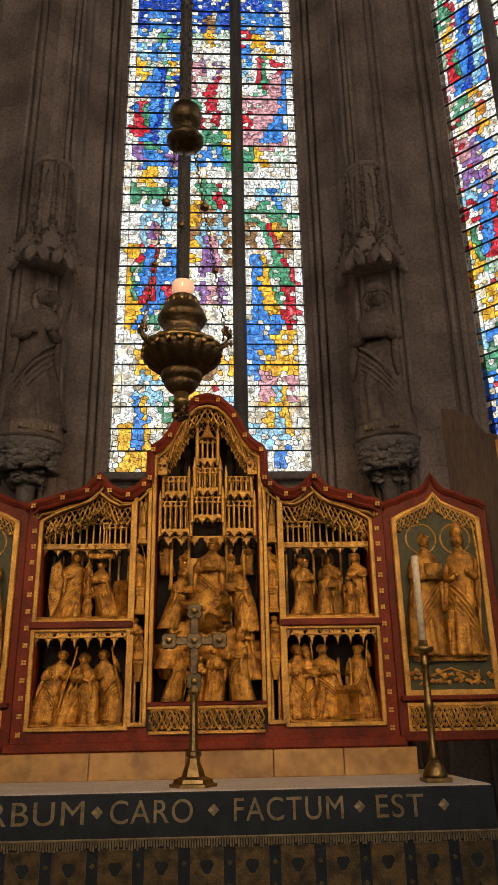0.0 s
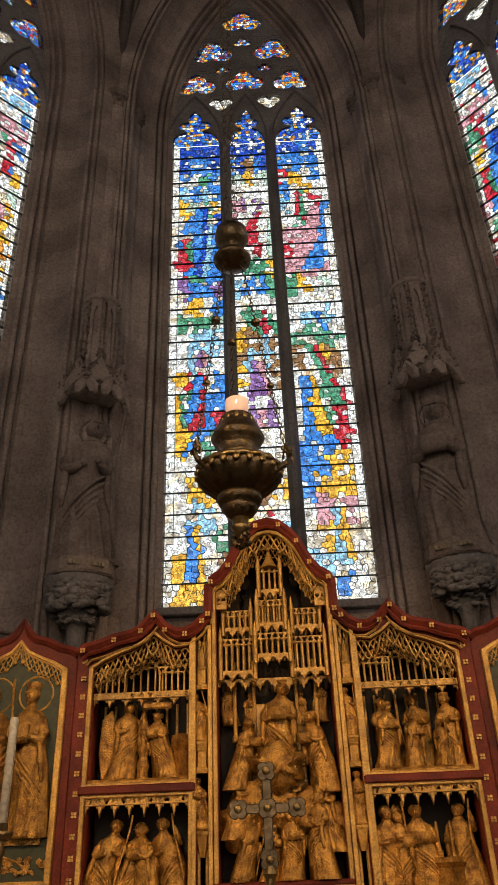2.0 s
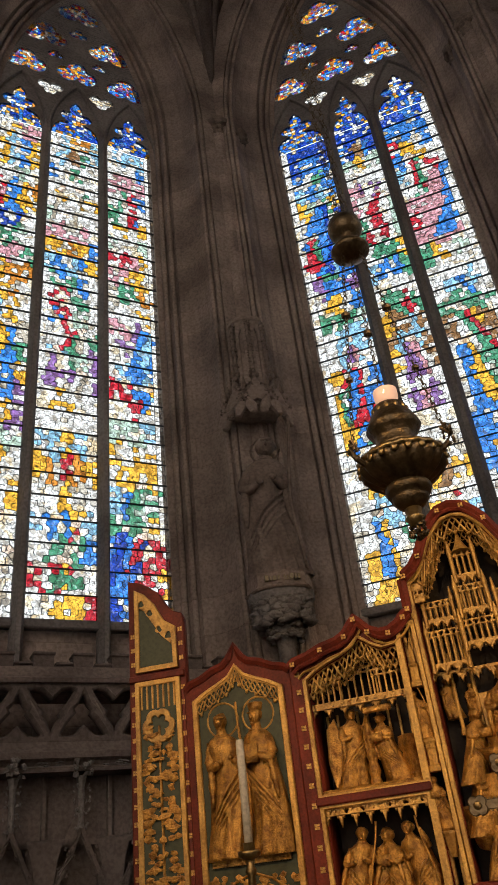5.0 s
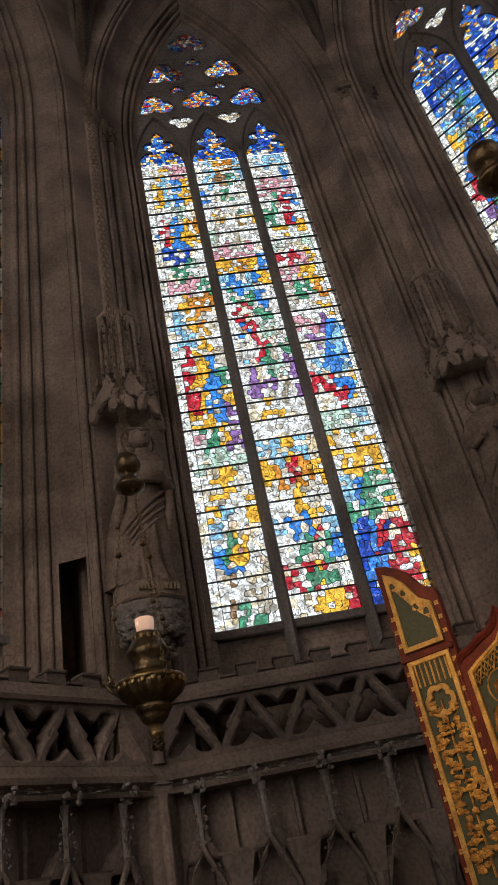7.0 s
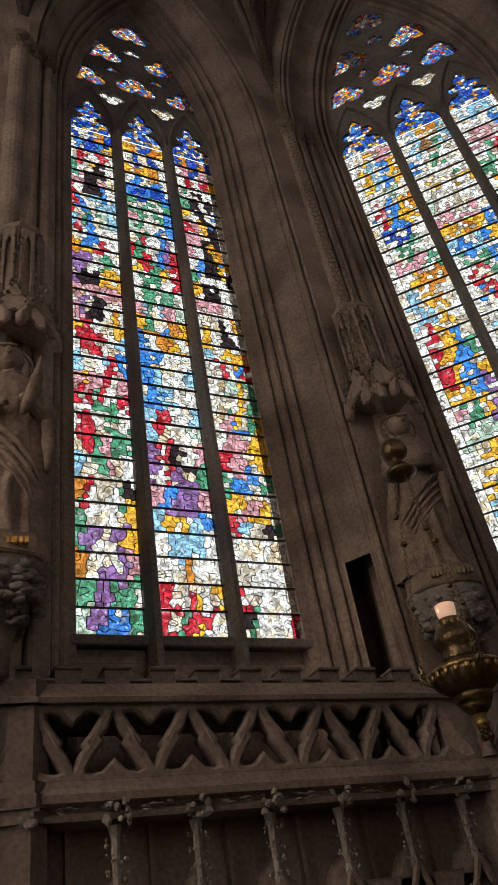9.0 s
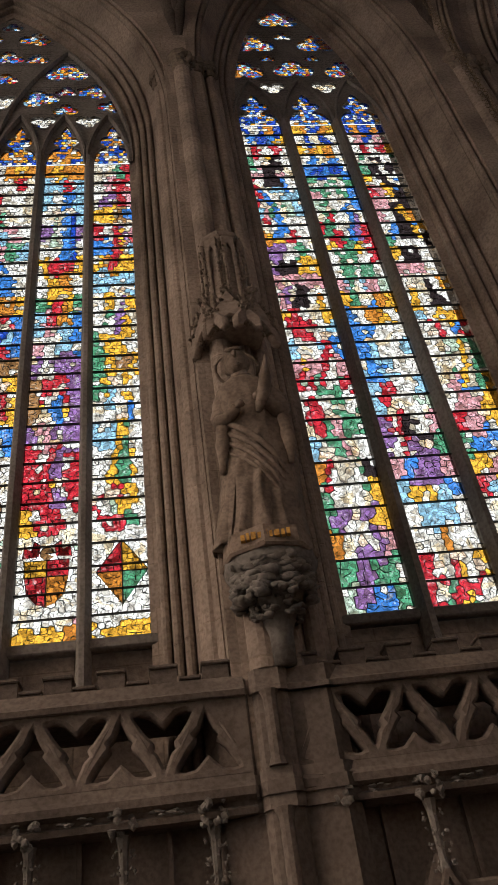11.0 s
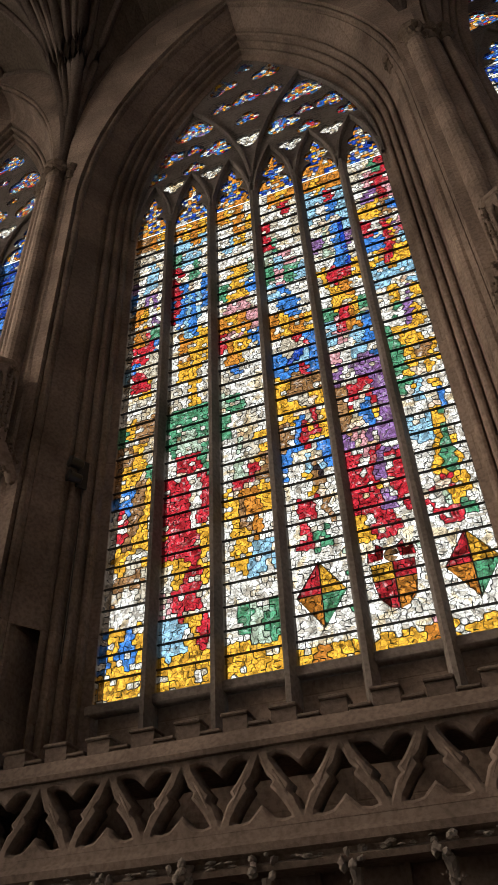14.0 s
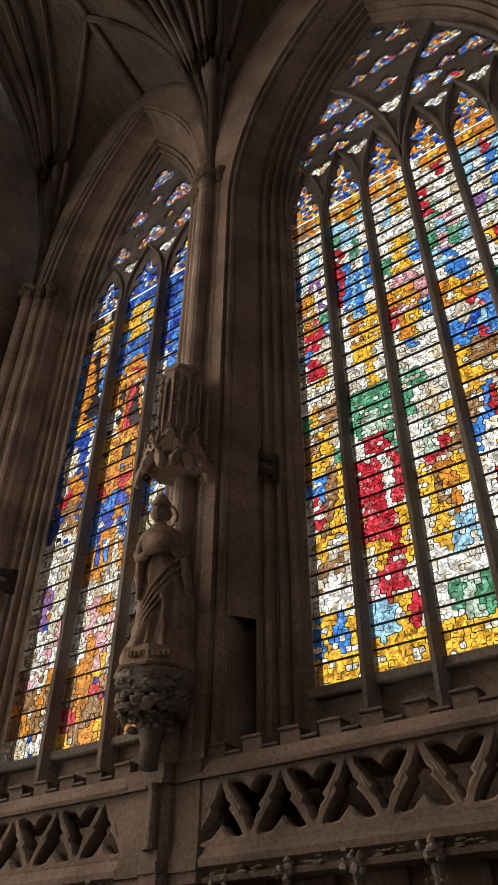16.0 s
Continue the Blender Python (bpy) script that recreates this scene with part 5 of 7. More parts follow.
    if arms == "palm":
        limb([(0.03, -0.118, 0.57), (0.075, -0.125, 0.68), (0.115, -0.10, 0.86)], 0.024, (0.5, 1.2, 1.0, 0.15))
    return bm


CANOPY = [(-0.24, 0), (-0.17, 0.10), (-0.09, 0.20), (0, 0.27), (0.09, 0.20), (0.17, 0.10), (0.24, 0)]


def statue_set(m, seed, arms, label, h=1.30, crown=0, lift=0.0, up=0.0):
    rng = random.Random(seed)
    m = m @ Matrix.Translation((0, 0, up))
    z = 3.68
    cor = thing("statue_corbel", m @ Matrix.Diagonal((1.08, 1.0, 1, 1)), "carved leafy stone corbel with gilt lettering bars, under a statue", "corbel", "statue corbels")
    bm = lathe([(0.055, 2.98), (0.06, 3.14), (0.085, 3.22), (0.16, 3.34), (0.24, 3.50), (0.25, 3.56)], 14, None, (0, 0.02, 0))
    leaf_lump(bm, rng, (0, -0.02, 3.40), (0.225, 0.21, 0.13), 75, True)
    leaf_lump(bm, rng, (0, -0.01, 3.26), (0.14, 0.13, 0.08), 24, True)
    part("foliage", bm, DARKSTONE, cor, "", None, True)
    part("plinth", lathe([(0.25, 3.54), (0.262, 3.555), (0.24, 3.575), (0.235, 3.66), (0.24, 3.675), (0.225, 3.68)], 8, None, (0, 0.0, 0)), STATUE, cor)
    bm = bmesh.new()
    x = -0.12
    while x < 0.12:
        wd = rng.uniform(0.012, 0.026)
        box(bm, x, x + wd, -0.231, -0.2, 3.595, 3.595 + rng.uniform(0.03, 0.045))
        x += wd + 0.009
    part("lettering", bm, GILT if up else GOLDTHREAD, cor, "gilt bars of lettering")
    st = part("statue", figure(h, seed, arms=arms, crown=crown, at=(0, 0, z), seg=72, folds=0.17, fwd=0.13, big=1.12), STATUE, None, "", m @ Matrix.Diagonal((1.16, 1.1, 1, 1)), True)
    tagged(st, label, "statue", "pier statues")
    can = thing("statue_canopy", m @ Matrix.Translation((0, 0, lift)) @ Matrix.Diagonal((1.3, 1.2, 1, 1)), "crocketed gabled stone canopy above a statue", "canopy", "statue canopies")
    part("spire", lathe([(0.165, 5.38), (0.17, 5.50), (0.14, 5.56), (0.135, 5.62), (0.128, 6.0), (0.12, 6.38), (0.14, 6.40), (0.14, 6.44), (0.10, 6.45)], 8, None, (0, 0.04, 0)), STONE, can)
    for ang in (-67.5, -22.5, 22.5, 67.5):
        slot = plate([[(-0.036, 5.64), (0.036, 5.64), (0.034, 6.36), (-0.034, 6.36)], [(-0.022, 5.68), (0.022, 5.68), (0.020, 6.22), (0.0, 6.30), (-0.020, 6.22)]], 0.02, 0.003, -0.128)
        part("spire_panel", slot, STONE, can).matrix_local = Matrix.Translation((0, 0.04, 0)) @ Matrix.Rotation(radians(ang), 4, "Z")
    for ang in (-48, 0, 48):
        gb = plate([[(-0.125, 5.26), (-0.11, 5.30), (-0.07, 5.38), (0, 5.43), (0.07, 5.38), (0.11, 5.30), (0.125, 5.26), (0.15, 5.26), (0.15, 5.34), (0.09, 5.46), (0.04, 5.55), (0, 5.66), (-0.04, 5.55), (-0.09, 5.46), (-0.15, 5.34), (-0.15, 5.26)]], 0.03, 0.008, -0.17)
        part("gablet", gb, STONE, can).matrix_local = Matrix.Translation((0, 0.04, 0)) @ Matrix.Rotation(radians(ang), 4, "Z")
    bm = bmesh.new()
    for ang in (-50, 0, 50):
        sa, ca = math.sin(radians(ang)), math.cos(radians(ang))
        for i in range(8):
            zz, rr = 5.68 + i * 0.095, 0.150 - 0.002 * i
            leaf_lump(bm, rng, (rr * sa, 0.04 - rr * ca, zz), (0.026, 0.026, 0.03), 4)
        leaf_lump(bm, rng, (0.18 * sa, 0.04 - 0.18 * ca, 5.70), (0.035, 0.035, 0.05), 6)
        for sg in (-1, 1):
            for du, zz in ((0.115, 5.42), (0.08, 5.49), (0.045, 5.56)):
                leaf_lump(bm, rng, (0.19 * sa + sg * du * ca, 0.04 - 0.19 * ca + sg * du * sa, zz), (0.03, 0.028, 0.03), 4)
    for ang in (-74, -24, 24, 74):
        sa, ca = math.sin(radians(ang)), math.cos(radians(ang))
        q = (0.19 * sa, 0.04 - 0.19 * ca)
        tube([(q[0], q[1], 5.32), (q[0], q[1], 5.44), (q[0], q[1], 5.60), (q[0], q[1], 5.68)], 0.02, 6, bm, [0.7, 1.0, 0.9, 0.2])
        leaf_lump(bm, rng, (q[0], q[1], 5.33), (0.028, 0.028, 0.03), 4)
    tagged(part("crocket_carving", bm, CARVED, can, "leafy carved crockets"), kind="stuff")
    return st


RS = 3.74
for t, sd, arms, cr, lab in ((22.5, 21, "staff", 0, "grey stone robed statue with a staff on a pier corbel"),
                             (-22.5, 22, "book", 1, "grey stone statue of a robed figure, on a pier corbel"),
                             (67.5, 23, "book", 0, "grey stone cloaked statue with a book on a pier corbel")):
    statue_set(bay(t, CX - RS * math.sin(radians(t)), CY + RS * math.cos(radians(t))), sd, arms, lab, crown=cr, h=1.22 if t < 60 else 1.29, lift=-0.13)
statue_set(bay(80, -3.56, 1.13), 24, "palm", "grey stone statue of a robed figure holding a palm", h=1.36, lift=-0.02, up=0.06)
statue_set(bay(118, -3.43, -3.03), 25, "book", "grey stone statue of a mitred figure holding a book", h=1.12, crown=2, lift=-0.15)


# ---- carved and gilded winged altarpiece ----
ALT_Y, ALT_Z = 4.34, 1.345
ret = thing("altarpiece", Matrix.Translation((0.0, ALT_Y, ALT_Z)), "gilded carved altarpiece in a red frame, with painted wings open", "altarpiece")


def mirror(pts):
    return pts + [(-x, z) for x, z in reversed(pts)]


def top_curve():
    """Half of the crest from the outer corner to the middle."""
    side = [(0.96, 1.20), (0.93, 1.225), (0.86, 1.24), (0.78, 1.27), (0.70, 1.285), (0.65, 1.31), (0.615, 1.35), (0.59, 1.385), (0.565, 1.35),
            (0.53, 1.31), (0.48, 1.285), (0.43, 1.285), (0.38, 1.31), (0.345, 1.345), (0.325, 1.36)]
    tower = [(0.315, 1.38), (0.315, 1.52), (0.30, 1.545), (0.25, 1.58), (0.21, 1.63), (0.18, 1.69), (0.15, 1.75), (0.11, 1.80), (0.06, 1.845), (0, 1.86)]
    return side + tower


CREST = top_curve()
OUT = [(-0.96, 0), (0.96, 0)] + CREST + [(-x, z) for x, z in reversed(CREST[:-1])]


def inset_crest(x0, x1, drop):
    return [(x, z - drop) for x, z in CREST if x0 <= x <= x1]


def opening(s, z0, pts):
    """A compartment opening on one side, flat at the foot, under the given top points (right to left)."""
    xs = [p[0] for p in pts]
    o = [(min(xs), z0), (max(xs), z0)] + pts
    return [(s * x, z) for x, z in (o if s > 0 else o[::1])]


UP = [(0.885, 1.13), (0.83, 1.165), (0.76, 1.195), (0.70, 1.215), (0.645, 1.245), (0.59, 1.29), (0.535, 1.245), (0.48, 1.215), (0.43, 1.22), (0.405, 1.225)]
CEN = [(0.285, 1.50), (0.27, 1.52), (0.22, 1.56), (0.18, 1.62), (0.145, 1.69), (0.11, 1.75), (0.05, 1.795), (0, 1.805)]
CENTRE = [(-0.285, 0.185), (0.285, 0.185)] + CEN + [(-x, z) for x, z in reversed(CEN[:-1])]
holes = [CENTRE]
for s in (-1, 1):
    holes.append(opening(s, 0.60, UP))
    holes.append([(s * 0.405, 0.085), (s * 0.885, 0.085), (s * 0.885, 0.555), (s * 0.405, 0.555)])
    holes.append([(s * 0.315, 0.10), (s * 0.385, 0.10), (s * 0.385, 1.30), (s * 0.315, 1.30)])
part("frame", plate([OUT] + holes, 0.20, 0.008, 0.09), REDWOOD, ret, "dark red painted frame")
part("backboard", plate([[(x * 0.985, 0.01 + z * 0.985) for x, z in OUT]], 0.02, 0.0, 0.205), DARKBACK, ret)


def outline_tube(name, pts, r, material, y, parent):
    return part(name, tube([(x, y, z) for x, z in pts], r, 6), material, parent)


FULL = CREST + [(-x, z) for x, z in reversed(CREST[:-1])]
outline_tube("crest_moulding", FULL, 0.026, REDWOOD, -0.03, ret)
outline_tube("crest_moulding", [(x * 0.975, z - 0.030) for x, z in FULL], 0.012, REDWOOD, -0.04, ret)
outline_tube("gilt_line", [(x * 0.955, z - 0.058) for x, z in FULL], 0.007, GILT, -0.03, ret)
part("base_moulding", boxed(-0.99, 0.99, -0.05, 0.19, -0.028, 0.022, 0.008), REDWOOD, ret)


def ring(pts, t):
    """A thin band along a closed outline."""
    cx, cz = sum(p[0] for p in pts) / len(pts), sum(p[1] for p in pts) / len(pts)
    w, h = max(p[0] for p in pts) - min(p[0] for p in pts), max(p[1] for p in pts) - min(p[1] for p in pts)
    return [(cx + (x - cx) * (1 + 2 * t / w), cz + (z - cz) * (1 + 2 * t / h)) for x, z in pts]


for hpts in holes:
    part("gilt_border", plate([ring(hpts, 0.011), ring(hpts, -0.004)], 0.02, 0.003, -0.022), GILT, ret)

# gilt studs on the red frame
stud = bmesh.new()
for a in range(4):
    x, z = 0.009 * math.cos(a * math.pi / 2 + math.pi / 4), 0.009 * math.sin(a * math.pi / 2 + math.pi / 4)
    box(stud, x - 0.005, x + 0.005, -0.006, 0.0, z - 0.005, z + 0.005)
STUD = bpy.data.meshes.new("stud")
stud.to_mesh(STUD), stud.free()
STUD.materials.append(GILT)


def studs(places, parent, y):
    for x, z in places:
        part("stud", STUD, None, parent).location = (x, y, z)


studs([(s * 0.925, 0.06 + i * 0.085) for s in (-1, 1) for i in range(14)], ret, -0.019)
studs([(s * x, z - 0.018) for s in (-1, 1) for x, z in CREST[1:-1:2]], ret, -0.066)

CANOPY_RNG = random.Random(40)


def lattice_band(name, x0, x1, z0, z1, n, parent, y, t=0.012, material=None, lobes=3):
    """A pierced gilded band of small cusped openings."""
    p, h = (x1 - x0) / n, z1 - z0
    hl = [foil(x0 + (i + 0.5) * p, (z0 + z1) / 2, min(p, h) * 0.47, lobes, 90 if i % 2 else 270, 18, 0.45) for i in range(n)]
    return part(name, plate([[(x0, z0), (x1, z0), (x1, z1), (x0, z1)]] + hl, t, 0.002, y), material or GILT, parent)


def fringe(x0, x1, ztop, drop, n, parent, y):
    """A hanging row of cusped arches."""
    p = (x1 - x0) / n
    pts = [(x1, ztop), (x0, ztop)]
    for i in range(n):
        a = x0 + i * p
        pts += [(a, ztop - drop), (a + p * 0.12, ztop - drop * 0.55), (a + p * 0.22, ztop - drop * 0.60), (a + p * 0.3, ztop - drop * 0.25), (a + p * 0.5, ztop - drop * 0.12),
                (a + p * 0.7, ztop - drop * 0.25), (a + p * 0.78, ztop - drop * 0.60), (a + p * 0.88, ztop - drop * 0.55)]
    pts.append((x1, ztop - drop))
    part("cusped_fringe", plate([pts], 0.016, 0.003, y), GILT, parent)


def arcade(x0, x1, z0, z1, n, parent, y, r=0.0055):
    """A row of slender gilded colonnettes under a rail."""
    for i in range(n + 1):
        x = x0 + (x1 - x0) * i / n
        part("colonnette", lathe([(r * 1.5, 0), (r * 1.5, 0.008), (r, 0.014), (r, z1 - z0 - 0.012), (r * 1.6, z1 - z0)], 6, None, (x, y, z0)), GILT, parent)
    part("arcade_rail", boxed(x0 - 0.008, x1 + 0.008, y - 0.012, y + 0.012, z0 - 0.012, z0 + 0.003), GILT, parent)
    lattice_band("arcade_frieze", x0 - 0.006, x1 + 0.006, z1, z1 + 0.03, max(2, n), parent, y)


def along(pts, n):
    """Even steps along a line of points."""
    cum = [0.0]
    for p, q in zip(pts, pts[1:]):
        cum.append(cum[-1] + math.dist(p, q))
    out, k = [], 0
    for i in range(n + 1):
        d = cum[-1] * i / n
        while k < len(pts) - 2 and cum[k + 1] < d:
            k += 1
        f = (d - cum[k]) / max(1e-9, cum[k + 1] - cum[k])
        out.append((pts[k][0] + (pts[k + 1][0] - pts[k][0]) * f, pts[k][1] + (pts[k + 1][1] - pts[k][1]) * f))
    return out


def crest_lattice(pts, drop, n, parent, y, r=0.0062):
    """A net of crossing gilded arcs that follows an arch, with leaf drops along its lower edge."""
    bm = bmesh.new()
    line = along(pts, 8 * n)
    tube([(x, y, z - 0.004) for x, z in line], r * 1.3, 5, bm)
    for sg in (-1, 1):
        tube([(x, y + 0.003 * sg, z - drop * (0.5 + 0.42 * sg * math.sin(math.pi * i / 8))) for i, (x, z) in enumerate(line)], r, 5, bm)
        tube([(x, y - 0.002 * sg, z - drop * (0.5 + 0.42 * sg * math.cos(math.pi * i / 8))) for i, (x, z) in enumerate(line)], r * 0.7, 4, bm)
    for i in range(4, len(line) - 2, 8):
        x, z = line[i]
        blob(bm, (x, y - 0.004, z - drop * 0.98), (0.009, 0.008, 0.012), i, 0.5)
        blob(bm, (x, y - 0.004, z - drop * 0.5), (0.007, 0.006, 0.007), i, 0.3)
    return part("pierced_cresting", bm, GILT, parent, "", None, True)


for s in (-1, 1):
    x0, x1 = (0.41, 0.88) if s > 0 else (-0.88, -0.41)
    up = [(s * x, z) for x, z in UP]
    crest_lattice(up, 0.105, 9, ret, 0.0)
    crest_lattice([(x * 0.985, z - 0.05) for x, z in up], 0.07, 13, ret, 0.04, 0.004)
    mid = (x0 + x1) / 2
    for a, b, k in ((x0 + 0.03, x0 + 0.15, 4), (x1 - 0.15, x1 - 0.03, 4), (mid - 0.09, mid + 0.09, 5)):
        arcade(a, b, 1.005, 1.10 + (0.04 if k == 5 else 0), k, ret, 0.02 if k == 4 else 0.08)
    fringe(x0, x1, 1.005, 0.05, 6, ret, 0.03)
    lattice_band("canopy_frieze", x0, x1, 0.985, 1.012, 11, ret, 0.015)
    fringe(x0, x1, 0.555, 0.075, 7, ret, 0.0)
    lattice_band("canopy_frieze", x0, x1, 0.52, 0.553, 12, ret, -0.01)
    part("shelf", boxed(x0 - 0.03, x1 + 0.03, -0.05, 0.19, 0.562, 0.598, 0.006), REDWOOD, ret)
    for i in range(9):
        xx = x0 + 0.03 + i * (x1 - x0 - 0.06) / 8
        part("back_colonnette", lathe([(0.007, 0), (0.007, 0.36)], 6, None, (xx, 0.17, 0.62)), GILT, ret)
    part("ground", boxed(x0, x1, -0.03, 0.18, 0.60, 0.625, 0.01), GILT_FIG, ret)
    part("ground", boxed(x0, x1, -0.02, 0.18, 0.087, 0.105, 0.008), GILT_FIG, ret)


def carved(x, y, z, h, seed, turn=0.0, arms="book", lean=0.0, crown=0):
    lean += random.Random(seed).uniform(-0.12, 0.12)
    bm = figure(h, seed, at=(x, y, z), seg=30, turn=turn, arms=arms, lean=lean, crown=crown, folds=0.24, big=1.18)
    for v in bm.verts:
        v.co.x, v.co.y = x + (v.co.x - x) * 1.28, y + (v.co.y - y) * 1.15
    return part("carved_figure", bm, GILT_FIG, ret, "", None, True)


# upper left scene: two figures, a vase and a lectern; lower left: four standing figures
carved(-0.74, 0.06, 0.625, 0.35, 101, 0.5, "raised", 0.08)
part("wing", plate([[(-0.83, 0.64), (-0.79, 0.66), (-0.775, 0.86), (-0.80, 0.94), (-0.84, 0.90), (-0.85, 0.75)]], 0.02, 0.004, 0.09), GILT_FIG, ret)
carved(-0.53, 0.06, 0.625, 0.31, 102, -0.5, "book", -0.05)
part("lectern", lathe([(0.05, 0), (0.05, 0.02), (0.04, 0.03), (0.04, 0.12), (0.055, 0.14), (0.05, 0.19)], 4, None, (-0.45, 0.05, 0.625)), GILT_FIG, ret)
part("vase", lathe([(0.03, 0), (0.022, 0.03), (0.03, 0.06), (0.02, 0.10), (0.03, 0.13), (0.012, 0.16), (0.03, 0.22), (0.01, 0.27)], 10, None, (-0.635, 0.06, 0.625)), GILT_FIG, ret)
part("scroll", boxed(-0.64, -0.50, 0.02, 0.04, 0.935, 0.965, 0.006), GILT_FIG, ret)
for i, (x, tn, arms) in enumerate(((-0.82, 0.2, "staff"), (-0.70, 0.7, "book"), (-0.60, -0.8, "book"), (-0.48, -0.2, "raised"))):
    carved(x, 0.05 + 0.02 * (i % 2), 0.105, 0.36 - 0.012 * (i % 3), 110 + i, tn, arms, (0.05, 0.1, -0.1, 0)[i])
# right scenes: a crowd above, a group about a small altar below
for i, (x, y, h, tn, arms, cr) in enumerate(((0.50, 0.02, 0.29, 0.5, "book", 1), (0.55, 0.12, 0.33, 0.3, "staff", 0), (0.63, 0.03, 0.24, 0.7, "book", 2),
                                             (0.70, 0.12, 0.34, -0.2, "book", 0), (0.80, 0.04, 0.32, -0.6, "book", 1), (0.76, 0.0, 0.20, -0.5, "raised", 0))):
    carved(x, y, 0.625, h, 120 + i, tn, arms, (0.1, 0, 0.1, 0, -0.1, -0.1)[i], cr)
for i, (x, h, tn, arms, cr) in enumerate(((0.46, 0.37, 0.4, "staff", 0), (0.54, 0.35, 0.3, "book", 2), (0.62, 0.37, 0, "book", 0), (0.80, 0.37, -0.5, "raised", 0))):
    carved(x, 0.05 + 0.02 * (i % 2), 0.105, h, 130 + i, tn, arms, 0, cr)
part("small_altar", lathe([(0.085, 0), (0.085, 0.02), (0.065, 0.03), (0.065, 0.12), (0.085, 0.14), (0.08, 0.16)], 4, None, (0.71, 0.03, 0.105)), GILT_FIG, ret)
for dx in (-0.03, 0.03):
    part("small_candle", lathe([(0.016, 0), (0.008, 0.02), (0.008, 0.13), (0.003, 0.14)], 6, None, (0.71 + dx, 0.03, 0.265)), GILT_FIG, ret)
# centre: an enthroned figure among kneeling and standing ones
carved(0.0, 0.06, 0.60, 0.44, 140, 0.0, "book", 0, 1)
part("throne", plate([[(-0.13, 0.55), (0.13, 0.55), (0.13, 0.86), (0.10, 0.95), (-0.10, 0.95), (-0.13, 0.86)]], 0.03, 0.005, 0.14), GILT, ret)
part("knees_drapery", blob(bmesh.new(), (0.0, -0.01, 0.65), (0.10, 0.06, 0.09), 3, 1.1, 3), GILT_FIG, ret, "", None, True)
for i, (x, y, z, h, tn, arms, ln, cr) in enumerate(((-0.19, 0.02, 0.56, 0.32, 0.8, "book", 0.15, 0), (0.20, 0.03, 0.54, 0.36, -0.8, "book", -0.15, 0), (-0.21, -0.01, 0.36, 0.30, 0.9, "staff", 0.2, 0),
                                                    (0.17, -0.01, 0.20, 0.34, -0.9, "book", -0.15, 2), (0.23, 0.02, 0.30, 0.33, -0.4, "book", -0.1, 0), (-0.17, -0.01, 0.20, 0.25, 0.6, "raised", 0.15, 0),
                                                    (0.04, -0.02, 0.20, 0.26, 0.2, "book", 0, 0), (-0.06, -0.02, 0.20, 0.22, 0.5, "book", 0.1, 0), (-0.13, 0.14, 0.84, 0.17, 0.2, "book", 0, 0),
                                                    (0.13, 0.14, 0.84, 0.17, -0.2, "book", 0, 0), (-0.22, 0.14, 0.86, 0.19, 0.3, "raised", 0, 0), (0.22, 0.14, 0.86, 0.19, -0.3, "book", 0, 0))):
    carved(x, y, z, h, 150 + i, tn, arms, ln, cr)
for k, (x, z) in enumerate(((-0.19, 0.42), (0.2, 0.40), (0.0, 0.48), (-0.1, 0.50), (0.12, 0.46), (0.0, 0.23))):
    part("drapery", blob(bmesh.new(), (x, 0.04, z), (0.09, 0.05, 0.10), k, 0.7, 3), GILT_FIG, ret, "", None, True)
for sg in (-1, 1):
    for x in (0.105, 0.20):
        part("column", lathe([(0.016, 0), (0.016, 0.02), (0.010, 0.03), (0.010, 0.36), (0.017, 0.38)], 8, None, (sg * x, 0.12, 0.78)), GILT, ret)
# tall canopy work of the middle: tiers of open arcades
for x, w, y, tiers in ((0.0, 0.085, -0.01, ((1.16, 1.235), (1.32, 1.41), (1.50, 1.60))), (-0.175, 0.085, 0.02, ((1.09, 1.22), (1.31, 1.37))), (0.175, 0.085, 0.02, ((1.09, 1.22), (1.31, 1.37)))):
    for k, (a, b) in enumerate(tiers):
        ww = w * (1 - 0.16 * k)
        arcade(x - ww, x + ww, a, b, 6 - k, ret, y + 0.02 * k, 0.0065)
        fringe(x - ww, x + ww, a - 0.008, 0.035, 3, ret, y + 0.02 * k)
        for e in (-1, 1):
            part("pinnacle", lathe([(0.011, 0), (0.011, b - a + 0.05), (0.014, b - a + 0.06), (0.003, b - a + 0.13)], 6, None, (x + e * ww, y - 0.012 + 0.02 * k, a - 0.04)), GILT, ret)
    for q in range(5):
        xx = x - w * 0.7 + q * w * 0.35
        part("back_colonnette", lathe([(0.006, 0), (0.006, tiers[-1][1] - tiers[0][0] + 0.05)], 6, None, (xx, 0.13, tiers[0][0])), GILT, ret)
part("pinnacle", lathe([(0.05, 0), (0.03, 0.03), (0.015, 0.06), (0.003, 0.14)], 8, None, (0, 0.03, 1.62)), GILT, ret)
cen = CEN + [(-x, z) for x, z in reversed(CEN[:-1])]
crest_lattice(cen, 0.095, 13, ret, -0.005)
crest_lattice([(x * 0.93, z - 0.05) for x, z in cen], 0.075, 17, ret, 0.04, 0.004)
for sg in (-1, 1):
    x0, x1 = (0.225, 0.285) if sg > 0 else (-0.285, -0.225)
    lattice_band("side_lattice", x0, x1, 1.40, 1.50, 2, ret, 0.0)
    fringe(min(sg * 0.285, 0.0), max(sg * 0.285, 0.0), 1.06, 0.05, 4, ret, 0.06)
crest_lattice([(-0.285, 0.176), (0.285, 0.176)], 0.112, 9, ret, -0.026, 0.0055)
crest_lattice([(-0.285, 0.164), (0.285, 0.164)], 0.088, 14, ret, -0.020, 0.004)
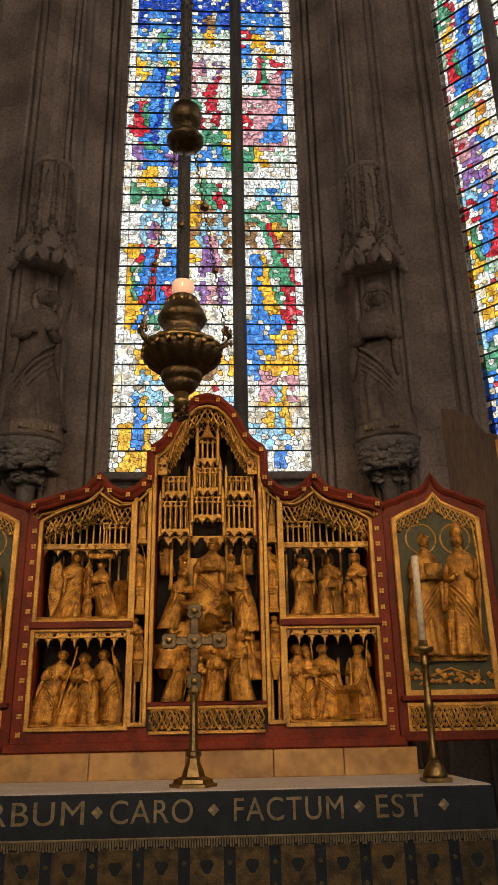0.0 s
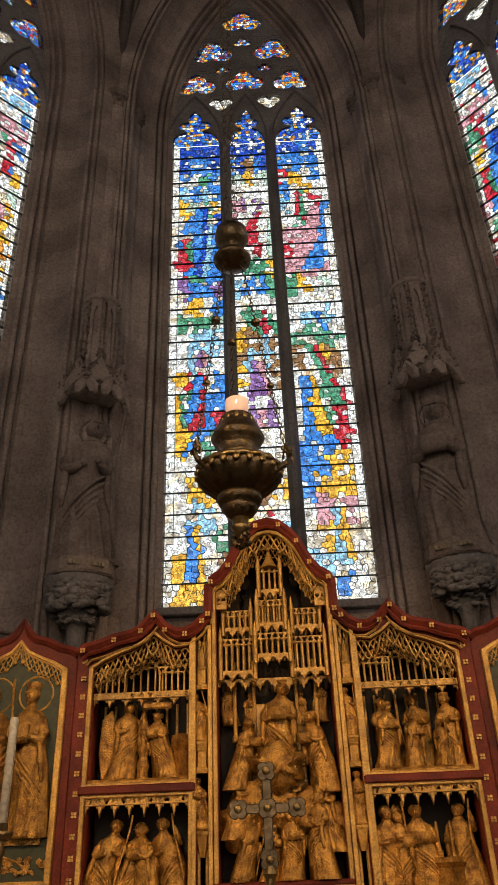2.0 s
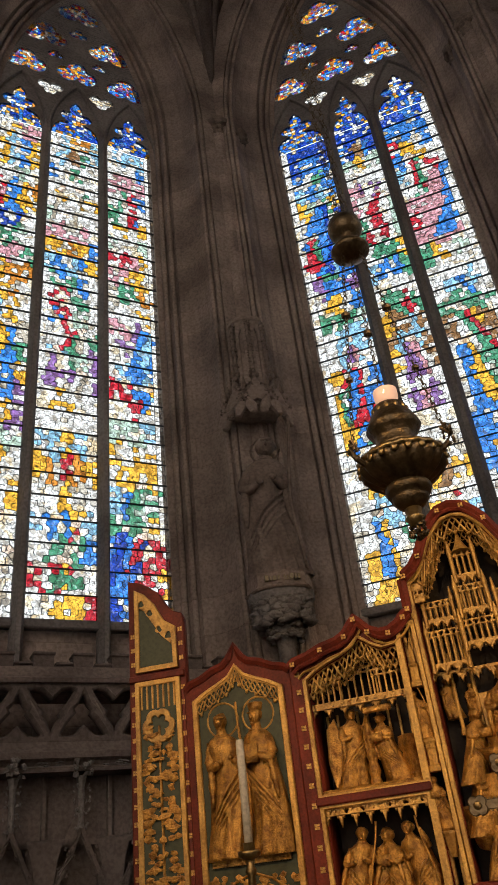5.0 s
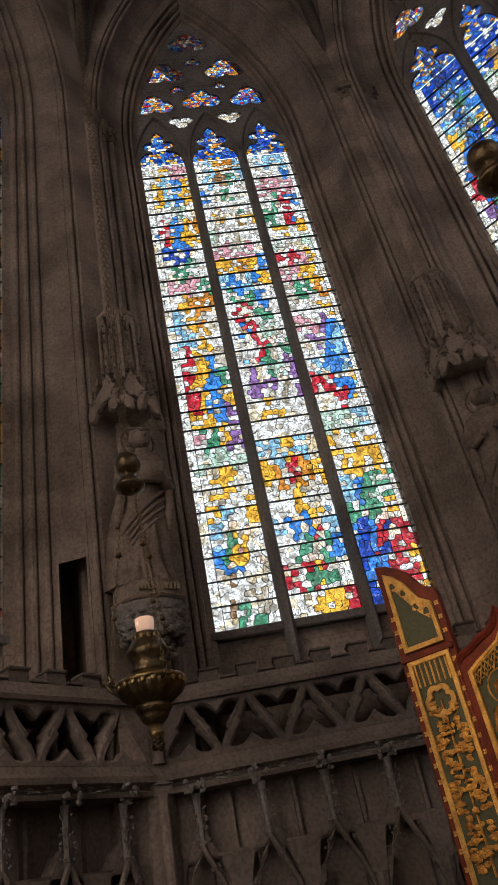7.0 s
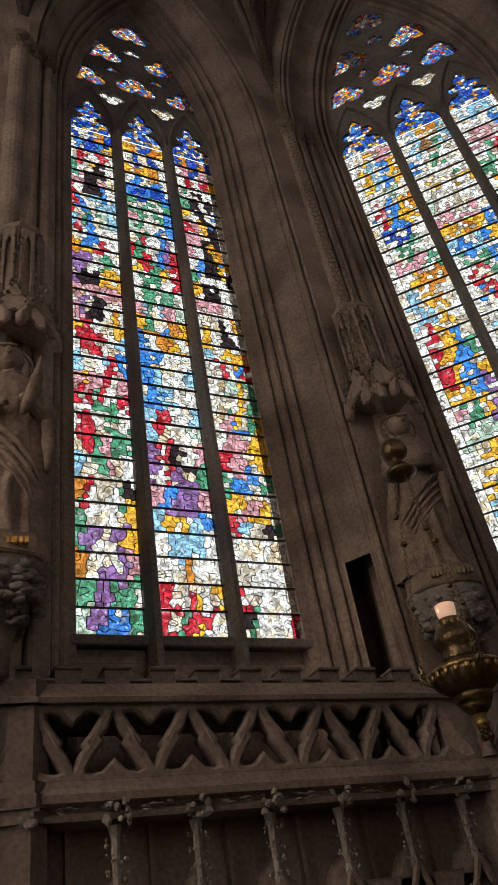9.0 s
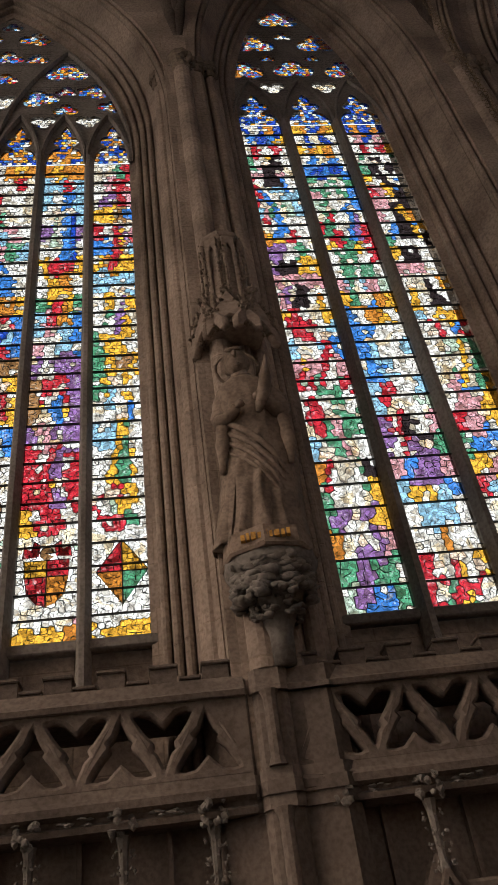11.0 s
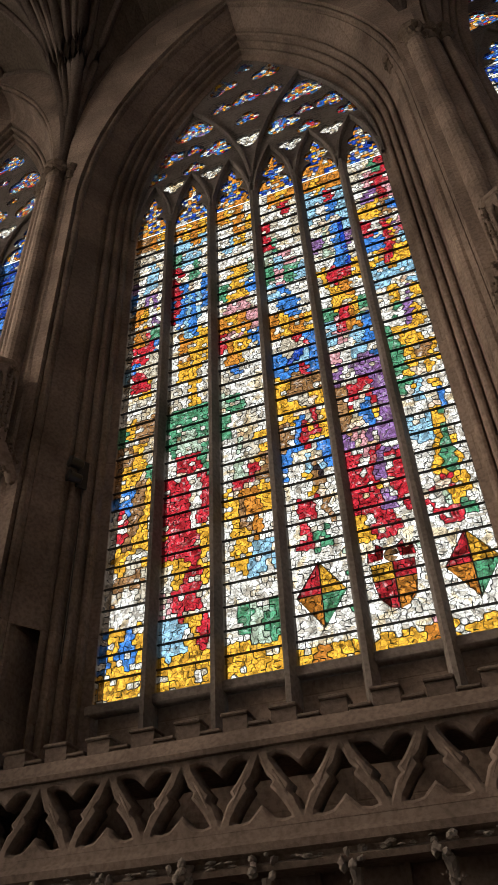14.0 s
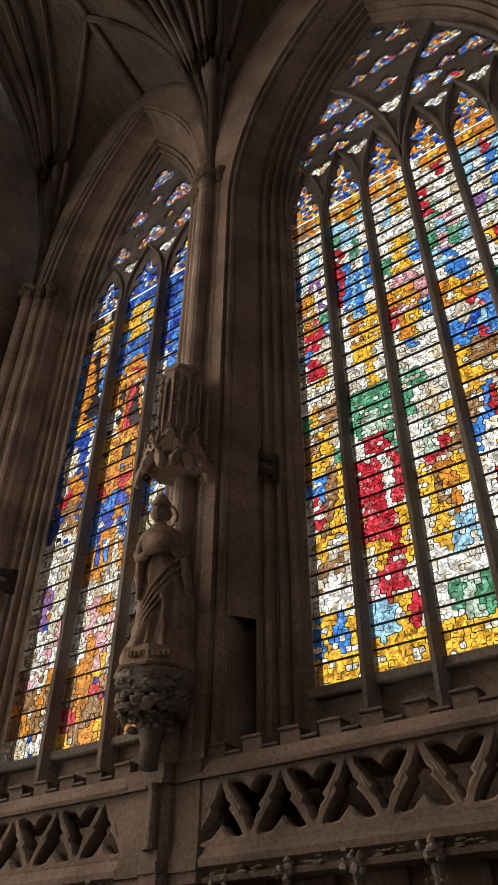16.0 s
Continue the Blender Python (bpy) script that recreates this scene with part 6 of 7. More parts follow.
part("gilt_foot_rail", boxed(-0.29, 0.29, -0.034, -0.018, 0.048, 0.064, 0.003), GILT, ret)
part("centre_shelf", boxed(-0.30, 0.30, -0.04, 0.19, 0.178, 0.20, 0.006), REDWOOD, ret)
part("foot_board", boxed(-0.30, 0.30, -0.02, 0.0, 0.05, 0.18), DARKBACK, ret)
# slender niches with small saints between the compartments
for sg in (-1, 1):
    x = sg * 0.35
    for z, h in ((0.40, 0.22), (0.77, 0.22)):
        carved(x, 0.0, z, h, int(200 + 10 * z + sg), 0.0, "book" if z < 0.5 else "staff")
        part("bracket", lathe([(0.012, -0.10), (0.022, -0.06), (0.03, -0.02), (0.036, -0.01), (0.036, 0)], 8, None, (x, 0.0, z)), GILT, ret)
        part("niche_canopy", lathe([(0.034, 0), (0.036, 0.02), (0.026, 0.03), (0.026, 0.09), (0.032, 0.10), (0.018, 0.115), (0.016, 0.16), (0.003, 0.22)], 8, None, (x, 0.0, z + h + 0.015)), GILT, ret)
    for z0, z1 in ((0.10, 0.33), (1.10, 1.28)):
        for dx in (-0.018, 0.018):
            part("colonnette", lathe([(0.012, 0), (0.008, 0.02), (0.008, z1 - z0 - 0.02), (0.013, z1 - z0)], 6, None, (x + dx, 0.02, z0)), GILT, ret)
    leaf = leaf_lump(bmesh.new(), CANOPY_RNG, (x, 0.0, 1.26), (0.022, 0.02, 0.07), 10)
    part("crocketed_finial", leaf, GILT, ret)


# ---- the wings ----
def wing(m, s, label):
    """A painted side wing: red frame, gilt border, two gilded reliefs on a green ground."""
    w = part("wing", plate([[(0, 0), (0.58, 0), (0.58, 1.20), (0.55, 1.225), (0.49, 1.24), (0.42, 1.275), (0.36, 1.29), (0.325, 1.32), (0.29, 1.385), (0.255, 1.32),
                             (0.22, 1.29), (0.16, 1.275), (0.09, 1.24), (0.03, 1.225), (0, 1.20)]], 0.05, 0.008, 0.03), REDWOOD, ret, label, None)
    w.matrix_local = m
    inner = [(0.06, 0.22), (0.52, 0.22), (0.52, 1.13), (0.46, 1.165), (0.39, 1.195), (0.33, 1.225), (0.29, 1.275), (0.25, 1.225), (0.19, 1.195), (0.12, 1.165), (0.06, 1.13)]
    part("panel", plate([inner], 0.012, 0.0, -0.002), GREEN, w)
    part("gilt_border", plate([ring(inner, 0.014), ring(inner, -0.008)], 0.022, 0.004, -0.008), GILT, w)
    top = inner[2:]
    part("top_moulding", tube([(x, 0.0, z) for x, z in [(0.58, 1.20), (0.55, 1.225), (0.49, 1.24), (0.42, 1.275), (0.36, 1.29), (0.325, 1.32), (0.29, 1.385), (0.255, 1.32),
                              (0.22, 1.29), (0.16, 1.275), (0.09, 1.24), (0.03, 1.225), (0, 1.20)]], 0.022), REDWOOD, w)
    crest_lattice([(x * 0.97 + 0.0087, z - 0.006) for x, z in top], 0.075, 10, w, -0.014, 0.0045)
    part("foot_board", boxed(0.05, 0.53, -0.006, 0.006, 0.04, 0.175), GILT, w)
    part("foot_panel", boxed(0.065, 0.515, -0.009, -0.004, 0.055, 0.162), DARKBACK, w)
    crest_lattice([(0.06, 0.165), (0.52, 0.165)], 0.112, 8, w, -0.016, 0.0055)
    crest_lattice([(0.06, 0.155), (0.52, 0.155)], 0.09, 12, w, -0.013, 0.004)
    part("wing_shelf", boxed(0.02, 0.56, -0.03, 0.03, 0.185, 0.21, 0.005), REDWOOD, w)
    for k, x in enumerate((0.20, 0.39)):
        part("relief_figure", figure(0.66, 300 + 7 * k + int(5 * s), at=(x, -0.01, 0.40), seg=40, turn=0.3 - 0.6 * k, arms="staff" if k == (s > 0) else "book", crown=(2 if s > 0 else 1) if k else 0, folds=0.2), GILT_FIG, w, "", None, True)
        part("halo", tube([(x + 0.082 * math.cos(a * math.pi / 12), -0.008, 1.02 + 0.082 * math.sin(a * math.pi / 12)) for a in range(25)], 0.0055, 6), GILT, w)
    bm = bmesh.new()
    rr = random.Random(77)
    for x in (0.11, 0.2, 0.29, 0.38, 0.47):
        leaf_lump(bm, rr, (x, -0.012, 0.29 + 0.03 * rr.random()), (0.05, 0.012, 0.035), 7)
    box(bm, 0.10, 0.48, -0.03, 0.0, 0.375, 0.40)
    tube([(0.12, -0.01, 0.26), (0.2, -0.012, 0.31), (0.29, -0.012, 0.34), (0.38, -0.012, 0.31), (0.46, -0.01, 0.26)], 0.006, 5, bm)
    part("leaf_scroll", bm, GILT_FIG, w, "gilded leaf scrolls")
    for i in range(13):
        for x in (0.025, 0.555):
            part("stud", STUD, None, w).location = (x, 0.004, 0.08 + i * 0.088)
    return w


wing(Matrix.Translation((0.965, 0.0, 0)), 1, "open wing with two gilded saints on green")
wing(Matrix.Translation((-1.545, 0.0, 0)), -1, "open wing with two gilded kings on green")
HALF = [(0, 0), (0.31, 0), (0.31, 1.60), (0.30, 1.63), (0.25, 1.65), (0.21, 1.70), (0.17, 1.77), (0.12, 1.81), (0.06, 1.85), (0, 1.865)]


def tall_leaf(m, mirrored, label, back):
    f = -1 if mirrored else 1
    pts = [(f * x, z) for x, z in HALF]
    lf = part("tall_wing", plate([pts], 0.045, 0.006, 0.03), REDWOOD if not back else BACKWOOD, ret, label)
    lf.matrix_local = m
    if back:
        part("gilt_edge", boxed(0.29, 0.312, -0.002, 0.06, 0.0, 1.60, 0.003), GILT, lf)
        return lf
    a, b = (f * 0.045, f * 0.265) if f > 0 else (f * 0.265, f * 0.045)
    part("panel", plate([[(a, 0.2), (b, 0.2), (b, 1.27), (a, 1.27)]], 0.012, 0.0, 0.0), GREEN, lf)
    part("gilt_border", plate([[(a - .012, 0.188), (b + .012, 0.188), (b + .012, 1.282), (a - .012, 1.282)], [(a + .008, 0.208), (b - .008, 0.208), (b - .008, 1.262), (a + .008, 1.262)]], 0.022, 0.003, -0.004), GILT, lf)
    ui = [(f * 0.05, 1.35), (f * 0.26, 1.35), (f * 0.255, 1.56), (f * 0.20, 1.60), (f * 0.15, 1.70), (f * 0.10, 1.76), (f * 0.05, 1.79)]
    part("upper_panel", plate([ui], 0.012, 0.0, 0.0), GREEN, lf)
    part("gilt_border", plate([ring(ui, 0.012), ring(ui, -0.008)], 0.022, 0.003, -0.004), GILT, lf)
    part("ledge", boxed(min(0, f * 0.31), max(0, f * 0.31), -0.02, 0.03, 1.285, 1.32, 0.005), REDWOOD, lf)
    rr = random.Random(9)
    bm = bmesh.new()
    c = (a + b) / 2
    for i in range(12):
        z = 0.3 + i * 0.065
        leaf_lump(bm, rr, (c, -0.01, z), (0.085 + 0.02 * math.sin(i * 1.7), 0.016, 0.045), 9)
    tube([(c, -0.008, 0.24), (c, -0.01, 0.7), (c, -0.008, 1.05)], 0.007, 5, bm)
    part("leaf_scroll", bm, GILT_FIG, lf, "gilded leaf scrolls")
    for i in range(7):
        x = a + 0.02 + i * (b - a - 0.04) / 6
        part("colonnette", lathe([(0.006, 0), (0.006, 0.12)], 6, None, (x, -0.008, 1.14)), GILT, lf)
    part("roundel", plate([foil(c, 1.05, 0.085, 6, 0, 36, 0.15), foil(c, 1.05, 0.06, 6, 0, 36, 0.3)], 0.016, 0.003, -0.008), GILT, lf)
    hl = [foil(ui[2 + k][0] - f * 0.025, ui[2 + k][1] - 0.045, 0.022, 3, 90, 15) for k in range(4)]
    low = [(f * 0.06, 1.70), (f * 0.09, 1.68), (f * 0.14, 1.60), (f * 0.19, 1.52), (f * 0.24, 1.47)]
    part("pierced_cresting", plate([ui[2:] + low] + hl, 0.012, 0.002, -0.008), GILT, lf)
    for i in range(20):
        for x in (f * 0.018, f * 0.292):
            part("stud", STUD, None, lf).location = (x, 0.004, 0.06 + i * 0.078)
    return lf


BACKWOOD = mat("plain_brown_wood", (0.10, 0.07, 0.05), 0.7, 0, 0.2, 5, 0.3, 60, None, 0.3, (1, 1, 0.2))
# the left leaf stands open beside its wing, the right one is folded back behind its wing
tall_leaf(Matrix.Translation((-1.85, -0.03, 0)) @ Matrix.Rotation(radians(7), 4, "Z"), False, "tall narrow leaf with gilded scrollwork on green", False)
tall_leaf(Matrix.Translation((1.42, 0.16, 0)) @ Matrix.Rotation(radians(-35), 4, "Z"), False, "tall narrow leaf folded back, plain wood", True)

# ---- altar ----
AZ, AF, AB = 1.195, 3.60, 4.62
altar = thing("altar", Matrix.Translation((0.01, 0, 0)), "stone altar dressed in a dark blue lettered frontal", "altar")
part("core", boxed(-1.10, 1.10, AF + 0.05, AB, 0.16, AZ - 0.05), MARBLE, altar)
part("linen_top", boxed(-1.14, 1.14, AF, AB, AZ - 0.022, AZ, 0.006), LINEN, altar)
part("altar_step", boxed(-1.5, 1.5, AF - 0.7, 5.4, 0, 0.16, 0.01), FLOORM, altar)
band = part("superfrontal", boxed(-1.142, 1.142, AF - 0.006, AF + 0.05, AZ - 0.165, AZ - 0.004, 0.004), CLOTH, altar, "dark blue band lettered in gold")
part("frontal", boxed(-1.13, 1.13, AF + 0.008, AF + 0.05, 0.17, AZ - 0.16), CLOTH, altar, "dark brocaded frontal")
part("side_cloth", boxed(1.10, 1.142, AF + 0.05, AB - 0.1, 0.17, AZ - 0.024), CLOTH, altar)
part("side_cloth", boxed(-1.142, -1.10, AF + 0.05, AB - 0.1, 0.17, AZ - 0.024), CLOTH, altar)


def word(text, x0, x1, z, h):
    cu = bpy.data.curves.new("lettering", "FONT")
    cu.body, cu.size, cu.extrude, cu.space_character = text, 1.0, 0.0015, 1.1
    ob = bpy.data.objects.new("lettering", cu)
    me = bpy.data.meshes.new_from_object(ob)
    me.materials.clear()
    bpy.data.objects.remove(ob)
    xs, ys = [v.co.x for v in me.vertices], [v.co.y for v in me.vertices]
    sx, sy = (x1 - x0) / (max(xs) - min(xs)), h / (max(ys) - min(ys))
    for v in me.vertices:
        v.co = (x0 + (v.co.x - min(xs)) * sx, AF - 0.009 - v.co.z, z + (v.co.y - min(ys)) * sy)
    return part("lettering", me, GOLDTHREAD, band, "gold embroidered capitals")


LZ = AZ - 0.112
for text, a, b in (("VERBUM", -1.02, -0.475), ("CARO", -0.375, -0.055), ("FACTUM", 0.105, 0.535), ("EST", 0.665, 0.855)):
    word(text, a, b, LZ, 0.083)
for x in (-0.425, 0.025, 0.60, 0.935):
    part("diamond", prism([(-0.016, 0), (0, -0.003), (0.016, 0), (0, 0.003)], -0.016, 0.016), GOLDTHREAD, band).matrix_local = Matrix.Translation((x, AF - 0.008, LZ + 0.042)) @ Matrix.Rotation(math.pi / 4, 4, "Y")
bm = bmesh.new()
fr = random.Random(3)
x = -1.14
while x < 1.14:
    l0 = fr.uniform(0.02, 0.034)
    box(bm, x, x + 0.006, AF - 0.009, AF - 0.003, AZ - 0.17 - l0, AZ - 0.165)
    x += 0.0105
tagged(part("fringe", bm, GOLDTHREAD, altar, "dark gold thread fringe"), kind="stuff")
tube_bm = tube([(-1.14, AF - 0.008, AZ - 0.165), (1.14, AF - 0.008, AZ - 0.165)], 0.005)
part("fringe_cord", tube_bm, GOLDTHREAD, altar)
for i in range(13):
    x = -1.05 + i * 0.175
    bm = bmesh.new()
    me = plate([[(x - 0.065, 0.2), (x + 0.065, 0.2), (x + 0.065, AZ - 0.20), (x - 0.065, AZ - 0.20)],
                [(x, 0.62), (x + 0.04, 0.70), (x + 0.045, 0.78), (x, 0.86), (x - 0.045, 0.78), (x - 0.04, 0.70)],
                foil(x, 0.93, 0.028, 3, 270, 18)], 0.006, 0.0, AF + 0.006)
    part("brocade_panel", me, BROCADE, altar, "gold brocade stripe")
    part("brocade_flower", plate([foil(x, 0.745, 0.032, 6, 90, 36, 0.5)], 0.006, 0.0, AF + 0.005), BROCADE, altar)
    for k in range(9):
        part("brocade_bead", plate([foil(x + 0.0875, 0.3 + k * 0.08, 0.009, 4, 0, 16, 0.2)], 0.005, 0.0, AF + 0.005), BROCADE, altar)

grad = thing("altar_gradine", Matrix(), "cream veined marble shelf carrying the altarpiece", "marble shelf")
xs = [-1.02, -0.56, -0.10, 0.32, 0.66, 1.02]
for a, b in zip(xs, xs[1:]):
    part("marble_block", boxed(a + 0.0015, b - 0.0015, 4.24, 4.62, AZ, ALT_Z - 0.028, 0.003), MARBLE, grad)


# ---- cross and candlesticks on the altar ----
def cross_on_altar(x, y):
    c = thing("altar_cross", Matrix.Translation((x, y, AZ)), "brass altar cross with quatrefoil ends on a stepped foot", "cross")
    part("foot", lathe([(0.10, 0), (0.10, 0.012), (0.085, 0.016), (0.08, 0.03), (0.05, 0.04), (0.04, 0.07), (0.03, 0.09), (0.026, 0.11)], 6), BRASS, c)
    part("stem", lathe([(0.026, 0.11), (0.034, 0.12), (0.034, 0.135), (0.02, 0.14), (0.016, 0.33), (0.02, 0.36), (0.028, 0.375), (0.02, 0.39), (0.016, 0.40)], 10), BRASS, c)
    part("upright", boxed(-0.018, 0.018, -0.008, 0.008, 0.38, 0.70, 0.003), DARKBRASS, c)
    part("crossbar", boxed(-0.105, 0.105, -0.007, 0.007, 0.573, 0.607, 0.003), DARKBRASS, c)
    for px, pz in ((0, 0.72), (-0.112, 0.59), (0.112, 0.59), (0, 0.59), (0, 0.42)):
        part("quatrefoil", plate([foil(px, pz, 0.036, 4, 45, 28, 0.3)], 0.016, 0.003, 0.0), DARKBRASS, c)
        part("boss", lathe([(0.016, 0), (0.012, 0.006), (0.004, 0.009)], 10), BRASS, c).matrix_local = Matrix.Translation((px, -0.01, pz)) @ Matrix.Rotation(math.pi / 2, 4, "X")
    bm = bmesh.new()
    for i in range(14):
        for e in (-1, 1):
            blob(bm, (e * 0.02, 0, 0.41 + i * 0.0215), (0.005, 0.005, 0.006))
    for i in range(11):
        for e in (-1, 1):
            blob(bm, ((-0.08 + i * 0.016), 0, 0.59 + e * 0.019), (0.006, 0.005, 0.005))
    tagged(part("beading", bm, BRASS, c), kind="stuff")
    return c


cross_on_altar(-0.05, 3.78)


def candlestick(x, y):
    c = thing("candlestick", Matrix.Translation((x, y, AZ)), "tall brass candlestick with a cream candle", "candlestick", "altar candlesticks")
    part("base", boxed(-0.055, 0.055, -0.055, 0.055, 0, 0.018, 0.003), BRASS, c)
    part("foot", lathe([(0.05, 0.018), (0.05, 0.03), (0.042, 0.05), (0.03, 0.07), (0.018, 0.085)], 12, None, (0, 0, 0), 0.06, 6), BRASS, c, "", None, True)
    part("stem", lathe([(0.018, 0.085), (0.022, 0.10), (0.015, 0.115), (0.017, 0.28), (0.022, 0.29), (0.022, 0.31), (0.016, 0.32), (0.015, 0.46), (0.024, 0.48), (0.014, 0.495), (0.02, 0.52)], 10), BRASS, c, "", None, True)
    part("drip_pan", lathe([(0.015, 0.515), (0.042, 0.528), (0.046, 0.545), (0.04, 0.548), (0.022, 0.54), (0.022, 0.575)], 14), BRASS, c, "", None, True)
    part("candle", lathe([(0.017, 0.57), (0.017, 0.945), (0.014, 0.955)], 12), WAX, c, "cream wax candle", None, True)
    return c


candlestick(0.965, 3.75)
candlestick(-1.05, 3.75)


# ---- hanging sanctuary lamps ----
def chain(bm, a, b, r, link):
    a, b = Vector(a), Vector(b)
    n = max(2, int((b - a).length / link))
    d = (b - a).normalized()
    s = d.cross(Vector((0.3, 0.9, 0.1))).normalized()
    t = d.cross(s)
    for i in range(n):
        c = a + (b - a) * ((i + 0.5) / n)
        u = s if i % 2 else t
        h = link * 0.68
        pts = [c + d * h * math.cos(k * math.pi / 3) + u * link * 0.36 * math.sin(k * math.pi / 3) for k in range(6)]
        tube(pts + [pts[0]], r, 4, bm)
    return bm


def sanctuary_lamp(x, y, z, group):
    """z is the height of the flame."""
    lp = thing("sanctuary_lamp", Matrix.Translation((x, y, z)), "tarnished brass hanging sanctuary lamp with a lit frosted cup", "hanging lamp", group)
    part("glass_cup", lathe([(0.036, -0.045), (0.046, -0.03), (0.050, 0.0), (0.050, 0.028), (0.047, 0.03), (0.045, 0.0), (0.034, -0.035)], 18), GLASSCUP, lp, "frosted glass cup, lit from within", None, True)
    part("flame", blob(bmesh.new(), (0.0, -0.042, 0.0), (0.009, 0.009, 0.016)), FLAME, lp)
    part("neck", lathe([(0.03, -0.05), (0.062, -0.052), (0.07, -0.06), (0.066, -0.075), (0.072, -0.085), (0.088, -0.105), (0.104, -0.14), (0.112, -0.16), (0.10, -0.18), (0.085, -0.20), (0.08, -0.225), (0.092, -0.245), (0.09, -0.265)], 22), DARKBRASS, lp, "", None, True)
    part("gallery", lathe([(0.085, -0.26), (0.105, -0.272), (0.145, -0.288), (0.17, -0.30), (0.178, -0.312), (0.173, -0.325), (0.155, -0.32)], 36, None, (0, 0, 0), 0.025, 18), BRASS, lp, "pierced scalloped rim", None, True)
    part("bowl", lathe([(0.155, -0.312), (0.168, -0.328), (0.166, -0.345), (0.148, -0.375), (0.118, -0.40), (0.095, -0.415), (0.08, -0.425)], 72, None, (0, 0, 0), 0.045, 18), DARKBRASS, lp, "", None, True)
    lobe = bpy.data.meshes.new("gadroon")
    bm = blob(bmesh.new(), (0, 0, 0), (0.012, 0.017, 0.030), 1, 0.2, 2)
    bm.to_mesh(lobe), bm.free()
    lobe.materials.append(BRASS)
    for k in range(20):
        a = 2 * math.pi * k / 20
        part("gadroon", lobe, None, lp, "", None, True).matrix_local = Matrix.Rotation(a, 4, "Z") @ Matrix.Translation((0.164, 0, -0.322)) @ Matrix.Rotation(radians(-25), 4, "Y")
        if k < 12:
            part("boss", lobe, None, lp, "", None, True).matrix_local = Matrix.Rotation(2 * math.pi * k / 12, 4, "Z") @ Matrix.Translation((0.071, 0, -0.082)) @ Matrix.Scale(0.62, 4)
    part("lower_ring", lathe([(0.07, -0.412), (0.088, -0.425), (0.092, -0.44), (0.08, -0.465), (0.07, -0.47), (0.074, -0.48), (0.055, -0.505), (0.034, -0.52)], 20), DARKBRASS, lp, "", None, True)
    part("stem", lathe([(0.034, -0.515), (0.03, -0.55), (0.04, -0.56), (0.028, -0.572), (0.024, -0.59)], 14), BRASS, lp, "", None, True)
    part("finial", leaf_lump(bmesh.new(), random.Random(4), (0, 0, -0.61), (0.034, 0.034, 0.03), 16), DARKBRASS, lp)
    for k in range(3):
        a = radians(100 + 120 * k)
        ca, sa = math.cos(a), math.sin(a)
        br = tube([(0.165 * ca, 0.165 * sa, -0.34), (0.20 * ca, 0.20 * sa, -0.32), (0.222 * ca, 0.222 * sa, -0.285), (0.20 * ca, 0.20 * sa, -0.26), (0.21 * ca, 0.21 * sa, -0.235)], 0.011)
        leaf_lump(br, random.Random(k), (0.21 * ca, 0.21 * sa, -0.285), (0.022, 0.022, 0.04), 6)
        part("bracket", br, DARKBRASS, lp)
        ch = chain(bmesh.new(), (0.2 * ca, 0.2 * sa, -0.235), (0.045 * ca, 0.045 * sa, 0.83), 0.0022, 0.026)
        part("chain", ch, DARKBRASS, lp)
        for f in (0.28, 0.62):
            q = Vector((0.2 * ca, 0.2 * sa, -0.235)).lerp(Vector((0.045 * ca, 0.045 * sa, 0.83)), f)
            bm = bmesh.new()
            blob(bm, q, (0.018, 0.018, 0.016) if f < 0.5 else (0.024, 0.024, 0.022))
            part("chain_bead", bm, DARKBRASS, lp)
    part("counterweight", lathe([(0.012, 0.80), (0.045, 0.81), (0.088, 0.835), (0.092, 0.85), (0.07, 0.885), (0.035, 0.91), (0.03, 0.93), (0.06, 0.945), (0.08, 0.975), (0.083, 1.0), (0.075, 1.04), (0.05, 1.068), (0.02, 1.08)], 24), DARKBRASS, lp, "dark rounded counterweight", None, True)
    for e in (-1, 1):
        part("chain", chain(bmesh.new(), (e * 0.018, 0, 1.08), (e * 0.03, 0, 13.9 - z), 0.0026, 0.05), DARKBRASS, lp)
    return lp


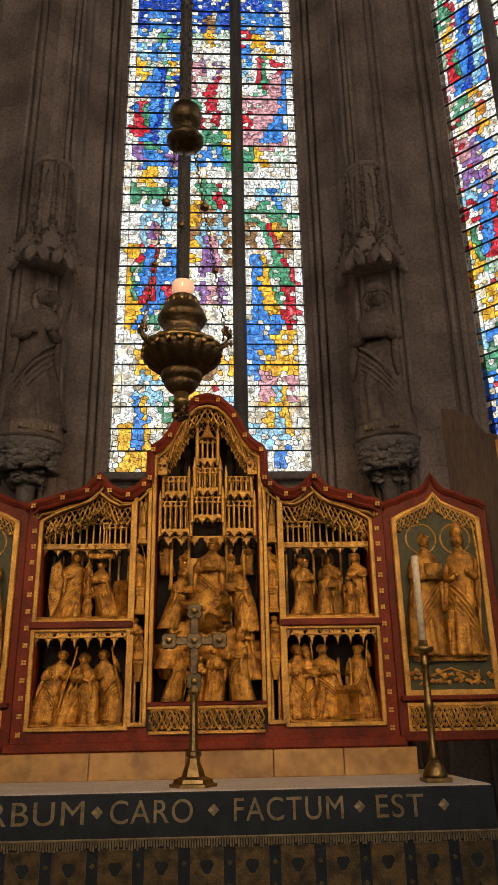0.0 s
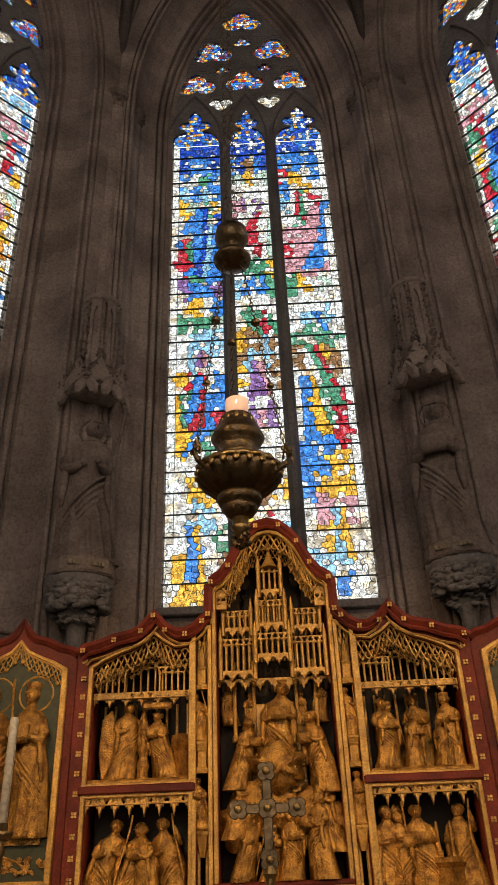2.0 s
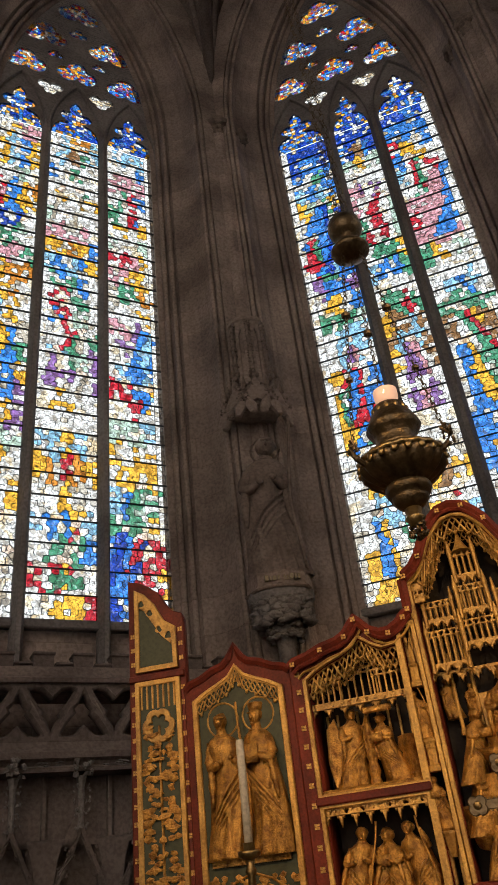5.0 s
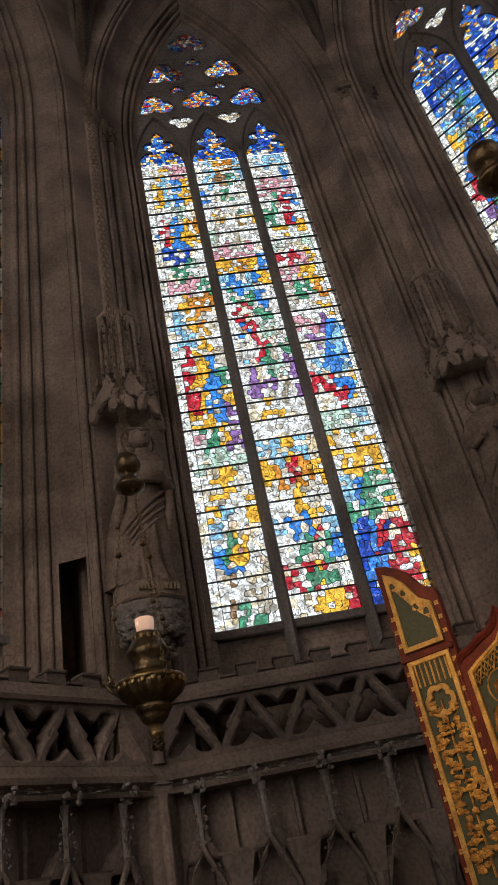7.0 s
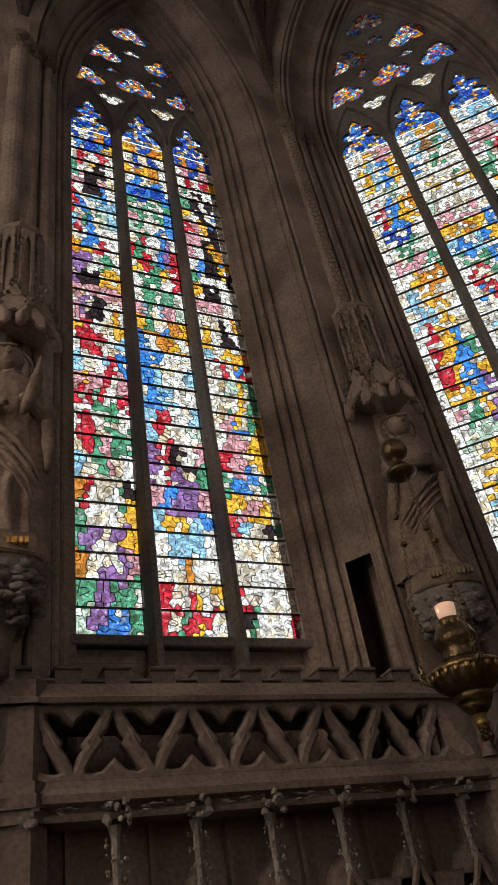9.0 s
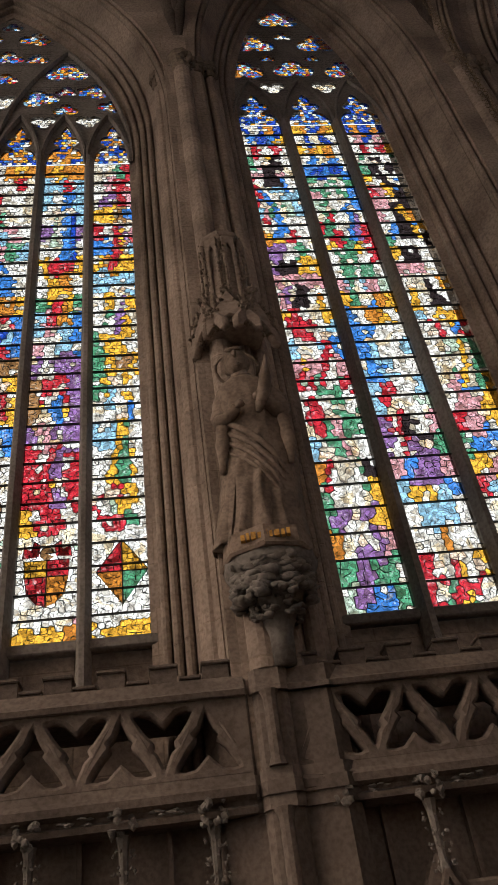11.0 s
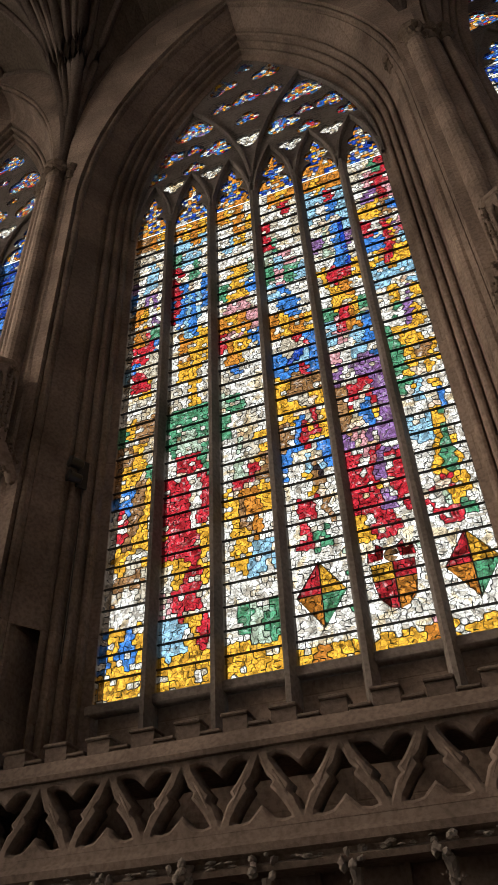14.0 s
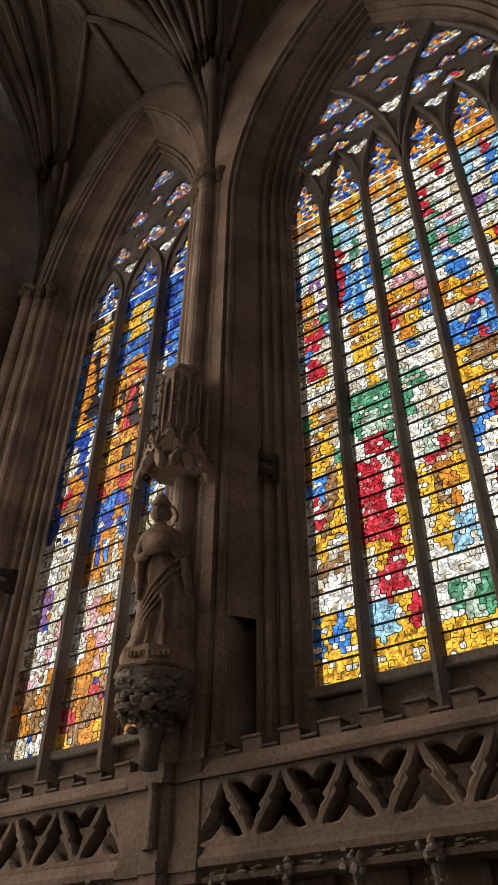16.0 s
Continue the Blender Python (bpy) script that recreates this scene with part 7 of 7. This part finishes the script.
sanctuary_lamp(-0.10, 3.30, 3.29, "sanctuary lamps")
sanctuary_lamp(-2.63, 3.18, 3.02, "sanctuary lamps")


# ---- spot lamps on the window jambs ----
def spot_fitting(m):
    f = thing("spot_lamp", m, "pair of small black spot lamps on a stone jamb", "spot lamp", "spot lamps")
    part("bracket", boxed(-0.012, 0.012, -0.03, 0.06, -0.13, 0.13, 0.003), BLACKM, f)
    for z in (0.07, -0.07):
        can = lathe([(0.028, -0.05), (0.04, -0.04), (0.042, 0.05), (0.05, 0.055), (0.05, 0.065), (0.03, 0.066)], 14)
        part("lamp_head", can, BLACKM, f, "", None, True).matrix_local = Matrix.Translation((0.02, -0.05, z)) @ Matrix.Rotation(radians(90), 4, "X")
    cable = tube([(0.0, 0.03, -0.13), (0.0, 0.035, -0.6), (0.006, 0.035, -1.2), (0.0, 0.035, -1.55)], 0.005)
    part("cable", cable, BLACKM, f)
    return f


spot_fitting(bay(60, -3.96, -2.44) @ Matrix.Translation((0, 0, 5.33)))
spot_fitting(bay(60, -3.85, -5.41) @ Matrix.Translation((0, 0, 5.15)))


# ---- a small lit bulb on a wire beside the palm-bearing statue ----
bulb = thing("wall_bulb", Matrix.Translation((-3.66, 1.375, 4.95)), "tiny lit electric bulb on a wire bracket by a statue", "light bulb")
part("globe", blob(bmesh.new(), (0, 0, 0), (0.014, 0.014, 0.024), 1, 0.0, 2), FLAME, bulb, "glowing warm glass", None, True)
part("socket", lathe([(0.012, -0.05), (0.014, -0.045), (0.013, -0.022), (0.008, -0.02)], 10), BLACKM, bulb)
part("wire", tube([(0, 0, -0.045), (-0.02, 0.03, -0.07), (-0.10, 0.06, -0.06), (-0.26, 0.08, -0.05)], 0.004, 5), BLACKM, bulb)
for t, sx in ((22.5, -1), (-22.5, 1)):
    bx = part("wall_sensor", boxed(-0.035, 0.035, -0.03, 0.03, 4.03, 4.11, 0.004), PALE, None, "", bay(t, sx * 1.32, 6.10))
    tagged(bx, "small pale grey box fixed to the pier", "sensor box", "sensor boxes")
